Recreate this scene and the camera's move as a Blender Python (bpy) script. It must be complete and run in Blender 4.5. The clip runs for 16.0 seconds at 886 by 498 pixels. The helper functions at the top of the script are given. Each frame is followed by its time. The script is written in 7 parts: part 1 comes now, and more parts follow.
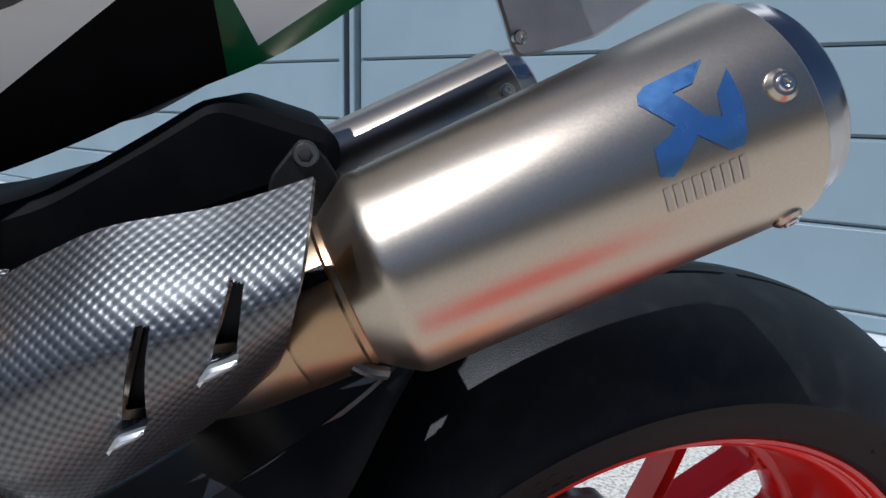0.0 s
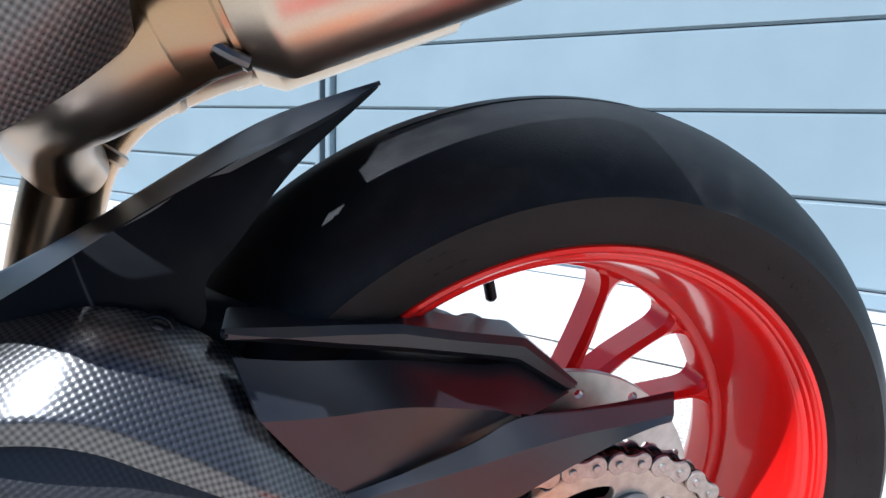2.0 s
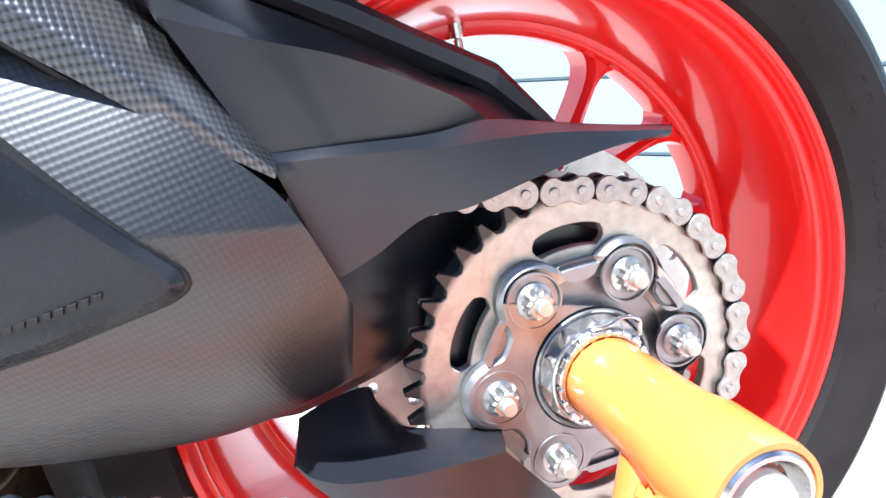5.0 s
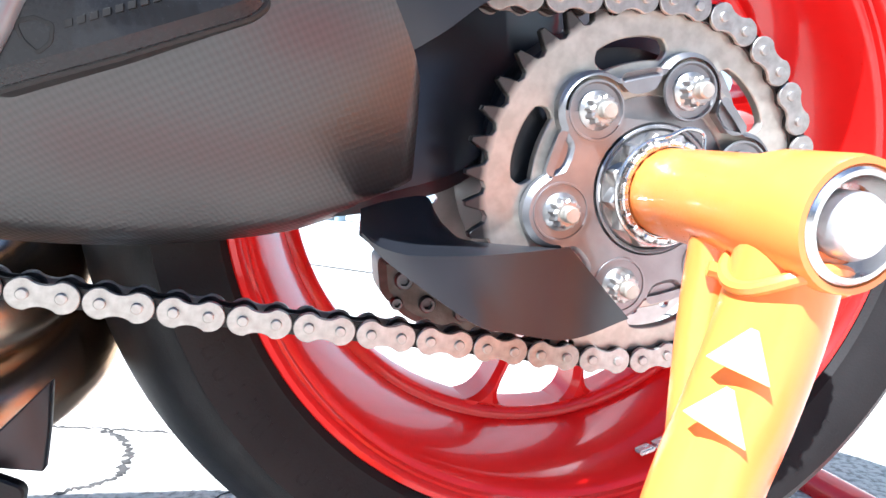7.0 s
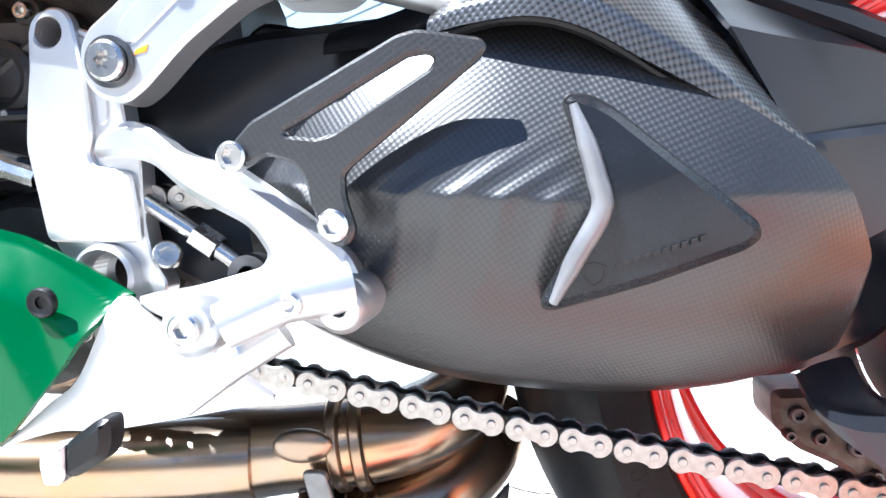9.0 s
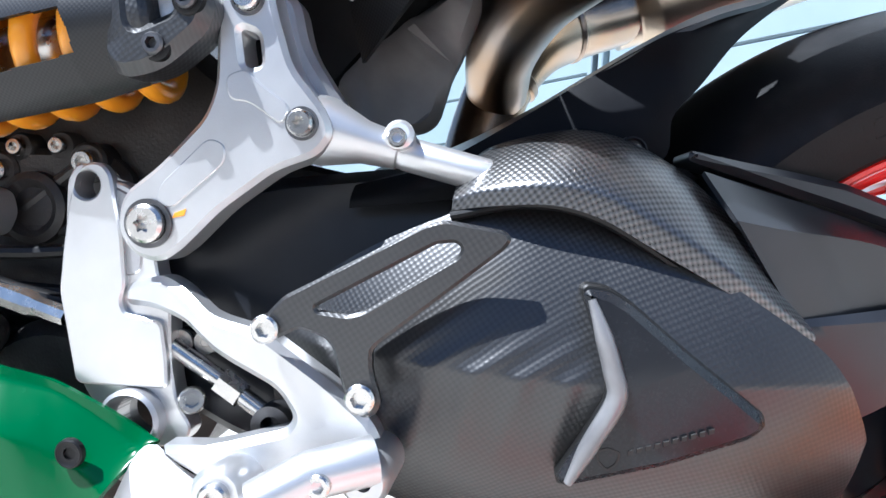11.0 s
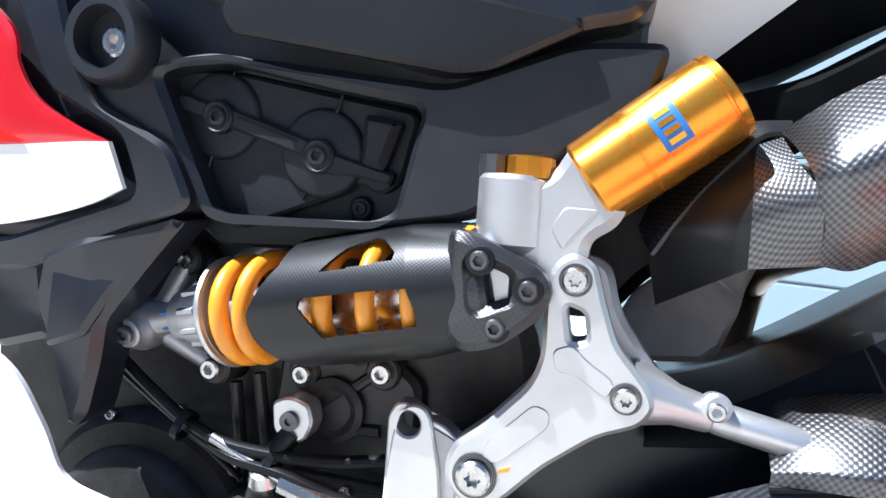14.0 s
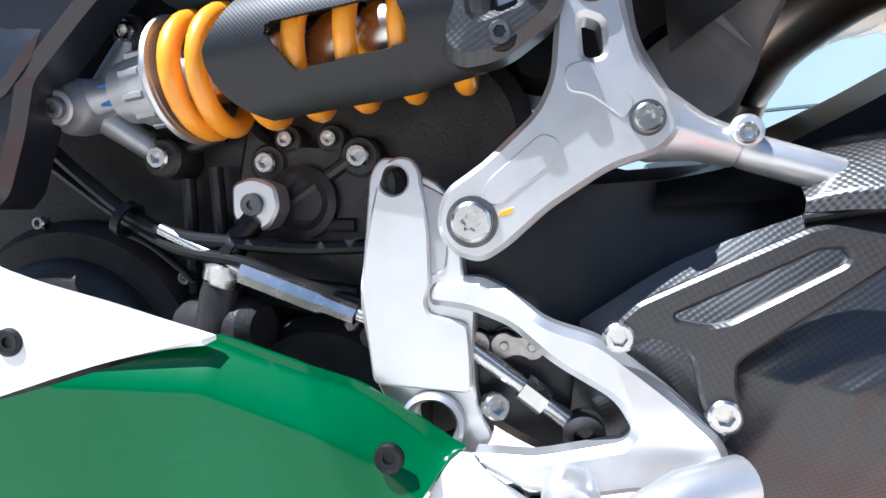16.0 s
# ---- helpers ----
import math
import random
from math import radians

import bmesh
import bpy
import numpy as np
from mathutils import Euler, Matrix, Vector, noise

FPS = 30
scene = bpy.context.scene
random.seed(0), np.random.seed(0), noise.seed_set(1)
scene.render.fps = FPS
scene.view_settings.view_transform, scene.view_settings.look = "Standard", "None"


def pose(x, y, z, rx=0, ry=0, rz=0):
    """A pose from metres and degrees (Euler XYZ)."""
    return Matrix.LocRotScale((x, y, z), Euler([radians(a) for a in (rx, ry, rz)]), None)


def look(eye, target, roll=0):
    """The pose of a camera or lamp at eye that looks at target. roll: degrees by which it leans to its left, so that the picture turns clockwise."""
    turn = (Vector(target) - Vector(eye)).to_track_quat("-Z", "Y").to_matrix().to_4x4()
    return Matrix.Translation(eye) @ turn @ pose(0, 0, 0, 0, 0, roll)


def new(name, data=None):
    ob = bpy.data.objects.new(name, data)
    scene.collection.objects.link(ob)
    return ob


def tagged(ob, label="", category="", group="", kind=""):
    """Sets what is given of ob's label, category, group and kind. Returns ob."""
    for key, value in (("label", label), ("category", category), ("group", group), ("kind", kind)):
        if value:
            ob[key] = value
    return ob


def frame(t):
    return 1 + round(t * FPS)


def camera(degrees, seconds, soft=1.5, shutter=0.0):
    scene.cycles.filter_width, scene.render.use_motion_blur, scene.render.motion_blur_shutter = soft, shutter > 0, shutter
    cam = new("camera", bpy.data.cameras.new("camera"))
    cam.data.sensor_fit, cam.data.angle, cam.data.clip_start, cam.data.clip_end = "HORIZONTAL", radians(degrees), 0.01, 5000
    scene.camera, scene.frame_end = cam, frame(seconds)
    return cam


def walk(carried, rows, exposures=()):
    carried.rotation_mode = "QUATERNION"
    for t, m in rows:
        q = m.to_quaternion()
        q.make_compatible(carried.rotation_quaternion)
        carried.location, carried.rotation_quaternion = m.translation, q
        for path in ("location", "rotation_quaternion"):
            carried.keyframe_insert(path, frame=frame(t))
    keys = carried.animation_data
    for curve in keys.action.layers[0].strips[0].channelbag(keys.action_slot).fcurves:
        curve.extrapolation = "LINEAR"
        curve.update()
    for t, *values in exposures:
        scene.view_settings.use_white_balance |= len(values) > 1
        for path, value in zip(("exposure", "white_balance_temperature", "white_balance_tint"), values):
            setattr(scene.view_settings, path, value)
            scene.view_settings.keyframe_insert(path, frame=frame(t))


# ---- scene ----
cam = camera(67.5, 16.0)
PATH = [
    (0, (-0.259, -0.426, 0.749), (0.240, 1.467, 0.342), 1.4),
    (0.5, (-0.239, -0.418, 0.717), (0.261, 1.502, 0.469), 0.6),
    (1, (-0.231, -0.436, 0.672), (0.351, 1.456, 0.383), 1.6),
    (1.5, (-0.213, -0.458, 0.655), (0.302, 1.439, 0.288), 2.2),
    (2, (-0.213, -0.475, 0.618), (0.325, 1.422, 0.278), 1.9),
    (2.5, (-0.211, -0.464, 0.564), (0.352, 1.425, 0.226), 1.6),
    (3, (-0.204, -0.462, 0.537), (0.357, 1.439, 0.271), 1.8),
    (3.5, (-0.188, -0.450, 0.498), (0.373, 1.445, 0.194), 2.0),
    (3.7, (-0.185, -0.448, 0.485), (0.390, 1.448, 0.215), 2.1),
    (5.8, (-0.180, -0.447, 0.385), (0.351, 1.468, 0.154), 1.4),
    (6, (-0.186, -0.448, 0.370), (0.310, 1.480, 0.186), 1.8),
    (6.5, (-0.187, -0.447, 0.336), (0.306, 1.481, 0.145), 1.8),
    (7, (-0.199, -0.451, 0.316), (0.308, 1.475, 0.135), 2.5),
    (7.5, (-0.235, -0.464, 0.319), (0.070, 1.509, 0.188), 1.6),
    (8, (-0.285, -0.486, 0.331), (-0.267, 1.509, 0.207), 0.9),
    (8.5, (-0.309, -0.495, 0.360), (-0.432, 1.494, 0.194), 1.4),
    (9, (-0.318, -0.503, 0.392), (-0.496, 1.485, 0.253), 1.7),
    (9.2, (-0.322, -0.505, 0.406), (-0.558, 1.476, 0.261), 1.1),
    (11.3, (-0.347, -0.519, 0.481), (-0.483, 1.475, 0.437), 3.7),
    (11.5, (-0.354, -0.519, 0.494), (-0.509, 1.475, 0.455), 3.5),
    (12, (-0.363, -0.528, 0.531), (-0.551, 1.464, 0.521), 3.4),
    (12.5, (-0.375, -0.523, 0.574), (-0.560, 1.468, 0.568), 3.5),
    (13, (-0.395, -0.535, 0.613), (-0.588, 1.456, 0.580), 3.4),
    (13.5, (-0.433, -0.554, 0.631), (-0.789, 1.413, 0.582), 3.4),
    (14, (-0.467, -0.557, 0.610), (-0.905, 1.393, 0.532), 4.0),
    (14.5, (-0.491, -0.556, 0.591), (-0.983, 1.380, 0.483), 3.7),
    (15, (-0.502, -0.550, 0.566), (-1.010, 1.381, 0.442), 3.7),
    (15.5, (-0.503, -0.535, 0.514), (-0.908, 1.421, 0.421), 5.3),
    (16, (-0.489, -0.513, 0.461), (-0.779, 1.464, 0.368), 4.4),
]
EXPOSURES = [(0.0, -0.15, 5500, 10), (0.5, -0.12, 5500, 10), (1.0, 0.05, 5500, 10), (2.0, 0.75, 5500, 10), (3.0, 1.32, 5500, 10), (3.7, 1.52, 5500, 10), (6.0, 1.95, 5500, 10), (6.5, 1.96, 5500, 10), (7.5, 1.82, 5500, 10), (8.0, 1.86, 5500, 10), (9.0, 2.00, 5500, 10), (11.5, 1.30, 5500, 10), (12.5, 1.34, 5500, 10), (14.0, 1.17, 5500, 10), (15.0, 1.38, 5500, 10), (15.5, 1.43, 5500, 10), (16.0, 1.30, 5500, 10)]
walk(cam, [(t, look(eye, target, roll)) for t, eye, target, roll in PATH], EXPOSURES)

# ---- world, sun, exposure ----
SUN = Vector((-0.46, -0.285, 0.84)).normalized()
world = bpy.data.worlds.new("sky")
scene.world = world
world.use_nodes = True
wn = world.node_tree
sky = wn.nodes.new("ShaderNodeTexSky")
sky.sky_type, sky.sun_disc = "NISHITA", False
sky.sun_elevation = math.asin(SUN.z)
sky.sun_rotation = math.atan2(SUN.x, SUN.y)
sky.dust_density, sky.ozone_density = 0.3, 3.0
wn.links.new(sky.outputs[0], wn.nodes["Background"].inputs[0])
wn.nodes["Background"].inputs[1].default_value = 0.052
lamp = bpy.data.lights.new("sun", "SUN")
lamp.energy, lamp.angle, lamp.color = 5.0, radians(0.5), (1.0, 0.96, 0.90)
sun_ob = new("sun", lamp)
sun_ob.matrix_world = look(SUN * 20, (0, 0, 0))


# ---- materials ----
def nodes_of(name):
    m = bpy.data.materials.new(name)
    m.use_nodes = True
    nt = m.node_tree
    return m, nt, nt.nodes["Principled BSDF"]


def noise_mix(nt, scale, c0, c1, lo=0.35, hi=0.65, detail=6, coords=None):
    n = nt.nodes.new("ShaderNodeTexNoise")
    n.inputs["Scale"].default_value, n.inputs["Detail"].default_value = scale, detail
    if coords is not None:
        nt.links.new(coords, n.inputs["Vector"])
    r = nt.nodes.new("ShaderNodeValToRGB")
    r.color_ramp.elements[0].position, r.color_ramp.elements[1].position = lo, hi
    r.color_ramp.elements[0].color, r.color_ramp.elements[1].color = (*c0, 1), (*c1, 1)
    nt.links.new(n.outputs["Fac"], r.inputs["Fac"])
    return r.outputs["Color"], n.outputs["Fac"]


def math_node(nt, op, a, b=None):
    n = nt.nodes.new("ShaderNodeMath")
    n.operation = op
    for k, v in enumerate((a, b)):
        if v is None:
            continue
        if isinstance(v, (int, float)):
            n.inputs[k].default_value = v
        else:
            nt.links.new(v, n.inputs[k])
    return n.outputs[0]


def surface(name, c0, c1, rough, metal=0.0, scale=40.0, bump=0.0, bump_scale=300.0, rough_var=0.08, coat=0.0, lo=0.35, hi=0.65):
    """A plain surface with stains at one scale and grain at another."""
    m, nt, b = nodes_of(name)
    tc = nt.nodes.new("ShaderNodeTexCoord")
    col, fac = noise_mix(nt, scale, c0, c1, lo, hi, coords=tc.outputs["Object"])
    nt.links.new(col, b.inputs["Base Color"])
    b.inputs["Metallic"].default_value = metal
    b.inputs["Coat Weight"].default_value = coat
    b.inputs["Coat Roughness"].default_value = 0.06
    fine = nt.nodes.new("ShaderNodeTexNoise")
    fine.inputs["Scale"].default_value, fine.inputs["Detail"].default_value = bump_scale, 4
    nt.links.new(tc.outputs["Object"], fine.inputs["Vector"])
    mixed = math_node(nt, "ADD", math_node(nt, "MULTIPLY", fac, rough_var), math_node(nt, "MULTIPLY", fine.outputs["Fac"], rough_var))
    nt.links.new(math_node(nt, "ADD", mixed, rough - rough_var), b.inputs["Roughness"])
    if bump > 0:
        bp = nt.nodes.new("ShaderNodeBump")
        bp.inputs["Strength"].default_value, bp.inputs["Distance"].default_value = bump, 0.001
        nt.links.new(fine.outputs["Fac"], bp.inputs["Height"])
        nt.links.new(bp.outputs["Normal"], b.inputs["Normal"])
    return m


def carbon(name, cell=0.0023, gloss=0.40, relief=0.5, tone=0.010, rise=1.25, coat=0.7, coat_rough=0.30, dull=0.08, bright=1.6):
    """Woven carbon fibre under a satin lacquer; the weave follows the sheet's own UV in metres."""
    m, nt, b = nodes_of(name)
    uv = nt.nodes.new("ShaderNodeUVMap")
    rot = nt.nodes.new("ShaderNodeMapping")
    rot.inputs["Scale"].default_value = (math.pi / cell,) * 3
    rot.inputs["Rotation"].default_value = (0, 0, radians(8))
    nt.links.new(uv.outputs[0], rot.inputs["Vector"])
    sep = nt.nodes.new("ShaderNodeSeparateXYZ")
    nt.links.new(rot.outputs[0], sep.inputs[0])
    weave = math_node(nt, "MULTIPLY", math_node(nt, "SINE", sep.outputs[0]), math_node(nt, "SINE", sep.outputs[1]))
    half = math_node(nt, "ADD", math_node(nt, "MULTIPLY", weave, 0.5), 0.5)
    ramp = nt.nodes.new("ShaderNodeValToRGB")
    ramp.color_ramp.elements[0].position, ramp.color_ramp.elements[1].position = 0.40, 0.64
    ramp.color_ramp.elements[0].color = (tone * 0.66, tone * 0.69, tone * 0.76, 1)
    ramp.color_ramp.elements[1].color = (tone * rise * 0.95, tone * rise * 0.98, tone * rise * 1.06, 1)
    nt.links.new(half, ramp.inputs["Fac"])
    tc = nt.nodes.new("ShaderNodeTexCoord")
    dirt, dfac = noise_mix(nt, 14, (0.75, 0.74, 0.72), (1.15, 1.15, 1.15), coords=tc.outputs["Object"])
    mul = nt.nodes.new("ShaderNodeMix")
    mul.data_type, mul.blend_type = "RGBA", "MULTIPLY"
    mul.inputs["Factor"].default_value = 1.0
    nt.links.new(ramp.outputs["Color"], mul.inputs["A"])
    nt.links.new(dirt, mul.inputs["B"])
    nt.links.new(mul.outputs["Result"], b.inputs["Base Color"])
    b.inputs["Metallic"].default_value = 0.0
    glint = math_node(nt, "ADD", math_node(nt, "MULTIPLY", half, bright - dull), dull)
    nt.links.new(glint, b.inputs["Specular IOR Level"])
    b.inputs["Coat Weight"].default_value = coat
    b.inputs["Coat IOR"].default_value = 1.7
    b.inputs["Coat Roughness"].default_value = coat_rough
    rough = math_node(nt, "ADD", math_node(nt, "MULTIPLY", half, -0.16), gloss + 0.12)
    nt.links.new(math_node(nt, "ADD", rough, math_node(nt, "MULTIPLY", dfac, 0.08)), b.inputs["Roughness"])
    bp = nt.nodes.new("ShaderNodeBump")
    bp.inputs["Strength"].default_value, bp.inputs["Distance"].default_value = relief, 0.0006
    nt.links.new(half, bp.inputs["Height"])
    nt.links.new(bp.outputs["Normal"], b.inputs["Normal"])
    return m


def brushed(name, c0, c1, rough, stretch=(1, 30, 1), heat=None, uneven=0.14, relief=0.06):
    """Metal with fine drawn lines and, if asked, heat tints."""
    m, nt, b = nodes_of(name)
    tc = nt.nodes.new("ShaderNodeTexCoord")
    mp = nt.nodes.new("ShaderNodeMapping")
    mp.inputs["Scale"].default_value = stretch
    nt.links.new(tc.outputs["Object"], mp.inputs["Vector"])
    col, fac = noise_mix(nt, 420, c0, c1, coords=mp.outputs[0])
    out = col
    if heat:
        big, _ = noise_mix(nt, 9, heat[0], heat[1], 0.38, 0.62, coords=tc.outputs["Object"])
        mx = nt.nodes.new("ShaderNodeMix")
        mx.data_type = "RGBA"
        mx.inputs["Factor"].default_value = 0.6
        nt.links.new(col, mx.inputs["A"])
        nt.links.new(big, mx.inputs["B"])
        out = mx.outputs["Result"]
    nt.links.new(out, b.inputs["Base Color"])
    b.inputs["Metallic"].default_value = 1.0
    nt.links.new(math_node(nt, "ADD", math_node(nt, "MULTIPLY", fac, uneven), rough - uneven / 2), b.inputs["Roughness"])
    bp = nt.nodes.new("ShaderNodeBump")
    bp.inputs["Strength"].default_value, bp.inputs["Distance"].default_value = relief, 0.0004
    nt.links.new(fac, bp.inputs["Height"])
    nt.links.new(bp.outputs["Normal"], b.inputs["Normal"])
    return m


CARBON = carbon("carbon_weave", 0.0023, 0.34, 0.5, 0.010, 1.2, 0.85, 0.26, 0.12, 1.9)
CARBON_SATIN = carbon("carbon_satin", 0.0021, 0.34, 0.26, 0.013, 0.76, 0.3, 0.32, 0.62, 0.73)
CARBON_FINE = carbon("carbon_matt", 0.0014, 0.36, 0.10, 0.007, 1.0, 0.22, 0.26, 0.26, 0.32)
PAD = surface("pad_black_satin", (0.0100, 0.0112, 0.0140), (0.0125, 0.0140, 0.0175), 0.27, bump=0.03, bump_scale=600, rough_var=0.05)
# paler than the pad: the sun's highlight on its lip, as colour
PAD_LIP = surface("sunlit_pad_edge", (0.16, 0.16, 0.165), (0.22, 0.22, 0.225), 0.30, 0.3, rough_var=0.05)
CARPET_RED = surface("red_carpet", (0.60, 0.016, 0.012), (0.68, 0.024, 0.018), 0.9, scale=30, bump=0.5, bump_scale=300)
HUGGER_BLACK = surface("hugger_plastic", (0.0045, 0.0050, 0.0064), (0.0065, 0.0072, 0.0090), 0.46, bump=0.04, bump_scale=700)
STICKER = surface("pale_yellow_sticker", (0.80, 0.70, 0.30), (0.84, 0.75, 0.36), 0.4)
BLACK = surface("black_plastic", (0.004, 0.004, 0.0045), (0.008, 0.008, 0.0085), 0.42, bump=0.15, bump_scale=900)
BLACK_MATT = surface("black_matt_plastic", (0.003, 0.003, 0.0035), (0.005, 0.005, 0.0055), 0.6, bump=0.15, bump_scale=900)
BLACK_PAINT = surface("black_satin_paint", (0.0098, 0.0112, 0.0148), (0.0125, 0.0142, 0.0188), 0.30, bump=0.02, bump_scale=700, rough_var=0.04)
SATIN_BLACK = surface("satin_black_arm", (0.0105, 0.0118, 0.0150), (0.0130, 0.0145, 0.0185), 0.34, bump=0.03, bump_scale=900, rough_var=0.05)
FRAME_GREY = surface("frame_black", (0.0085, 0.0100, 0.0132), (0.0115, 0.0132, 0.0170), 0.40, bump=0.12, bump_scale=800)
CAM_BLACK = surface("black_cam_casting", (0.010, 0.0113, 0.0142), (0.014, 0.0155, 0.0190), 0.52, bump=0.3, bump_scale=500)
for m, level in ((BLACK, 0.30), (BLACK_MATT, 0.05), (BLACK_PAINT, 0.65), (SATIN_BLACK, 0.62), (PAD, 0.36), (HUGGER_BLACK, 0.09), (FRAME_GREY, 0.60), (CAM_BLACK, 0.36)):
    m.node_tree.nodes["Principled BSDF"].inputs["Specular IOR Level"].default_value = level
ENGINE = surface("engine_casting", (0.026, 0.0240, 0.0230), (0.044, 0.0415, 0.0400), 0.42, 0.35, bump=0.35, bump_scale=500)
RUBBER = surface("tyre_tread_rubber", (0.003, 0.0034, 0.0042), (0.0140, 0.0142, 0.0150), 0.50, scale=45, bump=0.22, bump_scale=900, lo=0.50, hi=0.78)
RUBBER.node_tree.nodes["Principled BSDF"].inputs["Specular IOR Level"].default_value = 0.28
SIDEWALL = surface("tyre_sidewall_rubber", (0.009, 0.0080, 0.0078), (0.014, 0.0126, 0.012), 0.70, scale=25, bump=0.2, bump_scale=600)
SIDEWALL.node_tree.nodes["Principled BSDF"].inputs["Specular IOR Level"].default_value = 0.28
RED = surface("red_lacquer", (0.78, 0.009, 0.006), (0.84, 0.012, 0.008), 0.30, coat=0.6, scale=12)
RED.node_tree.nodes["Principled BSDF"].inputs["Specular IOR Level"].default_value = 0.3
RED_BODY = surface("red_bodywork", (0.55, 0.010, 0.018), (0.62, 0.014, 0.022), 0.2, coat=0.8, scale=6)
WHITE = surface("white_bodywork", (0.78, 0.78, 0.77), (0.84, 0.84, 0.83), 0.22, coat=0.7, scale=6)
GREEN = surface("green_bodywork", (0.0, 0.078, 0.022), (0.001, 0.092, 0.028), 0.26, coat=0.25, scale=7, bump=0.02, bump_scale=90)
GREEN.node_tree.nodes["Principled BSDF"].inputs["Specular IOR Level"].default_value = 0.20
TITAN = brushed("brushed_titanium", (0.54, 0.45, 0.355), (0.57, 0.48, 0.38), 0.30, (2, 2, 2), uneven=0.04, relief=0.012)
TITAN_HOT = brushed("heated_titanium", (0.36, 0.29, 0.21), (0.44, 0.36, 0.27), 0.30, (6, 6, 6), ((0.46, 0.26, 0.11), (0.32, 0.28, 0.27)), uneven=0.06, relief=0.02)
PIPE = brushed("header_titanium", (0.42, 0.34, 0.24), (0.5, 0.41, 0.30), 0.26, (5, 5, 5), ((0.60, 0.30, 0.10), (0.36, 0.30, 0.26)), uneven=0.05, relief=0.02)
PIPE_BLUE = brushed("blued_pipe", (0.10, 0.10, 0.22), (0.30, 0.17, 0.18), 0.25, (9, 9, 9), ((0.05, 0.07, 0.28), (0.34, 0.18, 0.12)))
ALU = surface("machined_aluminium", (0.60, 0.60, 0.60), (0.66, 0.66, 0.66), 0.36, 0.82, scale=30, bump=0.08, bump_scale=1200)
ALU_DARK = surface("cast_aluminium", (0.38, 0.38, 0.39), (0.46, 0.46, 0.47), 0.42, 0.8, bump=0.1, bump_scale=900)
FOIL = surface("matt_heat_foil", (0.10, 0.097, 0.093), (0.15, 0.145, 0.14), 0.55, 0.3, scale=25, bump=0.6, bump_scale=60)
GREY_STEEL = surface("grey_steel", (0.17, 0.17, 0.175), (0.24, 0.24, 0.245), 0.34, 0.9, scale=60)
STEEL = surface("zinc_steel", (0.55, 0.54, 0.52), (0.66, 0.65, 0.63), 0.26, 1.0, scale=120)
STEEL_DULL = surface("dull_zinc_steel", (0.42, 0.41, 0.39), (0.55, 0.53, 0.51), 0.36, 0.95, scale=160, bump=0.1, bump_scale=900)
STEEL_DARK = surface("dark_steel", (0.10, 0.10, 0.105), (0.16, 0.16, 0.165), 0.38, 0.9, scale=80)
CHAIN_PLATE = surface("chain_plate_steel", (0.36, 0.34, 0.31), (0.48, 0.46, 0.43), 0.42, 0.85, scale=220, bump=0.1, bump_scale=1500)
CHAIN_DARK = surface("greasy_chain_steel", (0.012, 0.011, 0.011), (0.035, 0.031, 0.028), 0.4, 0.5, scale=300)
CALIPER = surface("worn_caliper", (0.07, 0.055, 0.045), (0.13, 0.11, 0.095), 0.45, 0.5, scale=80, bump=0.3)
SPROCKET_FLAT = surface("sprocket_aluminium", (0.46, 0.43, 0.37), (0.58, 0.55, 0.48), 0.45, 0.7, scale=150, bump=0.15, bump_scale=900)


def greasy_sprocket():
    """Pale worn aluminium with black grease at the teeth."""
    m, nt, b = nodes_of("sprocket_aluminium_greasy")
    tc = nt.nodes.new("ShaderNodeTexCoord")
    col, fac = noise_mix(nt, 150, (0.46, 0.43, 0.37), (0.58, 0.55, 0.48), coords=tc.outputs["Object"])
    off = nt.nodes.new("ShaderNodeVectorMath")
    off.operation = "SUBTRACT"
    nt.links.new(tc.outputs["Object"], off.inputs[0])
    off.inputs[1].default_value = (0.002, -0.1195, 0.3838)
    size = nt.nodes.new("ShaderNodeVectorMath")
    size.operation = "LENGTH"
    nt.links.new(off.outputs[0], size.inputs[0])
    uneven = math_node(nt, "ADD", size.outputs["Value"], math_node(nt, "MULTIPLY", fac, 0.004))
    ramp = nt.nodes.new("ShaderNodeMapRange")
    for k, v in ((1, 0.0945), (2, 0.0990), (3, 0.0), (4, 1.0)):
        ramp.inputs[k].default_value = v
    nt.links.new(uneven, ramp.inputs[0])
    mx = nt.nodes.new("ShaderNodeMix")
    mx.data_type = "RGBA"
    nt.links.new(ramp.outputs[0], mx.inputs["Factor"])
    nt.links.new(col, mx.inputs["A"])
    mx.inputs["B"].default_value = (0.07, 0.066, 0.063, 1)
    nt.links.new(mx.outputs["Result"], b.inputs["Base Color"])
    b.inputs["Metallic"].default_value = 0.7
    nt.links.new(math_node(nt, "ADD", math_node(nt, "MULTIPLY", fac, 0.2), 0.33), b.inputs["Roughness"])
    return m


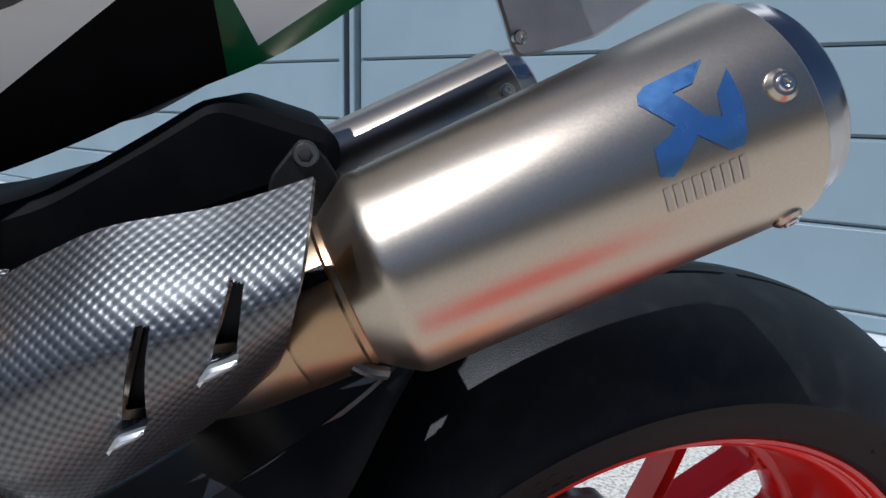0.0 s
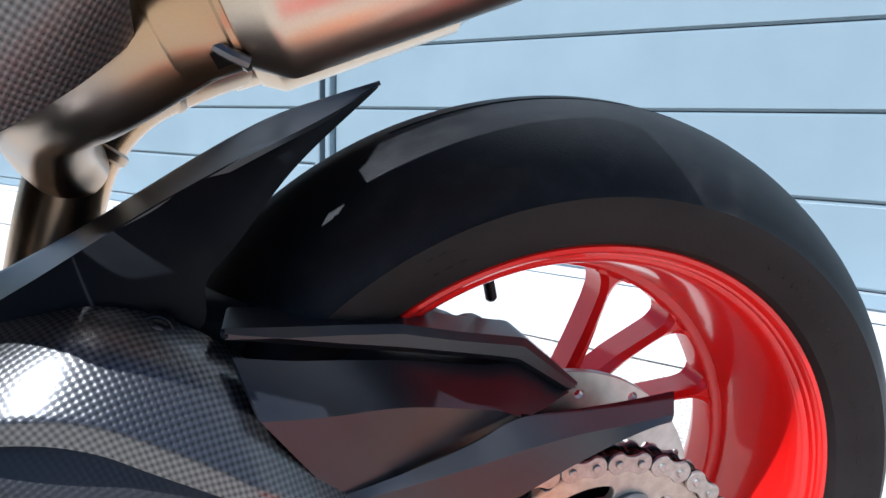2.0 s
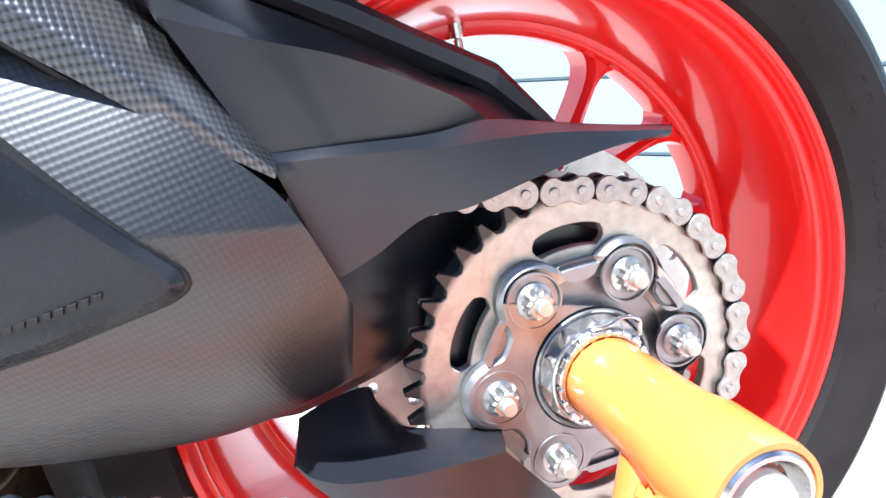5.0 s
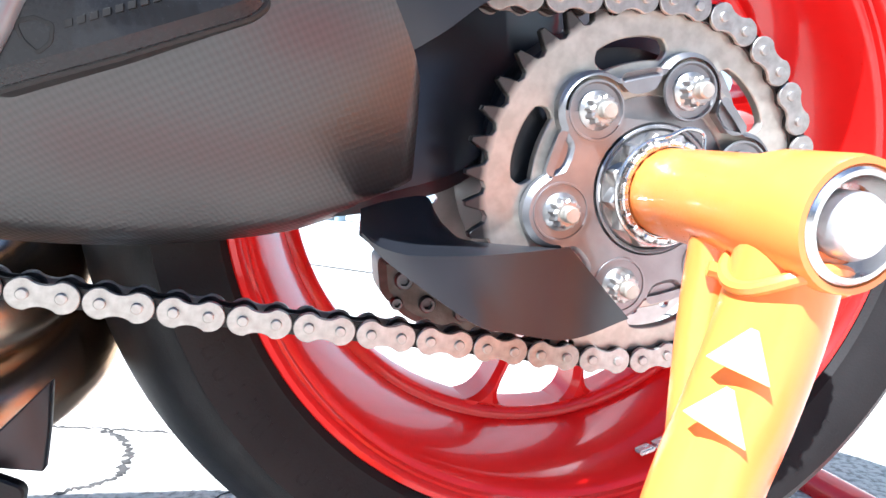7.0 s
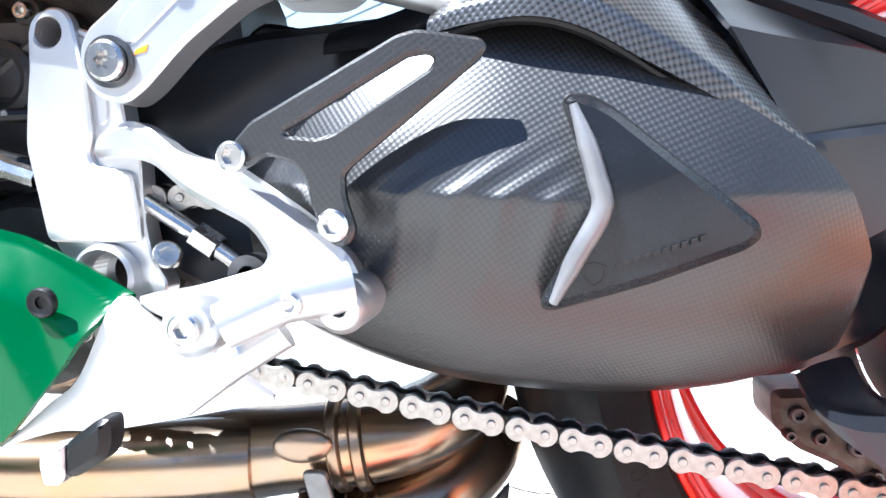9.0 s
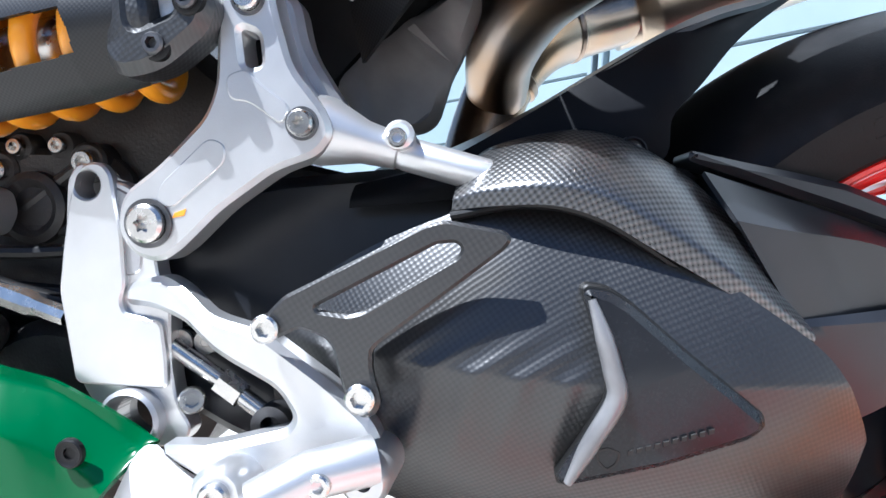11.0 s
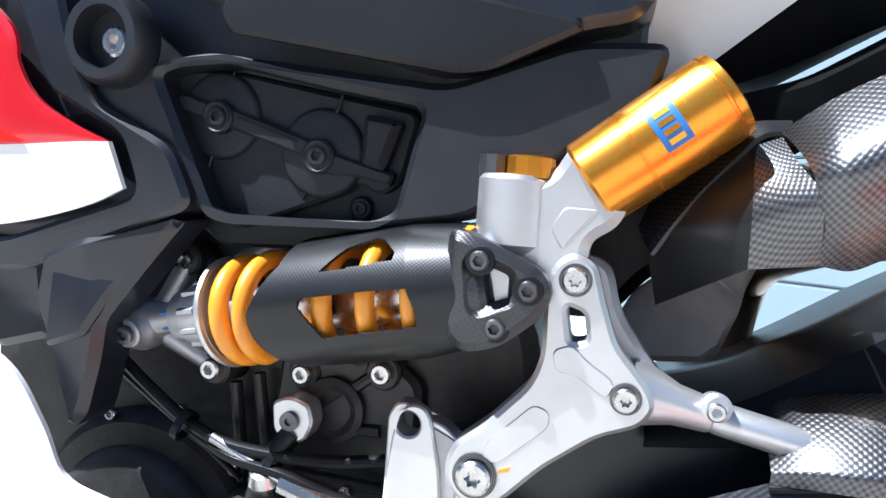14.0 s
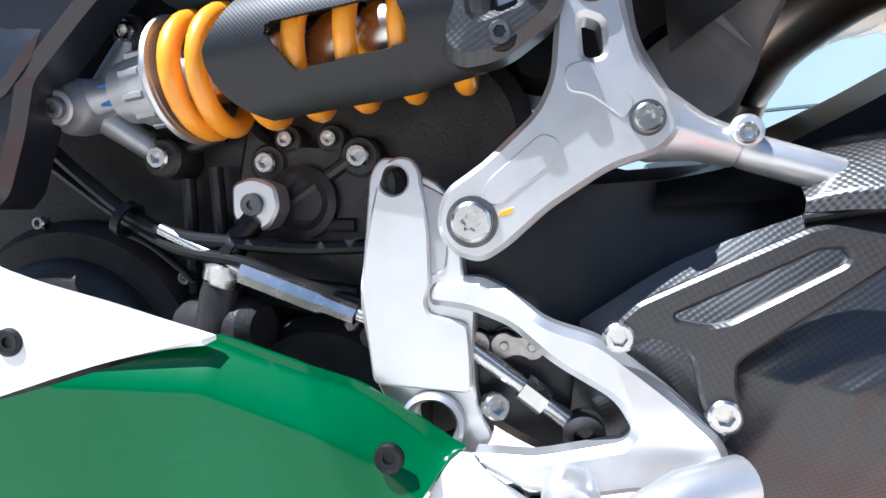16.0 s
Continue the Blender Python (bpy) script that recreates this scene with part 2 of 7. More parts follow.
SPROCKET = greasy_sprocket()
CARRIER = surface("anodised_carrier", (0.26, 0.26, 0.265), (0.33, 0.33, 0.335), 0.40, 0.85, scale=60, bump=0.05)
DISC = surface("brake_disc_steel", (0.40, 0.39, 0.38), (0.5, 0.49, 0.48), 0.34, 1.0, scale=90)
GOLD = surface("gold_anodised", (0.86, 0.34, 0.03), (0.90, 0.38, 0.04), 0.26, 0.9, scale=30, rough_var=0.03)
YELLOW = surface("yellow_spring_paint", (0.80, 0.30, 0.010), (0.86, 0.34, 0.014), 0.35, coat=0.3)
ORANGE = surface("orange_powder_coat", (0.84, 0.235, 0.045), (0.90, 0.27, 0.055), 0.30, coat=0.4, scale=14, bump=0.05, bump_scale=500)
BLUE = surface("blue_print", (0.03, 0.14, 0.42), (0.05, 0.2, 0.52), 0.4)
BLUE_METAL = surface("blue_anodised_etch", (0.19, 0.41, 0.80), (0.26, 0.49, 0.88), 0.26, 0.95, scale=20)
END_CAP = surface("polished_grey_titanium", (0.42, 0.40, 0.40), (0.50, 0.48, 0.47), 0.20, 1.0, scale=40)
PALE_ETCH = surface("grey_etch", (0.44, 0.385, 0.33), (0.49, 0.43, 0.365), 0.34, 0.95)
DOOR = surface("grey_door_paint", (0.205, 0.272, 0.305), (0.23, 0.30, 0.335), 0.55, scale=3, bump=0.12, bump_scale=220)
# pale wall and sill colour; also paints sunlight on the panels' upward edges
PALE_AND_SUNLIT_EDGE = surface("pale_paint_and_sunlit_edge", (0.60, 0.62, 0.63), (0.66, 0.68, 0.69), 0.4)
PRINT = surface("dark_print", (0.003, 0.003, 0.003), (0.005, 0.005, 0.005), 0.5)
CRACK = surface("crack_dirt", (0.03, 0.028, 0.025), (0.07, 0.065, 0.06), 0.9)
YARD = surface("grey_render", (0.16, 0.165, 0.175), (0.22, 0.225, 0.23), 0.8, scale=2, bump=0.2, bump_scale=60)
DARK_GAP = surface("dark_seal", (0.012, 0.015, 0.022), (0.02, 0.024, 0.03), 0.6)


def ground_material():
    m, nt, b = nodes_of("pale_gravelly_asphalt")
    tc = nt.nodes.new("ShaderNodeTexCoord")
    big, _ = noise_mix(nt, 1.3, (0.44, 0.41, 0.36), (0.54, 0.51, 0.455), coords=tc.outputs["Object"])
    grit, fac = noise_mix(nt, 120, (0.15, 0.13, 0.105), (0.66, 0.62, 0.55), 0.36, 0.56, 3, coords=tc.outputs["Object"])
    mx = nt.nodes.new("ShaderNodeMix")
    mx.data_type = "RGBA"
    mx.inputs["Factor"].default_value = 0.6
    nt.links.new(big, mx.inputs["A"])
    nt.links.new(grit, mx.inputs["B"])
    nt.links.new(mx.outputs["Result"], b.inputs["Base Color"])
    b.inputs["Roughness"].default_value = 0.9
    bp = nt.nodes.new("ShaderNodeBump")
    bp.inputs["Strength"].default_value, bp.inputs["Distance"].default_value = 0.7, 0.004
    nt.links.new(fac, bp.inputs["Height"])
    nt.links.new(bp.outputs["Normal"], b.inputs["Normal"])
    return m


GROUND = ground_material()


# ---- mesh helpers ----
leaning = False


def mesh_object(name, bm, mats, parent=None, label="", smooth=35):
    me = bpy.data.meshes.new(name)
    bm.normal_update()
    bm.to_mesh(me)
    bm.free()
    for m in mats if isinstance(mats, (list, tuple)) else [mats]:
        me.materials.append(m)
    if smooth:
        me.shade_smooth()
        me.set_sharp_from_angle(angle=radians(smooth))
    ob = new(name, me)
    if parent is not None:
        ob.parent = parent
    if label:
        tagged(ob, label)
    return ob


# the bike's side leans and narrows a little against the wheel's plane in which its outlines are drawn
LEAN = Matrix(((0.9737, 0.0335, -0.0196, 0.0130), (-0.0265, 1.0385, 0.0528, -0.0184), (0.0061, -0.0568, 0.9778, 0.0039), (0, 0, 0, 1)))


def part(name, bm, material, parent, label="", smooth=35):
    if leaning:
        bm.transform(LEAN)
    return mesh_object(name, bm, material, parent, label, smooth)


def same(name, ob, m, parent):
    """Another piece on the same mesh, at the pose m."""
    o = new(name, ob.data)
    o.parent = parent
    o.matrix_local = m
    return o


def spline(pts, n):
    """n points evenly along a Catmull-Rom curve through pts."""
    p = [Vector(q) for q in pts]
    p = [p[0] * 2 - p[1]] + p + [p[-1] * 2 - p[-2]]
    dense = []
    for i in range(1, len(p) - 2):
        for k in range(24):
            t = k / 24
            a, b, c, d = p[i - 1], p[i], p[i + 1], p[i + 2]
            dense.append(0.5 * ((2 * b) + (c - a) * t + (2 * a - 5 * b + 4 * c - d) * t * t + (3 * b - a - 3 * c + d) * t * t * t))
    dense.append(p[-2])
    run = [0.0]
    for a, b in zip(dense, dense[1:]):
        run.append(run[-1] + (b - a).length)
    out, j = [], 0
    for k in range(n):
        s = run[-1] * k / (n - 1)
        while j < len(run) - 2 and run[j + 1] < s:
            j += 1
        f = (s - run[j]) / max(run[j + 1] - run[j], 1e-9)
        out.append(dense[j].lerp(dense[j + 1], min(max(f, 0), 1)))
    return out


def tube(pts, radius, seg=16, n=None, caps=True, bm=None, curve=True):
    """A round bar along pts; radius is one number or one for each point."""
    bm = bm or bmesh.new()
    n = n or max(2, 8 * (len(pts) - 1))
    if curve and len(pts) > 2:
        path = spline(pts, n)
    else:
        path = [Vector(q) for q in pts]
        n = len(path)
    rad = []
    for k in range(n):
        if isinstance(radius, (int, float)):
            rad.append(radius)
        else:
            f = k / (n - 1) * (len(radius) - 1)
            i = min(int(f), len(radius) - 2)
            rad.append(radius[i] + (radius[i + 1] - radius[i]) * (f - i))
    rings = []
    up = None
    for k, c in enumerate(path):
        d = (path[min(k + 1, n - 1)] - path[max(k - 1, 0)]).normalized()
        if up is None:
            up = Vector((0, 0, 1)) if abs(d.z) < 0.9 else Vector((1, 0, 0))
        side = d.cross(up).normalized()
        up = side.cross(d).normalized()
        rings.append([bm.verts.new(c + (side * math.cos(a) + up * math.sin(a)) * rad[k]) for a in (2 * math.pi * j / seg for j in range(seg))])
    for r0, r1 in zip(rings, rings[1:]):
        for j in range(seg):
            bm.faces.new((r0[j], r0[(j + 1) % seg], r1[(j + 1) % seg], r1[j]))
    if caps:
        bm.faces.new(rings[0][::-1])
        bm.faces.new(rings[-1])
    return bm


def lathe(profile, centre=(0, 0, 0), axis=(0, 1, 0), seg=48, bm=None, closed=False, angles=None):
    """Turns (along, radius) pairs round the axis."""
    bm = bm or bmesh.new()
    q = Vector((0, 0, 1)).rotation_difference(Vector(axis))
    c = Vector(centre)
    rings = []
    for h, r in profile:
        if r < 1e-6:
            rings.append([bm.verts.new(c + q @ Vector((0, 0, h)))])
        else:
            rings.append([bm.verts.new(c + q @ Vector((r * math.cos(a), r * math.sin(a), h))) for a in (2 * math.pi * j / seg for j in range(seg))])
    pairs = list(zip(rings, rings[1:]))
    if closed:
        pairs.append((rings[-1], rings[0]))
    for r0, r1 in pairs:
        for j in range(seg):
            k = (j + 1) % seg
            if len(r0) == 1 and len(r1) == 1:
                continue
            if len(r0) == 1:
                bm.faces.new((r0[0], r1[k], r1[j]))
            elif len(r1) == 1:
                bm.faces.new((r0[j], r0[k], r1[0]))
            else:
                bm.faces.new((r0[j], r0[k], r1[k], r1[j]))
    bmesh.ops.recalc_face_normals(bm, faces=bm.faces)
    return bm


def rounded(outline, r, steps=4):
    """An outline of (x, z) corners with each corner rounded by about r."""
    out, n = [], len(outline)
    for i in range(n):
        p, a, b = (Vector(outline[j % n]) for j in (i, i - 1, i + 1))
        la, lb = (a - p).length, (b - p).length
        d = min(r, la * 0.45, lb * 0.45)
        s, e = p + (a - p) * d / la, p + (b - p) * d / lb
        for k in range(steps + 1):
            t = k / steps
            out.append(s * (1 - t) ** 2 + p * 2 * t * (1 - t) + e * t * t)
    return out


def slab(outline, near, far, bevel=0.0015, holes=(), r=0.006, bm=None, depth=None):
    """A plate in the bike's plane, from y = near to y = far, with rounded corners, bevelled rim and holes through it."""
    bm = bm or bmesh.new()
    loops = [rounded(outline, r) if r else [Vector(p) for p in outline]]
    loops += [h if len(h) > 12 else rounded(h, 0.004) for h in holes]

    def area(lp):
        return sum(a[0] * b[1] - b[0] * a[1] for a, b in zip(lp, lp[1:] + lp[:1]))
    fixed = []
    for i, lp in enumerate(loops):
        lp = [Vector((q[0], q[1])) for q in lp]
        if (area(lp) > 0) != (i == 0):
            lp.reverse()
        fixed.append(lp)

    def inset(lp, d):
        n, out = len(lp), []
        for i in range(n):
            t = (lp[(i + 1) % n] - lp[i - 1])
            t = t.normalized() if t.length > 1e-9 else Vector((1, 0))
            out.append(lp[i] + Vector((-t.y, t.x)) * d)
        return out
    shift = depth or (lambda x, z: 0.0)
    fronts, backs = [], []
    for lp in fixed:
        inner = inset(lp, bevel)
        f = [bm.verts.new((p.x, near + shift(p.x, p.y), p.y)) for p in inner]
        m = [bm.verts.new((p.x, near + bevel + shift(p.x, p.y), p.y)) for p in lp]
        k = [bm.verts.new((p.x, far + shift(p.x, p.y), p.y)) for p in lp]
        n = len(lp)
        for i in range(n):
            j = (i + 1) % n
            bm.faces.new((f[i], m[i], m[j], f[j]))
            bm.faces.new((m[i], k[i], k[j], m[j]))
        fronts.append(f)
        backs.append(k)
    for group in (fronts, backs):
        edges = []
        for g in group:
            for i in range(len(g)):
                e = bm.edges.get((g[i], g[(i + 1) % len(g)]))
                edges.append(e)
        bmesh.ops.triangle_fill(bm, use_beauty=True, use_dissolve=False, edges=edges)
    bmesh.ops.recalc_face_normals(bm, faces=bm.faces)
    return bm


def loft(curves, n=24, steps=6, thick=0.003):
    """A sheet skinned across several 3D curves."""
    bm = bmesh.new()
    uvl = bm.loops.layers.uv.new("UVMap")
    lines = [spline(c, n) for c in curves]
    rows = []
    for a, b in zip(lines, lines[1:]):
        for k in range(steps if b is not lines[-1] else steps + 1):
            rows.append([p.lerp(q, k / steps) for p, q in zip(a, b)])
    grid = [[bm.verts.new(p) for p in row] for row in rows]
    run, place = 0.0, {}
    for i, row in enumerate(grid):
        run += (row[n // 2].co - grid[max(i - 1, 0)][n // 2].co).length
        down = 0.0
        for j, v in enumerate(row):
            down += (v.co - row[max(j - 1, 0)].co).length
            place[v] = (run, -down)
    for i in range(len(grid) - 1):
        for j in range(n - 1):
            f = bm.faces.new((grid[i][j], grid[i][j + 1], grid[i + 1][j + 1], grid[i + 1][j]))
            for lp in f.loops:
                lp[uvl].uv = place[lp.vert]
    bm.normal_update()
    if sum(f.normal.y for f in bm.faces) > 0:
        bmesh.ops.reverse_faces(bm, faces=bm.faces)
        bm.normal_update()
    behind = {v: bm.verts.new(v.co - v.normal * thick) for v in list(bm.verts)}
    rim = [e for e in bm.edges if len(e.link_faces) == 1]
    for f in list(bm.faces):
        g = bm.faces.new([behind[v] for v in reversed(f.verts)])
        for lp, src in zip(g.loops, reversed(list(f.loops))):
            lp[uvl].uv = src[uvl].uv
    for e in rim:
        a, c = e.link_loops[0].vert, e.link_loops[0].link_loop_next.vert
        bm.faces.new((c, a, behind[a], behind[c]))
    return bm


def ring_points(cx, cz, r, n=20):
    return [Vector((cx + r * math.cos(2 * math.pi * k / n), cz + r * math.sin(2 * math.pi * k / n))) for k in range(n)]


def shell(top, bottom, depth, nu=48, nv=20, thick=0.003, skip=None, snap=None, plan=False):
    """A curved sheet between two curves in (x, z); depth(u, v), or depth(u, v, x, z) with plan, gives its y. UV in metres. skip(x, z) leaves openings."""
    bm = bmesh.new()
    uvl = bm.loops.layers.uv.new("UVMap")
    t = spline([(p[0], 0, p[1]) for p in top], nu)
    b = spline([(p[0], 0, p[1]) for p in bottom], nu)
    grid, place = [], {}
    for i in range(nu):
        row = []
        for j in range(nv):
            u, v = i / (nu - 1), j / (nv - 1)
            p = t[i].lerp(b[i], v)
            vert = bm.verts.new((p.x, depth(u, v, p.x, p.z) if plan else depth(u, v), p.z))
            row.append(vert)
        grid.append(row)
    across = [0.0]
    for i in range(1, nu):
        across.append(across[-1] + (grid[i][nv // 2].co - grid[i - 1][nv // 2].co).length)
    for i in range(nu):
        down = 0.0
        for j in range(nv):
            if j:
                down += (grid[i][j].co - grid[i][j - 1].co).length
            mid = sum(((grid[i][k].co - grid[i][k - 1].co).length for k in range(1, nv // 2 + 1)), 0.0)
            place[grid[i][j]] = (across[i], mid - down)
    for i in range(nu - 1):
        for j in range(nv - 1):
            q = (grid[i][j], grid[i][j + 1], grid[i + 1][j + 1], grid[i + 1][j])
            c = sum((v.co for v in q), Vector()) / 4
            if skip and skip(c.x, c.z):
                continue
            f = bm.faces.new(q)
            for lp in f.loops:
                lp[uvl].uv = place[lp.vert]
    loose = [v for v in bm.verts if not v.link_faces]
    bmesh.ops.delete(bm, geom=loose, context="VERTS")
    bm.normal_update()
    if sum(f.normal.y for f in bm.faces) > 0:
        bmesh.ops.reverse_faces(bm, faces=bm.faces)
        bm.normal_update()
    if snap:
        for v in {v for e in bm.edges if len(e.link_faces) == 1 for v in e.verts}:
            v.co.x, v.co.z = snap(v.co.x, v.co.z)
    back = {v: bm.verts.new(v.co - v.normal * thick) for v in list(bm.verts)}
    rim = [e for e in bm.edges if len(e.link_faces) == 1]
    for f in list(bm.faces):
        g = bm.faces.new([back[v] for v in reversed(f.verts)])
        for lp, src in zip(g.loops, reversed(list(f.loops))):
            lp[uvl].uv = src[uvl].uv
    for e in rim:
        a, c = e.link_loops[0].vert, e.link_loops[0].link_loop_next.vert
        g = bm.faces.new((c, a, back[a], back[c]))
        for lp in g.loops:
            src = lp.vert if lp.vert in place else None
            lp[uvl].uv = place[src] if src else place[a]
    return bm


def bolt(centre, r, h=0.006, axis=(0, -1, 0), socket=0.55, bm=None, star=False):
    """A cap screw with a sunk socket, its head standing h proud of the centre along the axis."""
    bm = bm or bmesh.new()
    q = Vector((0, 0, 1)).rotation_difference(Vector(axis))
    c = Vector(centre)
    prof = [(-0.004, r), (h * 0.75, r), (h, r * 0.84), (h, r * socket), (h * 0.25, r * socket * 0.9), (h * 0.25, 0.0)]
    lathe(prof, c, axis, 24, bm)
    # the socket's wall is hexagonal
    for v in bm.verts:
        p = q.inverted() @ (v.co - c)
        rad = math.hypot(p.x, p.y)
        if abs(rad - r * socket) < 1e-5 or abs(rad - r * socket * 0.9) < 1e-5:
            a = math.atan2(p.y, p.x) % (math.pi / 3) - math.pi / 6
            k = 0.90 / math.cos(a)
            if star:
                k = 1 + 0.22 * math.cos(6 * math.atan2(p.y, p.x))
            v.co = c + q @ Vector((p.x * k, p.y * k, p.z))
    return bm


def uv_box(bm):
    """UV in metres from x and z, for plates."""
    uvl = bm.loops.layers.uv.verify()
    for f in bm.faces:
        for lp in f.loops:
            co = lp.vert.co
            lp[uvl].uv = (co.x, co.z + co.y)
    return bm


def writing(body, size, m, material, parent, name="lettering", extrude=0.0004, spacing=1.0):
    cu = bpy.data.curves.new(name, "FONT")
    cu.body, cu.size, cu.extrude, cu.align_x, cu.align_y, cu.space_character = body, size, extrude, "CENTER", "CENTER", spacing
    tmp = bpy.data.objects.new(name, cu)
    scene.collection.objects.link(tmp)
    dg = bpy.context.evaluated_depsgraph_get()
    me = bpy.data.meshes.new_from_object(tmp.evaluated_get(dg))
    bpy.data.objects.remove(tmp)
    me.transform(m)
    me.materials.clear()
    me.materials.append(material)
    ob = new(name, me)
    ob.parent = parent
    return ob


# ---- the place ----
def make_ground():
    bm = bmesh.new()
    xs = [-400, -60, -12, -4] + [-2.4 + 0.1 * k for k in range(49)] + [4, 12, 60, 400]
    ys = [-400, -60, -12, -4] + [-2.0 + 0.1 * k for k in range(61)] + [6, 12, 60, 400]
    grid = [[bm.verts.new((x, y, 0.004 * noise.noise(Vector((x * 1.7, y * 1.7, 0.3))) if abs(x) < 3 and abs(y) < 4.1 else 0)) for y in ys] for x in xs]
    for i in range(len(xs) - 1):
        for j in range(len(ys) - 1):
            bm.faces.new((grid[i][j], grid[i + 1][j], grid[i + 1][j + 1], grid[i][j + 1]))
    return tagged(mesh_object("ground", bm, GROUND), "pale sunlit gravelly asphalt ground with fine cracks", "ground", kind="structure")


ground = make_ground()


def make_crack(pts, name="ground_crack", width=0.004):
    """A dark jagged crack lying in the asphalt."""
    rng = random.Random(len(pts) * 7 + int(abs(pts[0][0]) * 1000))
    line = spline([(x, y, 0) for x, y in pts], 14 * len(pts))
    bm = bmesh.new()
    rows = []
    for k, p in enumerate(line):
        w = width * rng.uniform(0.25, 1.0)
        off = Vector((rng.uniform(-1, 1), rng.uniform(-1, 1), 0)) * 0.0035
        d = (line[min(k + 1, len(line) - 1)] - line[max(k - 1, 0)]).normalized()
        n = Vector((-d.y, d.x, 0))
        h = 0.004 * noise.noise(Vector((p.x * 1.7, p.y * 1.7, 0.3)))
        rows.append([bm.verts.new(p + off + n * w * s + Vector((0, 0, h + z))) for s, z in ((-1, 0.0006), (0, 0.0012), (1, 0.0006))])
    for a, b in zip(rows, rows[1:]):
        for k in (0, 1):
            bm.faces.new((a[k], a[k + 1], b[k + 1], b[k]))
    bmesh.ops.recalc_face_normals(bm, faces=bm.faces)
    return part(name, bm, CRACK, ground)


make_crack([(-0.62, 0.47), (-0.48, 0.445), (-0.385, 0.422), (-0.306, 0.400), (-0.18, 0.372), (0.02, 0.345)], width=0.0035)
make_crack([(-0.392, 0.420), (-0.366, 0.388), (-0.350, 0.352), (-0.348, 0.315), (-0.352, 0.275), (-0.400, 0.250)], width=0.006)
make_crack([(-0.40, 0.05), (-0.28, 0.16), (-0.22, 0.24), (-0.12, 0.30)], width=0.003)


def make_carpet():
    """A small red carpet beside the bike, mirrored in its covers and metal."""
    out = [(0.0, -1.12), (0.46, -1.12), (0.46, -0.64), (0.0, -0.64)]
    bm = slab(out, 0.0, 0.006, 0.002, (), 0.02)
    bm.transform(Matrix(((1, 0, 0, 0), (0, 0, 1, 0), (0, -1, 0, 0.0085), (0, 0, 0, 1))))
    bmesh.ops.recalc_face_normals(bm, faces=bm.faces)
    return tagged(mesh_object("carpet", bm, CARPET_RED), "small red carpet laid on the concrete", "carpet")


make_carpet()

DOOR_AT = Vector((0.066, 2.300, 0))
DOOR_TURN = -49.3
LINE = 0.229


def door_panel(width, height, thick=0.03, bevel=0.007):
    bm = bmesh.new()
    bmesh.ops.create_cube(bm, size=1, matrix=Matrix.Translation((width / 2, thick / 2, height / 2)) @ Matrix.Diagonal((width, thick, height, 1)))
    front = [e for e in bm.edges if all(v.co.y < 1e-6 for v in e.verts)]
    bmesh.ops.bevel(bm, geom=front, offset=bevel, segments=2, affect="EDGES")
    bm.normal_update()
    # upward faces take the pale colour, painting in sun along each top edge
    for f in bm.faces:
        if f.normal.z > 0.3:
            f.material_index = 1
    return bm


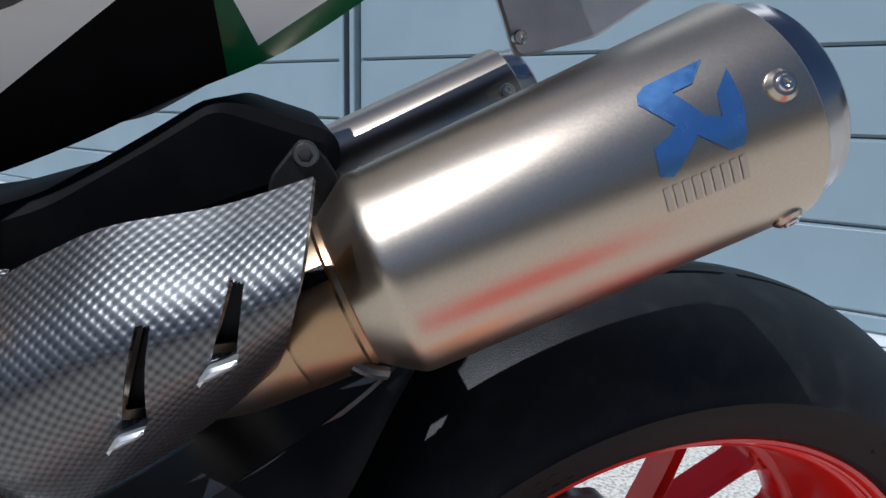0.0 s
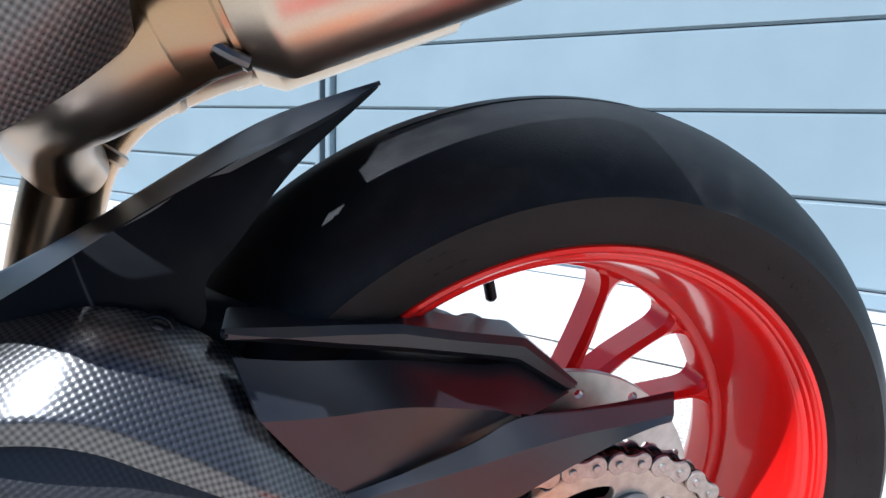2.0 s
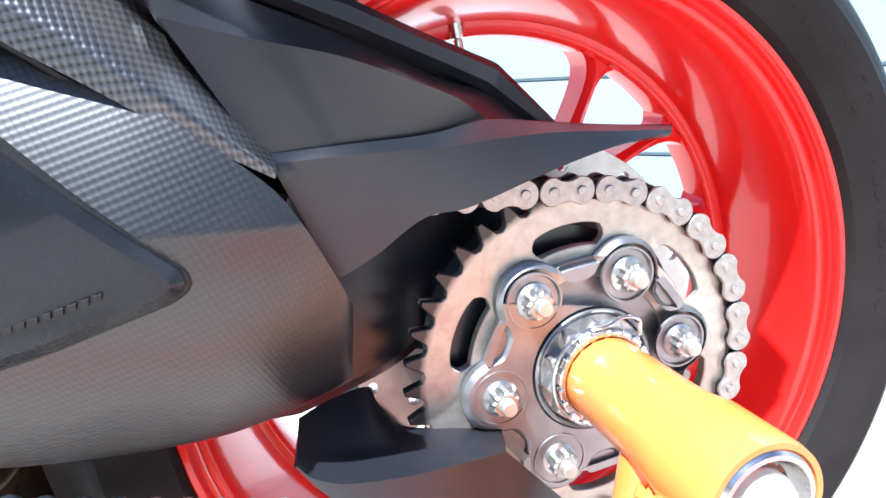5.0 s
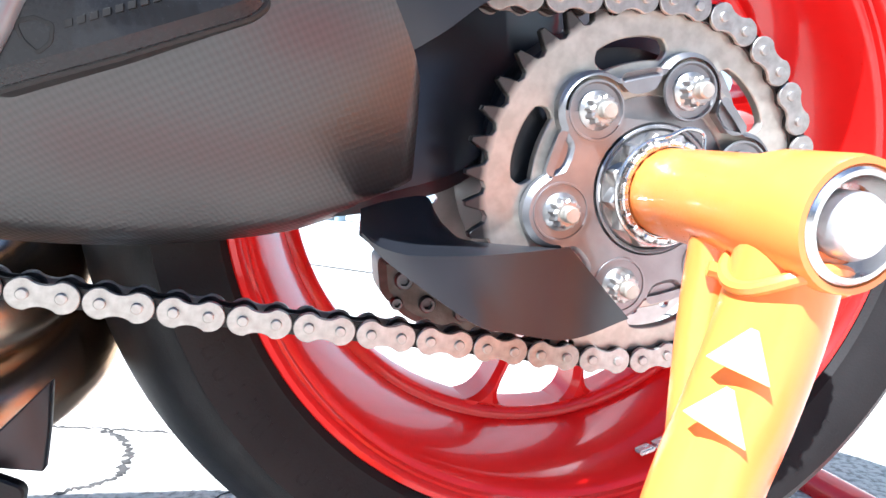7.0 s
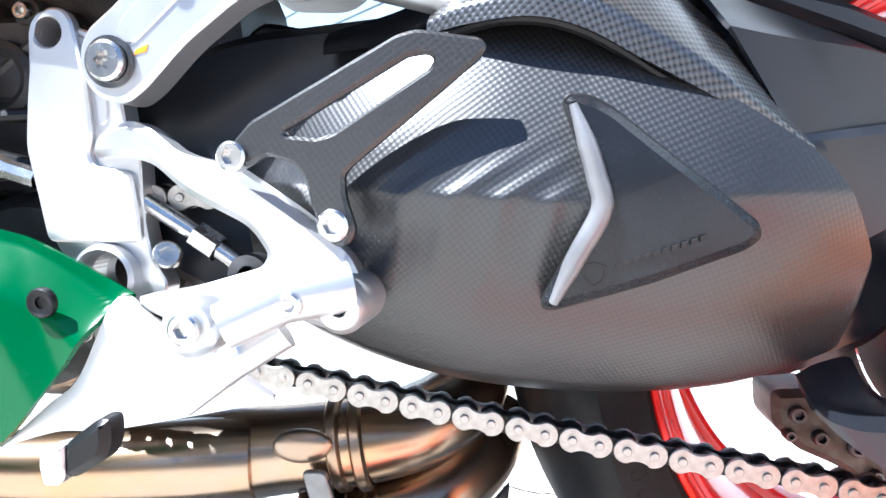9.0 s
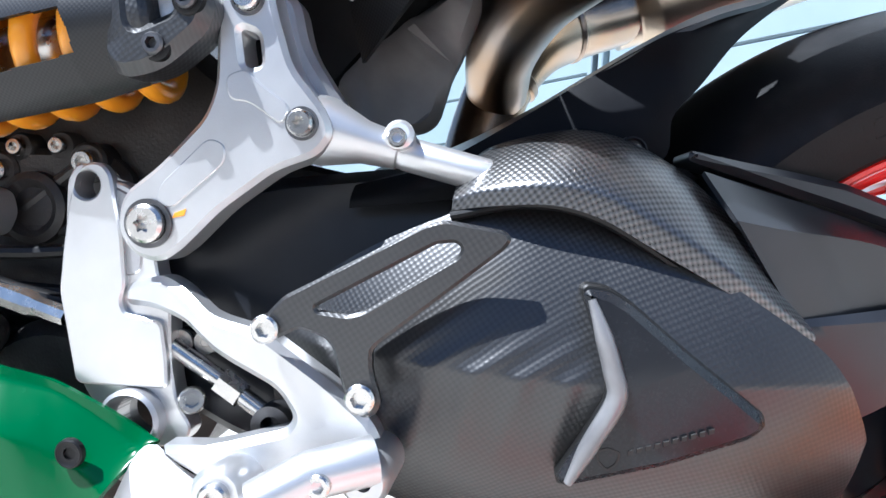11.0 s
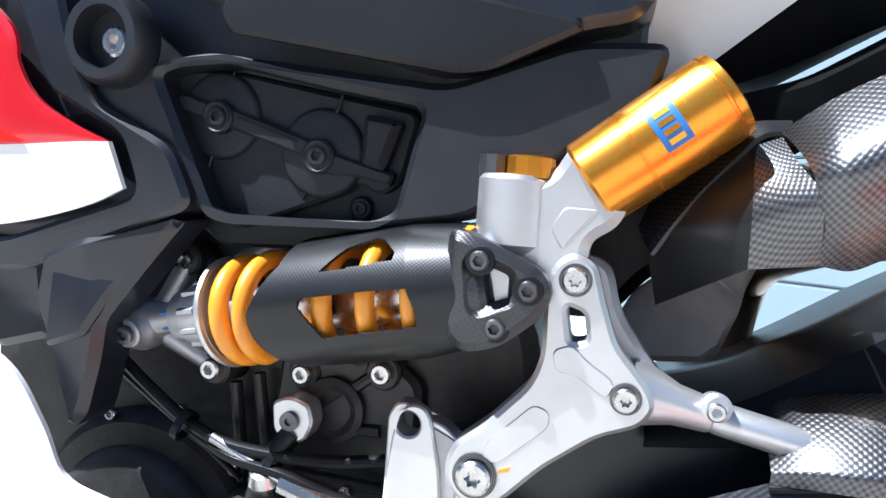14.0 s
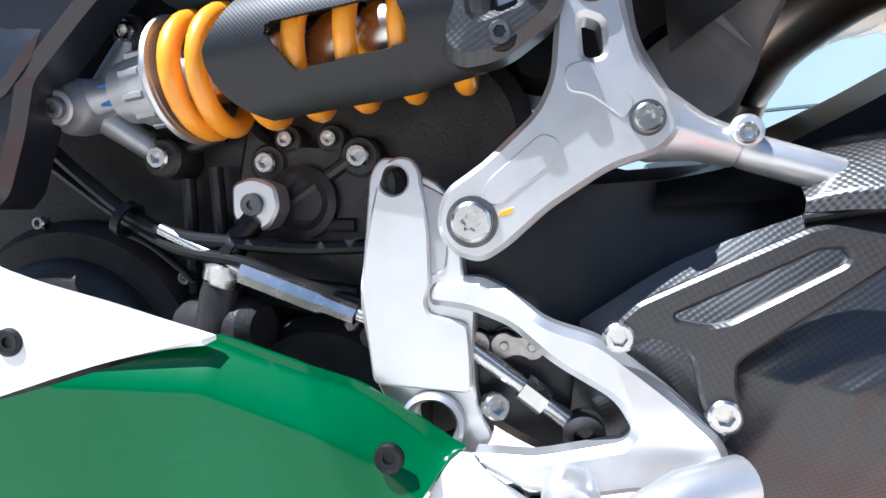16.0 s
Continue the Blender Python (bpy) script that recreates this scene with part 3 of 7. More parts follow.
def make_doors():
    place = pose(DOOR_AT.x, DOOR_AT.y, 0, 0, 0, DOOR_TURN)
    for name, x0, width in (("garage_door_1", 0.043, 4.6), ("garage_door_2", -4.643, 4.6)):
        bm = bmesh.new()
        bmesh.ops.create_cube(bm, size=1, matrix=Matrix.Translation((x0 + width / 2, 0.06, 1.25)) @ Matrix.Diagonal((width, 0.03, 2.4, 1)))
        door = tagged(mesh_object(name, bm, DARK_GAP, smooth=0), "pale grey-blue sectional garage door with horizontal panels", "garage door", kind="structure")
        door.matrix_world = place
        first = None
        for k in range(10):
            z = 0.251 + k * LINE
            if first is None:
                first = part("panel", door_panel(width, LINE - 0.0030, bevel=0.008), [DOOR, PALE_AND_SUNLIT_EDGE], door, smooth=0)
                first.matrix_local = Matrix.Translation((x0, 0, z))
            else:
                same("panel", first, Matrix.Translation((x0, 0, z)), door)
        for name, z, h, y, m in (("bottom_panel", 0.205, 0.043, 0.0, DOOR), ("rubber_seal", 0.168, 0.036, 0.006, PALE_AND_SUNLIT_EDGE)):
            rail = part(name, door_panel(width, h, bevel=0.003), [m, PALE_AND_SUNLIT_EDGE], door, smooth=0)
            rail.matrix_local = Matrix.Translation((x0, y, z))
    bm = bmesh.new()
    for x, w, d in ((-0.028, 0.026, 0.0), (0.028, 0.026, 0.0)):
        bmesh.ops.create_cube(bm, size=1, matrix=Matrix.Translation((x, d - 0.006, 1.25)) @ Matrix.Diagonal((w, 0.05, 2.5, 1)))
    bmesh.ops.bevel(bm, geom=list(bm.edges), offset=0.004, segments=1, affect="EDGES")
    post = tagged(mesh_object("door_post", bm, DOOR, smooth=0), "grey painted steel posts between the two garage doors", "door frame", kind="structure")
    post.matrix_world = place
    bm = bmesh.new()
    bmesh.ops.create_cube(bm, size=1, matrix=Matrix.Translation((0, 0.012, 1.25)) @ Matrix.Diagonal((0.032, 0.02, 2.5, 1)))
    seal = part("dark_gap", bm, DARK_GAP, post, smooth=0)
    bm = bmesh.new()
    bmesh.ops.create_cube(bm, size=1, matrix=Matrix.Translation((0, -0.045, 0.080)) @ Matrix.Diagonal((9.6, 0.29, 0.170, 1)))
    bmesh.ops.bevel(bm, geom=list(bm.edges), offset=0.012, segments=3, affect="EDGES")
    sill = tagged(mesh_object("door_sill", bm, PALE_AND_SUNLIT_EDGE, smooth=0), "pale raised concrete threshold under the garage doors", "threshold", kind="structure")
    sill.matrix_world = place
    bm = bmesh.new()
    bmesh.ops.create_cube(bm, size=1, matrix=Matrix.Translation((0, 0.25, 2.96)) @ Matrix.Diagonal((12, 0.4, 0.90, 1)))
    for x in (-5.4, 5.4):
        bmesh.ops.create_cube(bm, size=1, matrix=Matrix.Translation((x, 0.25, 1.3)) @ Matrix.Diagonal((1.2, 0.4, 2.6, 1)))
    wall = tagged(mesh_object("wall_north", bm, PALE_AND_SUNLIT_EDGE, smooth=0), "plain pale garage wall over the doors", "wall", kind="structure")
    wall.matrix_world = place


make_doors()


def make_yard_walls():
    """Plain buildings round the yard, behind and beside the camera."""
    for name, x, y, w, d, h in (("wall_south", 0, -16.0, 40, 0.4, 5.0), ("wall_west", -14.5, -4, 0.4, 20, 5.0), ("wall_east", 14.5, -5.5, 0.4, 18, 5.0)):
        bm = bmesh.new()
        bmesh.ops.create_cube(bm, size=1, matrix=Matrix.Translation((x, y, h / 2)) @ Matrix.Diagonal((w, d, h, 1)))
        bmesh.ops.bevel(bm, geom=list(bm.edges), offset=0.02, segments=1, affect="EDGES")
        tagged(mesh_object(name, bm, YARD, smooth=0), "plain grey rendered wall closing the yard", "wall", kind="structure")


make_yard_walls()

# ---- the motorcycle ----
# the bike leans a little towards its side stand
LEANING = Matrix.Translation((0, 0, 0.328)) @ Matrix.Rotation(radians(5.0), 4, "X") @ Matrix.Rotation(radians(1.56), 4, "Y") @ Matrix.Translation((0, 0, -0.38))
bike = new("motorcycle")
bike.matrix_world = LEANING
tagged(bike, "race motorcycle with red wheel and carbon covers, on a stand", "motorcycle")
AX = Vector((0.002, 0.0, 0.3838))


def polar(r, deg, y=0.0):
    a = radians(deg)
    return Vector((AX.x + r * math.cos(a), y, AX.z + r * math.sin(a)))


def make_wheel():
    prof = [(-0.0765, 0.2285), (-0.0788, 0.2265), (-0.0782, 0.2235), (-0.0755, 0.2212), (-0.0730, 0.2206), (-0.0722, 0.2188), (-0.0690, 0.2178), (-0.0678, 0.2152), (-0.0650, 0.2130), (-0.055, 0.2092), (-0.035, 0.2030), (0.0, 0.1982), (0.03, 0.1970),
            (0.055, 0.199), (0.068, 0.206), (0.074, 0.213), (0.0785, 0.2215), (0.0785, 0.2265), (0.0765, 0.2285), (0.066, 0.221), (0.03, 0.206), (0.0, 0.205), (-0.03, 0.209), (-0.066, 0.221)]
    wheel = part("rear_wheel", lathe(prof, AX, (0, 1, 0), 128, closed=True), RED, bike, "glossy red forged rear wheel")
    # tyre with a narrow groove beside the crown, broken here and there
    half = [(-0.064, 0.2240), (-0.0775, 0.2275), (-0.0835, 0.2310), (-0.0840, 0.2322), (-0.0885, 0.2385), (-0.0935, 0.2475), (-0.0965, 0.2560), (-0.0975, 0.2624), (-0.0966, 0.2632), (-0.0945, 0.2680), (-0.0895, 0.2750), (-0.0825, 0.2825), (-0.0735, 0.2895),
            (-0.0620, 0.2970), (-0.0480, 0.3045), (-0.0400, 0.3080), (-0.0290, 0.3122), (-0.0154, 0.3161), (-0.0148, 0.3162), (-0.0118, 0.3167), (-0.0112, 0.3168), (0.0, 0.3178)]
    full = half + [(-y, r) for y, r in reversed(half[:-1])] + [(0.0, 0.215)]
    bm = bmesh.new()
    seg, rings = 220, []
    for k, (y, r) in enumerate(full):
        ring = []
        for j in range(seg):
            a = 360 * j / seg
            rr = r
            on = (40 < a < 81) or (84 < a < 116) or (150 < a < 185) or (350 < a < 360) or a < 30 or (200 < a < 240)
            if k in (18, 19) and on:
                rr -= 0.004
            ring.append(bm.verts.new(polar(rr, a, y)))
        rings.append(ring)
    for k in range(len(rings)):
        r0, r1 = rings[k], rings[(k + 1) % len(rings)]
        for j in range(seg):
            f = bm.faces.new((r0[j], r0[(j + 1) % seg], r1[(j + 1) % seg], r1[j]))
            f.material_index = 1 if k < 7 or k > 33 else 0
    bmesh.ops.recalc_face_normals(bm, faces=bm.faces)
    tyre = part("tyre", bm, [RUBBER, SIDEWALL], wheel, "wide black rear tyre with scuffed shoulder", 30)
    # spokes, leaning together in threes; each flares into the barrel
    for turn in range(3):
        for tip, root in ((71.5, 66.0), (43.8, 61.0), (19.5, 36.0)):
            pts = []
            for r, w in ((0.048, 0.010), (0.090, 0.0072), (0.130, 0.0056), (0.158, 0.0046), (0.171, 0.0050), (0.178, 0.0066), (0.183, 0.0092), (0.1865, 0.0130), (0.1890, 0.0185), (0.1915, 0.0190)):
                f = (r - 0.048) / 0.152
                pts.append((r, radians(root + (tip - root) * min(1, f ** 0.9) - 120 * turn), w))
            side_a = [(r * math.cos(a) - w * math.sin(a), r * math.sin(a) + w * math.cos(a)) for r, a, w in pts]
            side_b = [(r * math.cos(a) + w * math.sin(a), r * math.sin(a) - w * math.cos(a)) for r, a, w in pts]
            bm = slab(side_a + side_b[::-1], 0.014, 0.046, 0.005, r=0.006)
            bm.transform(Matrix.Translation(AX))
            part("spoke", bm, RED, wheel)
    flange = [(0.0120, 0.1990), (0.0125, 0.1925), (0.0145, 0.1890), (0.0165, 0.1880), (0.0440, 0.1895), (0.0470, 0.1920), (0.0480, 0.1990)]
    part("rim_flange", lathe(flange, AX, (0, 1, 0), 128, closed=True), RED, wheel)
    hub = [(-0.030, 0.0), (-0.030, 0.052), (0.0, 0.058), (0.03, 0.066), (0.055, 0.05), (0.06, 0.0)]
    part("hub", lathe(hub, AX, (0, 1, 0), 48), RED, wheel)
    # brake disc
    bm = bmesh.new()
    outer = [Vector((AX.x, AX.z)) + Vector((math.cos(t), math.sin(t))) * 0.1225 for t in (2 * math.pi * k / 96 for k in range(96))]
    holes = [ring_points(AX.x, AX.z, 0.086, 72)]
    for k in range(30):
        rr = (0.094, 0.104, 0.114)[k % 3]
        t = 2 * math.pi * k / 30
        holes.append(ring_points(AX.x + rr * math.cos(t), AX.z + rr * math.sin(t), 0.0036, 14))
    slab(outer, -0.043, -0.038, 0.0004, holes, 0, bm)
    part("brake_disc", bm, DISC, wheel, "drilled steel rear brake disc", 30)
    # valve
    at = polar(0.200, 105.5, 0.0140)
    d = (Vector((AX.x, at.y, AX.z)) - at).normalized()
    part("valve", lathe([(-0.004, 0.006), (0.012, 0.0055), (0.013, 0.0035), (0.022, 0.0035), (0.022, 0.0), ], at, d, 16), STEEL, wheel, "steel tyre valve")
    part("valve_cap", lathe([(0.020, 0.0), (0.020, 0.0047), (0.034, 0.0047), (0.036, 0.003), (0.036, 0.0)], at, d, 14), BLACK, wheel)
    # balance weights stuck inside the rim
    for a in (-69.4, -65.6):
        bm = bmesh.new()
        bmesh.ops.create_cube(bm, size=1, matrix=Matrix.Diagonal((0.013, 0.013, 0.0035, 1)))
        bmesh.ops.bevel(bm, geom=list(bm.edges), offset=0.0012, segments=2, affect="EDGES")
        w = part("balance_weight", bm, STEEL, wheel, "small zinc balance weight")
        w.matrix_local = Matrix.Translation(polar(0.2066, a, -0.052)) @ Matrix.Rotation(radians(90 - a), 4, "Y") @ Matrix.Rotation(radians(16), 4, "X")
    # raised worn-off lettering on the sidewall, as plain shapes
    def block(parts):
        bm = bmesh.new()
        for x, z, w, h in parts:
            bmesh.ops.create_cube(bm, size=1, matrix=Matrix.Translation((x, 0, z)) @ Matrix.Diagonal((w * 0.7, 0.0012, h * 0.8, 1)))
        return bm
    T = 0.0017
    shapes = ([(0, 0, T, 0.014)], [(-0.003, 0, T, 0.014), (0.003, 0, T, 0.014), (0, 0.0062, 0.006, T), (0, -0.0062, 0.006, T)], [(-0.003, 0, T, 0.014), (0.0005, -0.0062, 0.006, T)],
              [(-0.003, 0, T, 0.014), (0.0005, 0.0062, 0.006, T), (0.0005, 0, 0.005, T), (0.0005, -0.0062, 0.006, T)], [(-0.003, 0, T, 0.014), (0.003, 0.003, T, 0.007), (0, 0.0062, 0.006, T), (0, 0, 0.006, T)])
    made = {}
    for a0, order, step in ((62, "30124031", 3.1), (30, "4210312403", 2.7), (232, "1340213041", 3.0), (192, "20314", 2.5), (122, "0312", 2.1), (-40, "1403214", 3.0)):
        for k, c in enumerate(order):
            a = a0 - k * step
            m = Matrix.Translation(polar(0.2490, a, -0.0934)) @ Matrix.Rotation(radians(90 - a), 4, "Y") @ Matrix.Rotation(radians(22), 4, "X")
            if c not in made:
                made[c] = part("sidewall_mark", block(shapes[int(c)]), SIDEWALL, wheel, smooth=0)
                made[c].matrix_local = m
            else:
                same("sidewall_mark", made[c], m, wheel)
    return wheel


wheel = make_wheel()

# ---- sprocket and chain ----
PITCH = 0.015875
TEETH = 39
RP = PITCH / 2 / math.sin(math.pi / TEETH)
CHAIN_Y = -0.1195
PIN_ANGLE = 91.5


def make_sprocket():
    pts = []
    for k in range(TEETH):
        c = PIN_ANGLE + (k + 0.5) * 360 / TEETH
        s = 360 / TEETH
        for da, r in ((-0.5, RP - 0.0052), (-0.30, RP - 0.0040), (-0.19, RP + 0.0010), (-0.07, RP + 0.0058), (0.07, RP + 0.0058), (0.19, RP + 0.0010), (0.30, RP - 0.0040)):
            p = polar(r, c + da * s)
            pts.append(Vector((p.x, p.z)))
    hole = ring_points(AX.x, AX.z, 0.050, 48)
    slots = []
    for k in range(6):
        a0 = 106 + 60 * k
        lp = []
        for da in range(-14, 15, 2):
            p = polar(0.0812 - 0.0016 * abs(da / 14) ** 3, a0 + da)
            lp.append(Vector((p.x, p.z)))
        for t in (0.25, 0.5, 0.75):
            p = polar(0.0796 - 0.0110 * t, a0 + 14 + 2.4 * math.sin(math.pi * t))
            lp.append(Vector((p.x, p.z)))
        for da in range(14, -15, -2):
            p = polar(0.0686, a0 + da)
            lp.append(Vector((p.x, p.z)))
        for t in (0.75, 0.5, 0.25):
            p = polar(0.0796 - 0.0110 * t, a0 - 14 - 2.4 * math.sin(math.pi * t))
            lp.append(Vector((p.x, p.z)))
        slots.append(lp)
    sp = part("rear_sprocket", slab(pts, CHAIN_Y - 0.003, CHAIN_Y + 0.003, 0.0006, [hole] + slots, 0), SPROCKET, bike, "worn pale aluminium rear sprocket")
    # six-lobed carrier: a round boss about each bolt, hollow flanks between them
    lobes = []
    for j in range(240):
        a = 1.5 * j
        d = abs(((a - 76 + 30) % 60) - 30)
        s0, r0 = 0.0552, 0.0205
        off = s0 * math.sin(radians(d))
        r = s0 * math.cos(radians(d)) + math.sqrt(max(0.0, r0 * r0 - off * off)) if off < r0 else 0.0
        p = polar(max(r, 0.0632 - 0.0012 * math.cos(radians(6 * (d - 30)))), a)
        lobes.append(Vector((p.x, p.z)))
    bays = []
    for k in range(6):
        a0 = 106 + 60 * k
        bay = [(polar(r, a0 + da).x, polar(r, a0 + da).z) for r, da in ((0.0618, -9.5), (0.0618, 9.5), (0.0556, 6.2), (0.0545, 0), (0.0556, -6.2))]
        bays.append(rounded(bay, 0.0018, 4))
    car = part("sprocket_carrier", slab(lobes, CHAIN_Y - 0.0115, CHAIN_Y - 0.002, 0.0028, [ring_points(AX.x, AX.z, 0.0335, 48)] + bays, 0), CARRIER, bike, "dark anodised six-bolt sprocket carrier")
    for k in range(6):
        a0 = 106 + 60 * k
        lp = [(polar(r, a0 + da).x, polar(r, a0 + da).z) for r, da in ((0.0628, -10.5), (0.0628, 10.5), (0.0540, 7.5), (0.0540, -7.5))]
        part("pocket", slab(lp, CHAIN_Y - 0.0088, CHAIN_Y - 0.003, 0.0004, (), 0.002), CARRIER, car)
    base = recess = stud = None
    for k in range(6):
        p = polar(0.0552, 76 + 60 * k, CHAIN_Y - 0.0115)
        if base is None:
            bm = lathe([(-0.003, 0.0102), (0.0006, 0.0102), (0.0012, 0.0096), (0.0022, 0.0084), (0.0030, 0.0078), (0.0082, 0.0074), (0.0094, 0.0062), (0.0094, 0.0)], (0, 0, 0), (0, -1, 0), 48)
            for v in bm.verts:
                rad = math.hypot(v.co.x, v.co.z)
                if v.co.y < -0.0025 and rad > 0.005:
                    f = 1 + 0.075 * math.cos(12 * math.atan2(v.co.z, v.co.x))
                    v.co.x, v.co.z = v.co.x * f, v.co.z * f
            base = part("carrier_bolt", bm, STEEL_DULL, car, "bright steel flanged nut", 25)
            stud = part("stud_end", lathe([(0.0090, 0.0046), (0.0140, 0.0044), (0.0150, 0.0036), (0.0150, 0.0)], (0, 0, 0), (0, -1, 0), 20), SPROCKET_FLAT, car, "worn stud end", 30)
            recess = part("bolt_recess", lathe([(-0.001, 0.0160), (0.0007, 0.0156), (0.0007, 0.0146), (-0.0012, 0.0138), (-0.0012, 0.0)], (0, 0, 0), (0, -1, 0), 40), CARRIER, car)
            for o in (base, stud, recess):
                o.matrix_local = Matrix.Translation(p)
        else:
            same("carrier_bolt", base, Matrix.Translation(p), car)
            same("stud_end", stud, Matrix.Translation(p), car)
            same("bolt_recess", recess, Matrix.Translation(p), car)
    # twelve-pointed centre nut in its groove, castellated lock ring and wire clip
    at = Vector((AX.x, CHAIN_Y, AX.z))
    part("groove_ring", lathe([(0.0085, 0.0335), (0.0125, 0.0350), (0.0132, 0.0342), (0.0126, 0.0330), (0.0095, 0.0322)], at, (0, -1, 0), 60), CARRIER, car)
    nut = lathe([(0.004, 0.0322), (0.0110, 0.0322), (0.0120, 0.0312), (0.0120, 0.0290), (0.0185, 0.0282), (0.0195, 0.0268), (0.0195, 0.0245), (0.010, 0.0235)], at, (0, -1, 0), 96)
    for v in nut.verts:
        d = v.co - at
        rad = math.hypot(d.x, d.z)
        if 0.0265 < rad < 0.0295:
            a = math.degrees(math.atan2(d.z, d.x)) % 30
            f = (0.0318 - 0.0052 * abs(a - 15) / 15) / 0.0290 if d.y < -0.0118 and rad < 0.0291 else 1
            v.co.x, v.co.z = at.x + d.x * f, at.z + d.z * f
    axle_nut = part("axle_nut", nut, STEEL_DULL, bike, "bright twelve-point axle nut with lock ring", 20)
    part("lock_ring", lathe([(0.018, 0.0262), (0.0250, 0.0262), (0.0256, 0.0256), (0.0256, 0.0236), (0.018, 0.0232)], at, (0, -1, 0), 60), STEEL, axle_nut)
    tooth = None
    for k in range(20):
        bm = bmesh.new()
        bmesh.ops.create_cube(bm, size=1, matrix=Matrix.Diagonal((0.0062, 0.0058, 0.0034, 1)))
        bmesh.ops.bevel(bm, geom=list(bm.edges), offset=0.0007, segments=1, affect="EDGES")
        m = Matrix.Translation(AX + Vector((0, CHAIN_Y - 0.0240, 0))) @ Matrix.Rotation(radians(18 * k), 4, "Y") @ Matrix.Translation((0, 0, 0.0256))
        if tooth is None:
            tooth = part("castellation", bm, STEEL, axle_nut, smooth=0)
            tooth.matrix_local = m
        else:
            bm.free()
            same("castellation", tooth, m, axle_nut)
    clip = [(0.0285 * math.cos(t), -0.0215, 0.0285 * math.sin(t)) for t in (radians(112 + 15 * k) for k in range(16))]
    clip = [(0.018, -0.0235, 0.0235), (0.0165, -0.0225, 0.0320), (0.006, -0.0235, 0.0335), (-0.004, -0.0245, 0.0290), (-0.010, -0.0225, 0.0270)] + clip
    part("retaining_clip", tube([at + Vector(p) for p in clip], 0.0011, 8), STEEL, axle_nut)
    return sp


make_sprocket()


def link_outline(scale=1.0, waist=0.0053, r=0.0076):
    """A side plate's outline: two round ends about the pins and a gently hollow waist."""
    r *= scale
    right = [Vector((PITCH + r * math.cos(t), r * math.sin(t))) for t in (radians(-100 + 12.5 * k) for k in range(17))]
    x0 = PITCH + r * math.cos(radians(100))
    z0 = r * math.sin(radians(100))
    top = []
    for k in range(1, 8):
        f = k / 8
        top.append(Vector((x0 + (PITCH - 2 * x0) * f, waist + (z0 - waist) * abs(2 * f - 1) ** 2.2)))
    left = [Vector((PITCH - p.x, -p.y)) for p in right]
    low = [Vector((PITCH - p.x, -p.y)) for p in top]
    return right + top + left + low


def make_chain():
    # pin places: over the sprocket, then along both runs to the front
    def run_points():
        low = spline([(-0.620, 0, 0.364), (-0.463, 0, 0.3385), (-0.353, 0, 0.3225), (-0.240, 0, 0.3085), (-0.1287, 0, 0.2972), (-0.050, 0, 0.2886), (-0.010, 0, 0.2850)], 400)
        top = spline([(-0.014, 0, 0.4816), (-0.080, 0, 0.4740), (-0.20, 0, 0.4645), (-0.43, 0, 0.4465), (-0.515, 0, 0.4395), (-0.60, 0, 0.433)], 400)
        return low, top
    low, top = run_points()
    pins = []
    a = PIN_ANGLE
    arc = []
    while a > -96:
        p = polar(RP, a)
        arc.append(Vector((p.x, 0, p.z)))
        a -= 360 / TEETH

    def step(path, start):
        out, cur, i = [], start, 0
        while i < len(path):
            if (path[i] - cur).length >= PITCH:
                d = path[i] - cur
                cur = cur + d.normalized() * PITCH
                out.append(cur.copy())
            i += 1
        return out
    back = step(list(reversed(low)), arc[-1])
    front = step(top, arc[0])
    pins = list(reversed(front)) + arc + back
    bm = bmesh.new()
    for y in (-0.0048, 0.0032):
        slab(link_outline(0.97, 0.0052, 0.0074), CHAIN_Y + y, CHAIN_Y + y + 0.0016, 0.0003, [ring_points(0, 0, 0.003, 13), ring_points(PITCH, 0, 0.003, 13)], 0, bm)
    for x in (0, PITCH):
        lathe([(-0.0040, 0.0), (-0.0040, 0.0051), (0.0040, 0.0051), (0.0040, 0.0)], (x, CHAIN_Y, 0), (0, 1, 0), 14, bm)
    chain = part("drive_chain", lathe([(-0.003, 0.0), (-0.003, 0.0051), (0.003, 0.0051), (0.003, 0.0)], (pins[0].x, CHAIN_Y, pins[0].z), (0, 1, 0), 12), CHAIN_DARK, bike, "greasy drive chain with pale steel side plates")
    inner_src = None
    ob = bmesh.new()
    for y in (-0.0080, 0.0060):
        slab(link_outline(), CHAIN_Y + y, CHAIN_Y + y + 0.0020, 0.0004, (), 0, ob)
    for x in (0, PITCH):
        lathe([(0.0, 0.0027), (0.0092, 0.0027), (0.0096, 0.0022), (0.0096, 0.0)], (x, CHAIN_Y, 0), (0, -1, 0), 14, ob)
    outer_src = None
    for k in range(len(pins) - 1):
        p, q = pins[k], pins[k + 1]
        d = q - p
        m = Matrix.Translation((p.x, 0, p.z)) @ Matrix.Rotation(-math.atan2(d.z, d.x), 4, "Y")
        outer = (k - len(front)) % 2 == 0
        if outer:
            if outer_src is None:
                outer_src = part("outer_link", ob, CHAIN_PLATE, chain, "pale steel outer link with two pin heads", 30)
                outer_src.matrix_local = m
            else:
                same("outer_link", outer_src, m, chain)
        else:
            if inner_src is None:
                inner_src = part("inner_link", bm, CHAIN_DARK, chain, smooth=30)
                inner_src.matrix_local = m
            else:
                same("inner_link", inner_src, m, chain)
    return chain


make_chain()


# ---- swingarm and its covers ----
leaning = True


def hump(v, p=2.0):
    return 1 - abs(2 * v - 1) ** p


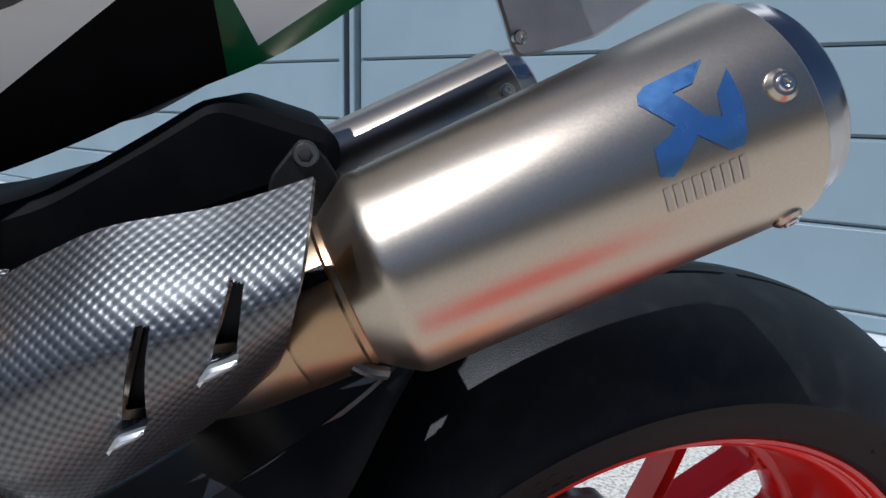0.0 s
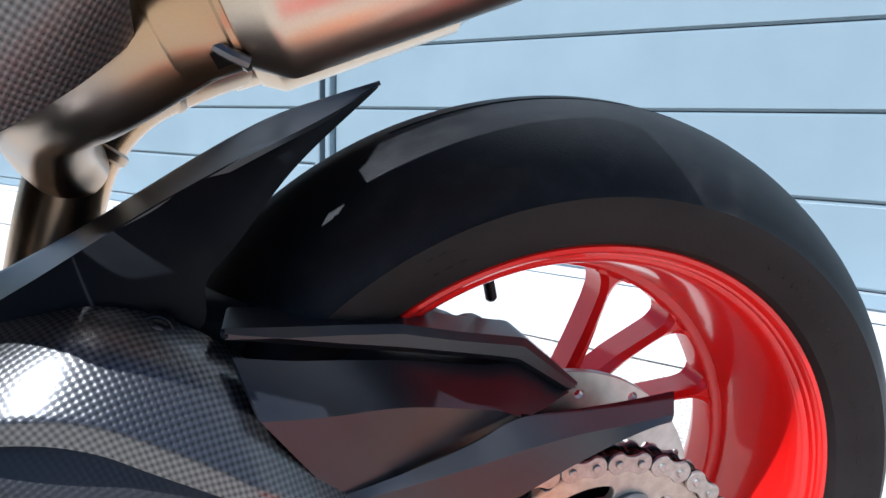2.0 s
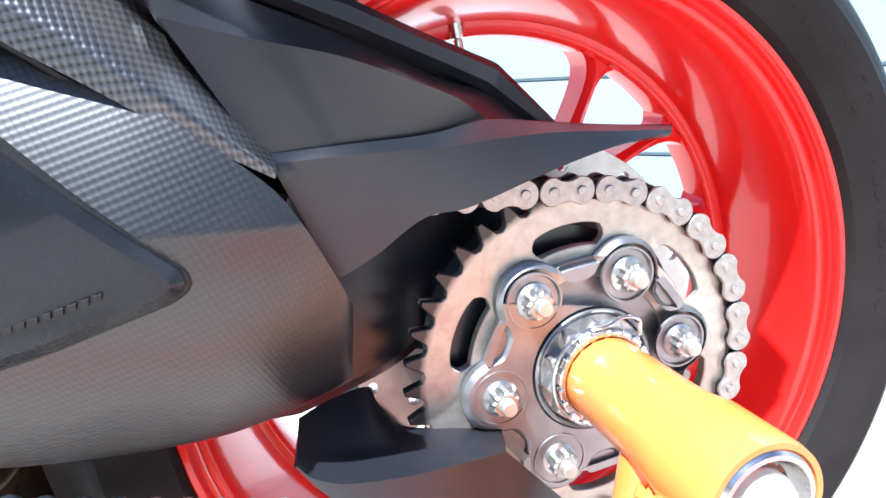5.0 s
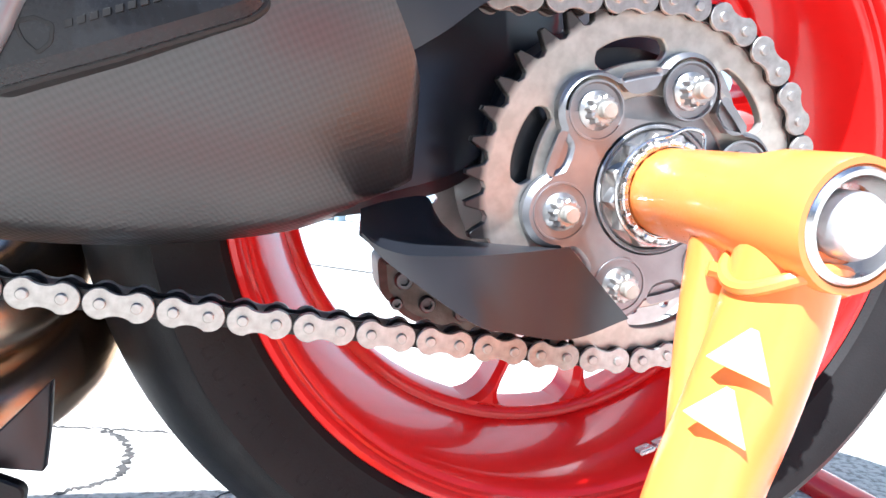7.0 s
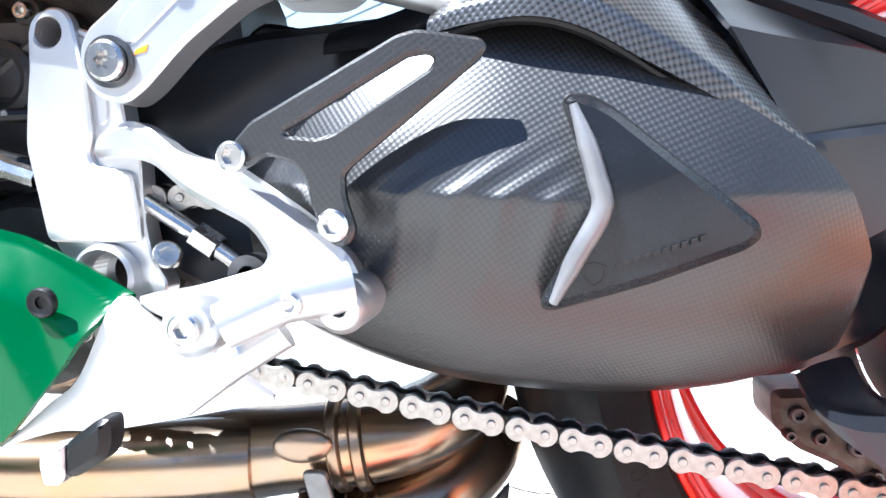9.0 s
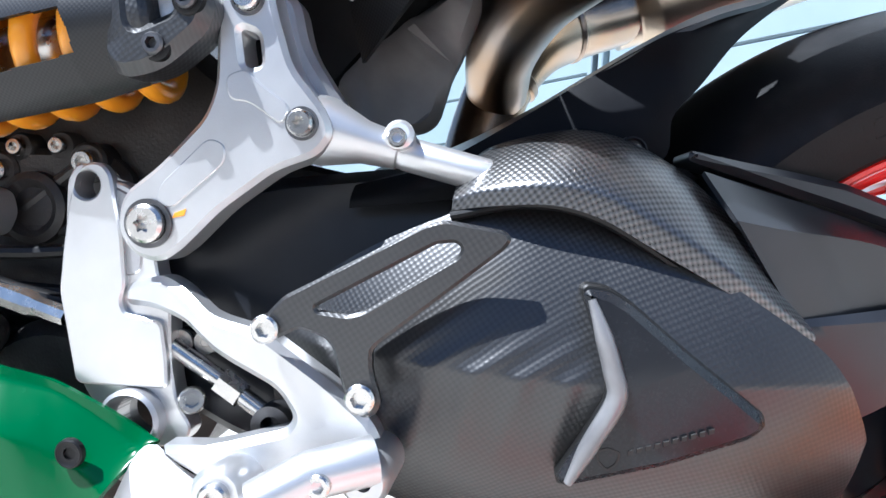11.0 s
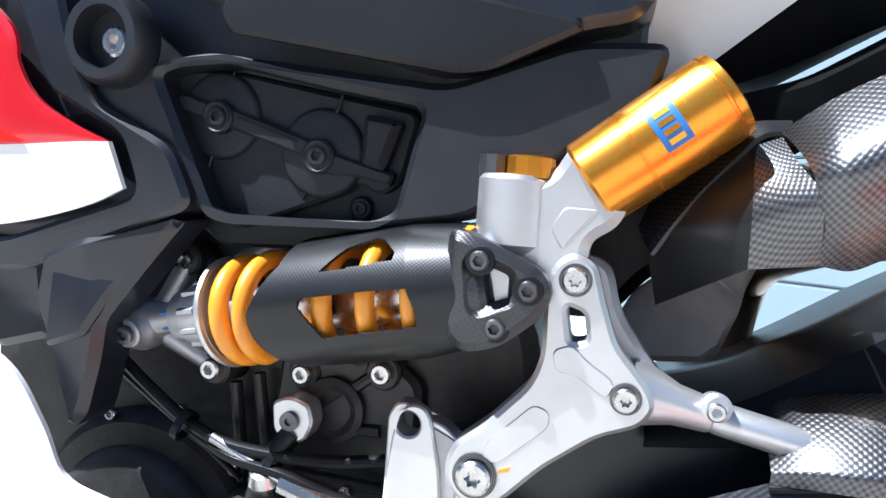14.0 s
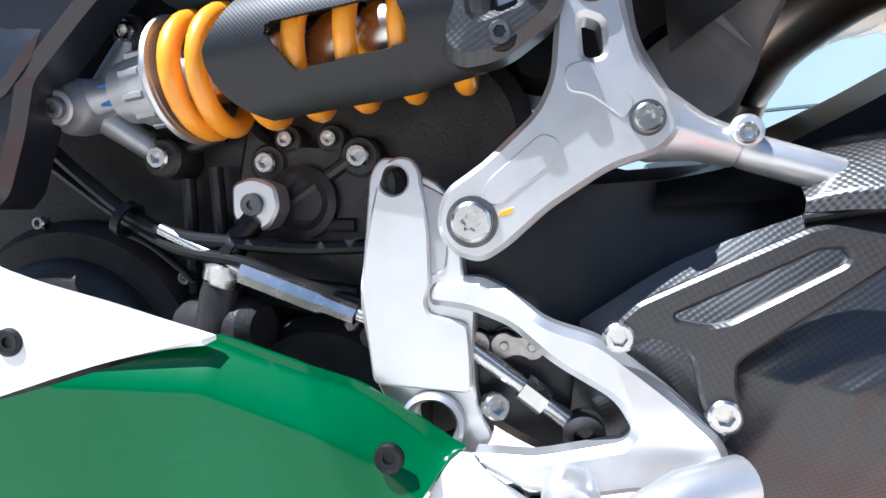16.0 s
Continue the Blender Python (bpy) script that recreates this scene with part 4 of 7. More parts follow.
def make_swingarm():
    # the cast arm and hub carrier behind the covers
    out = [(-0.60, 0.50), (-0.50, 0.545), (-0.36, 0.568), (-0.243, 0.577), (-0.130, 0.566), (-0.082, 0.549), (-0.045, 0.520), (-0.03, 0.47), (-0.05, 0.42), (-0.10, 0.375), (-0.17, 0.355), (-0.35, 0.352), (-0.50, 0.375), (-0.60, 0.42)]

    def lean(x, z):
        return max(0.0, (z - 0.50)) * 0.5 + max(0.0, x + 0.16) * 0.45
    arm = part("swingarm", slab(out, -0.128, -0.085, 0.008, (), 0.02, depth=lean), BLACK_PAINT, bike, "black painted single-sided swingarm")
    # round-edged upper bar, drawing inwards to the rear
    bar = [(-0.2404, 0.5792), (-0.2287, 0.5779), (-0.2043, 0.5755), (-0.1747, 0.5731), (-0.1400, 0.5694), (-0.1004, 0.5597), (-0.0487, 0.5489), (-0.0057, 0.5145), (-0.0164, 0.5084), (-0.0567, 0.5326), (-0.0849, 0.5396), (-0.1395, 0.5521), (-0.1800, 0.5602), (-0.2221, 0.5694), (-0.2408, 0.5733)]
    part("swingarm_bar", slab(bar, -0.1400, -0.100, 0.0045, (), 0.004, depth=lambda x, z: 0.30 * min(x + 0.2405, 0.1935) - 0.06 * max(0.0, x + 0.047)), SATIN_BLACK, arm)
    # side plate folded along its middle
    gap = [(-0.2340, -0.1450, 0.5670), (-0.2049, -0.1363, 0.5609), (-0.1802, -0.1267, 0.5565), (-0.1403, -0.1113, 0.5490), (-0.0852, -0.0900, 0.5359), (-0.0489, -0.0767, 0.5302), (-0.0115, -0.0767, 0.5074)]
    fold = [(-0.2200, -0.1635, 0.5410), (-0.1970, -0.1580, 0.5385), (-0.1805, -0.1538, 0.5375), (-0.1442, -0.1440, 0.5352), (-0.1056, -0.1336, 0.5274), (-0.0823, -0.1260, 0.5213), (-0.0600, -0.1150, 0.5090)]
    hem = [(-0.1860, -0.1545, 0.4960), (-0.1747, -0.1505, 0.4895), (-0.1550, -0.1450, 0.4915), (-0.1403, -0.1400, 0.4945), (-0.1008, -0.1280, 0.5025), (-0.0800, -0.1220, 0.5080), (-0.0550, -0.1120, 0.5080)]
    part("side_plate", loft([gap, fold, hem], 56, 8), SATIN_BLACK, arm, "satin black folded plate on the swingarm", 28)
    part("hub_carrier", lathe([(-0.108, 0.0), (-0.108, 0.070), (-0.100, 0.082), (-0.060, 0.088), (-0.050, 0.080), (-0.050, 0.0)], AX + Vector((-0.012, 0, 0.006)), (0, 1, 0), 48), BLACK_PAINT, arm)
    # brake caliper over the disc
    part("brake_caliper", slab([(-0.094, 0.532), (-0.086, 0.549), (-0.072, 0.552), (-0.060, 0.545), (-0.046, 0.546), (-0.028, 0.528), (-0.018, 0.500), (-0.06, 0.47), (-0.10, 0.50)], -0.070, -0.030, 0.006, (), 0.008), BLACK_PAINT, arm, "black rear brake caliper")
    # brake caliper below the axle, with its bolts
    cal = part("caliper_body", slab([(-0.141, 0.326), (-0.108, 0.330), (-0.090, 0.312), (-0.066, 0.290), (-0.052, 0.268), (-0.066, 0.258), (-0.092, 0.276), (-0.120, 0.286), (-0.138, 0.302)], -0.052, -0.012, 0.005, (), 0.006), CALIPER, arm, "worn brown-grey caliper casting")
    for x, z, r in ((-0.124, 0.312, 0.006), (-0.108, 0.297, 0.0055), (-0.084, 0.292, 0.006), (-0.128, 0.297, 0.004), (-0.070, 0.273, 0.005)):
        part("caliper_bolt", bolt((x, -0.052, z), r, 0.005), STEEL_DARK, cal)
    # lower cover: a broad flat flank that folds in at the rear, a crease along its front half with curved flutes across it
    top = [(-0.478, 0.462), (-0.430, 0.502), (-0.3733, 0.5320), (-0.3332, 0.5455), (-0.3137, 0.5475), (-0.2914, 0.5440), (-0.2442, 0.5195), (-0.2046, 0.4964), (-0.1784, 0.4797), (-0.1647, 0.4650), (-0.1510, 0.4439), (-0.1392, 0.4238)]
    low = [(-0.478, 0.380), (-0.4389, 0.3590), (-0.3800, 0.3429), (-0.3300, 0.3366), (-0.2800, 0.3358), (-0.2400, 0.3391), (-0.2000, 0.3459), (-0.1800, 0.3525), (-0.1650, 0.3590), (-0.1540, 0.3650), (-0.1440, 0.3710), (-0.1345, 0.3760)]

    def flank(x):
        return -0.1900 + 2.3 * max(0.0, x + 0.235) ** 2 + 1.9 * max(0.0, -0.322 - x) ** 2

    def d_low(u, v, x, z):
        crest = 0.452 + 0.10 * max(0.0, x + 0.288)
        below, above = max(0.0, crest - z), max(0.0, z - crest)
        y = flank(x) + 0.10 * below + 4.0 * below * below + 0.26 * above + 1.5 * above * above
        y += 0.008 * max(0.0, (v - 0.94) / 0.06) ** 2 + 0.006 * max(0.0, (u - 0.97) / 0.03) ** 2
        along = x + 0.3515 - (1.45 * above if z > crest else -0.22 * below)
        wave = 0.5 + 0.5 * math.cos(2 * math.pi * along / 0.0245)
        fade = max(0.0, min(1.0, (-0.288 - x) / 0.014)) * max(0.0, min(1.0, (x + 0.402) / 0.012)) * math.exp(-(above / 0.020) ** 2 - (below / 0.050) ** 2)
        return y - 0.0013 * fade * wave ** 2
    cover = part("swingarm_cover", shell(top, low, d_low, 170, 96, 0.003, plan=True), CARBON_SATIN, arm, "satin woven carbon swingarm cover")
    # triangular slider pad with a thick rounded front lip, in a dark seal
    pad = [(-0.3001, 0.4981), (-0.2976, 0.5008), (-0.2873, 0.5005), (-0.2766, 0.4951), (-0.2472, 0.4732), (-0.2208, 0.4551), (-0.2089, 0.4467), (-0.2072, 0.4404), (-0.2130, 0.4348), (-0.2562, 0.4162), (-0.2990, 0.4002), (-0.3044, 0.4006), (-0.3054, 0.4047), (-0.2950, 0.4271), (-0.2849, 0.4491), (-0.2878, 0.4648), (-0.2940, 0.4828)]

    def on_pad(x, z):
        return 2.6 * max(0.0, 0.452 - z) ** 2 + 0.20 * max(0.0, x + 0.235) + 0.12 * max(0.0, z - 0.455)
    part("slider_pad", slab(pad, -0.1995, -0.182, 0.0042, (), 0.004, depth=on_pad), PAD, arm, "matt black triangular slider pad with faint printing")
    # bright front lip; its highlight is painted by the pale grey
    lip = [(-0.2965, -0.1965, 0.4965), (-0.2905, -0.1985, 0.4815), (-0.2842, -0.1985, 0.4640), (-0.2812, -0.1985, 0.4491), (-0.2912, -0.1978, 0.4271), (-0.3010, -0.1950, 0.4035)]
    part("pad_lip", tube(lip, [0.0020, 0.0046, 0.0052, 0.0050, 0.0046, 0.0022], 14, 48), PAD_LIP, arm, "rounded lip of the slider pad, sun highlight in its pale colour")
    crest = [(-0.2895, 0.4225), (-0.283, 0.4250), (-0.2765, 0.4230), (-0.2775, 0.4165), (-0.2825, 0.4120), (-0.2875, 0.4165)]
    inner = [(-0.283 + (x + 0.283) * 0.78, 0.4185 + (z - 0.4185) * 0.78) for x, z in crest]
    part("crest_print", slab(crest, -0.1998, -0.1985, 0.0001, [rounded(inner, 0.0012, 4)], 0.0015, depth=on_pad), PRINT, arm)
    for k in range(10):
        x0 = -0.2735 + 0.0041 * k
        z0 = 0.4218 + (x0 + 0.2735) * 0.41
        part("print_bar", slab([(x0, z0), (x0 + 0.0026, z0 + 0.0011), (x0 + 0.0026, z0 + 0.0036), (x0, z0 + 0.0025)], -0.1998, -0.1985, 0.0001, (), 0, depth=on_pad), PRINT, arm)
    grow = [(x + (x + 0.27) * 0.035, z + (z - 0.45) * 0.045) for x, z in pad]
    part("pad_seal", slab(grow, -0.1930, -0.180, 0.001, (), 0.005, depth=on_pad), PRINT, arm)

    # upper dome over the linkage
    top = [(-0.371, 0.560), (-0.356, 0.574), (-0.325, 0.584), (-0.298, 0.588), (-0.269, 0.582), (-0.236, 0.564), (-0.208, 0.538), (-0.190, 0.515), (-0.174, 0.494)]
    low = [(-0.372, 0.534), (-0.350, 0.538), (-0.318, 0.541), (-0.292, 0.536), (-0.265, 0.523), (-0.240, 0.511), (-0.218, 0.500), (-0.196, 0.490), (-0.175, 0.481)]
    part("dome_cover", shell(top, low, lambda u, v: -0.125 - 0.050 * (min(1, v / 0.75) ** 0.55) * (1 - 0.25 * max(0, u - 0.75) / 0.25) + 0.016 * (max(0, 0.32 - u) / 0.32) ** 2, 60, 24, 0.003), CARBON, arm, "domed woven carbon linkage cover")
    # dark step between dome and lower cover
    part("cover_step", tube([(-0.372, -0.158, 0.531), (-0.331, -0.166, 0.541), (-0.292, -0.168, 0.536), (-0.240, -0.166, 0.509), (-0.190, -0.158, 0.484), (-0.160, -0.146, 0.452), (-0.145, -0.142, 0.425)], 0.003, 10), BLACK, arm)

    # upper chain guard, its top folded inwards towards the tip
    edge = [(-0.1785, -0.1532, 0.4908), (-0.1406, -0.1449, 0.4976), (-0.1014, -0.1333, 0.5047), (-0.0679, -0.1234, 0.5143), (-0.0257, -0.1179, 0.5159), (0.0123, -0.1131, 0.5176), (0.0490, -0.1085, 0.5204)]
    fold = [(-0.1770, -0.1540, 0.4868), (-0.1380, -0.1510, 0.4930), (-0.0960, -0.1450, 0.4990), (-0.0680, -0.1420, 0.5047), (-0.0356, -0.1391, 0.5099), (-0.0009, -0.1360, 0.5129), (0.0330, -0.1325, 0.5160)]
    hem = [(-0.1465, -0.1465, 0.4345), (-0.1282, -0.1473, 0.4470), (-0.1056, -0.1457, 0.4648), (-0.0816, -0.1440, 0.4712), (-0.0380, -0.1410, 0.4912), (-0.0015, -0.1384, 0.5056), (0.0300, -0.1355, 0.5140)]
    part("chain_guard", loft([edge, fold, hem], 64, 8, 0.0022), SATIN_BLACK, arm, "pointed satin black chain guard", 28)
    # lower chain guard: a scooped top that rolls over a crisp fold
    back = [(-0.1623, -0.1331, 0.3615), (-0.1470, -0.1230, 0.3660), (-0.1260, -0.1140, 0.3690), (-0.1200, -0.1140, 0.3608), (-0.1141, -0.1160, 0.3535), (-0.1014, -0.1180, 0.3469), (-0.0500, -0.1220, 0.3453)]
    scoop = [(-0.1638, -0.1530, 0.3560), (-0.1530, -0.1500, 0.3530), (-0.1400, -0.1480, 0.3500), (-0.1290, -0.1470, 0.3485), (-0.1120, -0.1470, 0.3470), (-0.0900, -0.1450, 0.3465), (-0.0560, -0.1440, 0.3480)]
    fold = [(-0.1645, -0.1640, 0.3530), (-0.1582, -0.1660, 0.3481), (-0.1493, -0.1670, 0.3453), (-0.1391, -0.1670, 0.3441), (-0.1127, -0.1655, 0.3450), (-0.0836, -0.1610, 0.3475), (-0.0610, -0.1575, 0.3503)]
    hem = [(-0.1641, -0.1640, 0.3513), (-0.1537, -0.1660, 0.3413), (-0.1378, -0.1680, 0.3304), (-0.1103, -0.1690, 0.3135), (-0.0898, -0.1640, 0.3083), (-0.0561, -0.1570, 0.3039), (-0.0185, -0.1460, 0.3125)]
    part("chain_guard", loft([back, scoop, fold, hem], 64, 8, 0.0022), SATIN_BLACK, arm, "shark-fin satin black lower chain guard", 28)
    # fixing screw in its recess
    part("cover_screw", bolt((-0.2715, -0.1335, 0.5767), 0.0045, 0.003), BLACK_PAINT, arm)
    part("screw_boss", lathe([(-0.006, 0.0090), (0.0, 0.0086), (0.0005, 0.0076), (-0.001, 0.0064), (-0.001, 0.0)], (-0.2715, -0.1325, 0.5767), (0, -1, 0), 28), BLACK, arm)
    return arm


swingarm = make_swingarm()


def make_hugger():
    top = [(-0.440, 0.545), (-0.390, 0.562), (-0.341, 0.592), (-0.300, 0.620), (-0.262, 0.645), (-0.222, 0.668), (-0.184, 0.688), (-0.146, 0.7105)]
    low = [(-0.440, 0.530), (-0.380, 0.540), (-0.310, 0.556), (-0.254, 0.572), (-0.248, 0.600), (-0.232, 0.620), (-0.200, 0.660), (-0.147, 0.7075)]

    def flank(u, v):
        back = max(0.0, (u - 0.62) / 0.38)
        return -0.110 - 0.012 * math.sin(math.pi / 2 * min(1, v / 0.8)) * (1 - back) + 0.080 * back ** 1.3
    side = part("hugger", shell(top, low, flank, 72, 24, 0.003), HUGGER_BLACK, bike, "black rear hugger over the tyre")
    ridge = [(-0.440, 0.560), (-0.390, 0.577), (-0.335, 0.608), (-0.295, 0.635), (-0.258, 0.660), (-0.218, 0.684), (-0.182, 0.699), (-0.146, 0.7125)]
    curves = [[], [], []]
    for k, ((x0, z0), (x1, z1)) in enumerate(zip(top, ridge)):
        back = max(0.0, (k / 7 - 0.62) / 0.38) ** 1.3
        curves[0].append((x0, -0.110 + 0.080 * back, z0 - 0.001))
        curves[1].append((x1, -0.050 + 0.020 * back, z1))
        curves[2].append((x1, 0.075 - 0.105 * back, z1 - 0.022 * (1 - back)))
    part("top_face", loft(curves, 72, 10), BLACK_PAINT, side)


make_hugger()


# ---- exhaust ----
MA, MB = radians(24.8), radians(-0.95)
MDIR = Vector((math.cos(MA) * math.cos(MB), math.sin(MB), math.sin(MA) * math.cos(MB)))
MUP = Vector((-math.sin(MA), 0, math.cos(MA)))
MOUT = MDIR.cross(MUP).normalized() * (1 if MDIR.cross(MUP).y < 0 else -1)
NEAR = Vector((-0.222, -0.147, 0.7455))


def skin_radius(h):
    """The mufflers widen a little towards the rear."""
    return 0.0453 + 0.0362 * h


def muffler(front, name, label, cut=0.0):
    f = Vector(front)
    e = 0.176 - cut
    prof = [(-0.040, 0.0), (-0.040, 0.0300), (-0.0190, 0.0318), (-0.0180, 0.0332), (-0.0165, 0.0345), (-0.0040, 0.0430), (-0.0028, 0.0438), (-0.0014, 0.0445), (0.0, 0.0449), (0.0014, 0.0452), (0.0030, skin_radius(0.001)), (0.0060, skin_radius(0.005)), (0.0140, skin_radius(0.0125)), (0.0200, skin_radius(0.020)), (0.0300, skin_radius(0.030)), (0.0700, skin_radius(0.070)), (0.1200, skin_radius(0.120)),
            (e - 0.003, skin_radius(e - 0.003)), (e, skin_radius(e)), (e + 0.0006, skin_radius(e) - 0.0004), (e + 0.0006, skin_radius(e) - 0.0016), (e - 0.004, skin_radius(e) - 0.0020), (0.10, 0.026), (0.10, 0.0)]
    ob = part(name, lathe(prof, f, MDIR, 96), TITAN, bike, label)
    R = skin_radius(e)
    cone = lathe([(e - 0.006, R - 0.0022), (e + 0.0005, R - 0.0020), (e + 0.0120, R - 0.0058), (e + 0.0150, R - 0.0056), (e + 0.0165, R - 0.0068), (e + 0.0155, R - 0.0090), (e - 0.006, R - 0.0120)], f, MDIR, 96)
    part("end_cap", cone, END_CAP, ob, "smooth grey end cap with a bright lip")
    for ang in (22.5, 140, 222, -49):
        a = radians(ang)
        d = MOUT * math.cos(a) + MUP * math.sin(a)
        part("rivet_screw", bolt(f + MDIR * (0.1645 - cut) + d * (skin_radius(0.1645) + 0.0012), 0.0034, 0.0022, d, 0.55), STEEL, ob, "steel cap screw")
        part("domed_washer", lathe([(-0.001, 0.0066), (0.0006, 0.0064), (0.0022, 0.0048), (0.0024, 0.0030), (0.0, 0.0030)], f + MDIR * (0.1645 - cut) + d * skin_radius(0.1645), d, 28), TITAN, ob, "domed washer")
    return ob


muffler_near = muffler(NEAR, "muffler", "brushed titanium muffler with blue etched emblem")
muffler_far = muffler((-0.222, 0.125, 0.746), "muffler", "brushed titanium muffler on the bike's other side", 0.014)


def on_muffler(along, turn, lift=0.0004):
    """A place on the near muffler's skin: along its axis, and turned up round its outer side (radians)."""
    return NEAR + MDIR * along + (MOUT * math.cos(turn) + MUP * math.sin(turn)) * (skin_radius(along) + lift)


def skin_patch(outline, name, material, label=""):
    flat = bmesh.new()
    vs = [flat.verts.new((p[0], p[1] * 0.05, 0)) for p in rounded(outline, 0.0012, 3)]
    f = flat.faces.new(vs)
    flat.normal_update()
    bmesh.ops.triangulate(flat, faces=[f])
    for _ in range(3):
        bmesh.ops.subdivide_edges(flat, edges=[e for e in flat.edges if e.calc_length() > 0.006], cuts=1)
        bmesh.ops.triangulate(flat, faces=flat.faces)
    for v in flat.verts:
        v.co = on_muffler(v.co.x, v.co.y / 0.05)
    bmesh.ops.recalc_face_normals(flat, faces=flat.faces)
    return part(name, flat, material, muffler_near, label)


skin_patch([(0.1444, 0.842), (0.1194, 0.835), (0.1145, 0.786), (0.1127, 0.715), (0.1154, 0.614), (0.1206, 0.444), (0.1170, 0.391), (0.1095, 0.355), (0.1074, 0.143), (0.1123, 0.101), (0.1162, 0.146), (0.1267, 0.315), (0.1362, 0.112), (0.1421, 0.108), (0.1446, 0.177), (0.1481, 0.420), (0.1498, 0.684), (0.1409, 0.535), (0.1384, 0.365), (0.1330, 0.412), (0.1264, 0.681), (0.1350, 0.684)], "emblem", BLUE_METAL, "blue etched angular emblem")
for k in range(9):
    x0 = 0.1068 + 0.0040 * k
    skin_patch([(x0, 0.042), (x0 + 0.0027, 0.042), (x0 + 0.0027, -0.150), (x0, -0.150)], "name_bar", PALE_ETCH)


def make_pipes():
    link = part("link_pipe", tube([(-0.236, -0.147, 0.739), (-0.262, -0.143, 0.724), (-0.300, -0.118, 0.700), (-0.335, -0.065, 0.684), (-0.356, 0.0, 0.662), (-0.360, 0.05, 0.640)], [0.0315, 0.031, 0.030, 0.029, 0.028, 0.027], 28, 60), TITAN_HOT, bike, "heat-stained titanium link pipe")
    part("riser", tube([(-0.40, 0.04, 0.44), (-0.384, 0.05, 0.53), (-0.369, 0.06, 0.61), (-0.354, 0.066, 0.655), (-0.328, 0.078, 0.690), (-0.290, 0.102, 0.715), (-0.240, 0.124, 0.738)], 0.0295, 32, 60), PIPE, link)
    part("weld_ring", lathe([(-0.005, 0.0292), (-0.003, 0.0315), (0.003, 0.0315), (0.005, 0.0292)], (-0.352, 0.067, 0.657), Vector((0.50, 0.20, 0.84)).normalized(), 36), TITAN_HOT, link)
    part("weld_ring", lathe([(-0.004, 0.0292), (-0.002, 0.0312), (0.002, 0.0312), (0.004, 0.0292)], (-0.300, 0.096, 0.710), Vector((0.86, 0.35, 0.37)).normalized(), 36), TITAN_HOT, link)
    part("sleeve", lathe([(-0.046, 0.0312), (-0.044, 0.0326), (-0.021, 0.0334), (-0.0195, 0.0346), (-0.0172, 0.0346), (-0.0165, 0.0335)], NEAR, MDIR, 56), TITAN_HOT, link, "slotted sleeve where the pipe meets the muffler")
    for turn, w in ((0.62, 0.10), (-0.95, 0.16)):
        g = []
        for a0 in (-w, w):
            g.append([NEAR + MDIR * h + (MOUT * math.cos(turn + a0) + MUP * math.sin(turn + a0)) * 0.0338 for h in (-0.044 if w < 0.12 else -0.030, -0.0205)])
        slot = bmesh.new()
        slot.faces.new([slot.verts.new(p) for p in (g[0][0], g[0][1], g[1][1], g[1][0])])
        bmesh.ops.solidify(slot, geom=list(slot.faces), thickness=0.0012)
        part("sleeve_slot", slot, BLACK, link, smooth=0)
    part("spring_hook", tube([(-0.240, -0.168, 0.716), (-0.232, -0.170, 0.712), (-0.224, -0.167, 0.709)], 0.003, 8), STEEL_DARK, link)
    # dark bracket between shield and muffler, with its bolt
    plate = part("exhaust_bracket", slab([(-0.2570, 0.8020), (-0.2480, 0.7950), (-0.2390, 0.7817), (-0.2395, 0.7659), (-0.2512, 0.7683), (-0.2583, 0.7621), (-0.2608, 0.7523), (-0.2690, 0.7500), (-0.2720, 0.7694), (-0.2700, 0.7850)], -0.142, -0.137, 0.001, (), 0.004), BLACK, link, "dark sheet bracket")
    part("bracket_bolt", bolt((-0.2556, -0.142, 0.795), 0.0055, 0.005), STEEL_DARK, plate)
    # collector under the engine
    col = part("collector", tube([(-0.76, -0.06, 0.200), (-0.66, -0.068, 0.214), (-0.585, -0.070, 0.230), (-0.52, -0.070, 0.252), (-0.435, -0.066, 0.268), (-0.385, -0.045, 0.278), (-0.355, -0.01, 0.295), (-0.36, 0.03, 0.33), (-0.40, 0.04, 0.40)], [0.033, 0.034, 0.037, 0.036, 0.031, 0.031, 0.031, 0.031, 0.030], 32, 72), PIPE, bike, "heat-tinted titanium exhaust collector")
    part("branch", tube([(-0.76, -0.10, 0.238), (-0.66, -0.100, 0.243), (-0.585, -0.094, 0.250), (-0.50, -0.076, 0.256)], [0.024, 0.025, 0.027, 0.030], 28, 36), PIPE, col)
    part("branch", tube([(-0.470, -0.060, 0.205), (-0.425, -0.055, 0.208), (-0.38, -0.035, 0.218), (-0.345, 0.0, 0.240), (-0.335, 0.03, 0.27)], [0.026, 0.029, 0.031, 0.031, 0.030], 28, 36), PIPE, col)
    for at, d, r in (((-0.572, -0.074, 0.236), (1, 0.05, 0.3), 0.037), ((-0.440, -0.066, 0.268), (1, 0.1, 0.2), 0.032), ((-0.425, -0.066, 0.2695), (1, 0.15, 0.2), 0.0315)):
        part("weld_ring", lathe([(-0.005, r), (-0.003, r + 0.0026), (0.003, r + 0.0026), (0.005, r)], at, Vector(d).normalized(), 40), TITAN_HOT, col)
    # oval weld boss on the pipe's side
    bm = bmesh.new()
    bmesh.ops.create_uvsphere(bm, u_segments=24, v_segments=12, radius=1, matrix=Matrix.Translation((-0.458, -0.099, 0.277)) @ Matrix.Rotation(radians(-8), 4, "Y") @ Matrix.Diagonal((0.021, 0.006, 0.012, 1)))
    part("weld_boss", bm, TITAN_HOT, col)
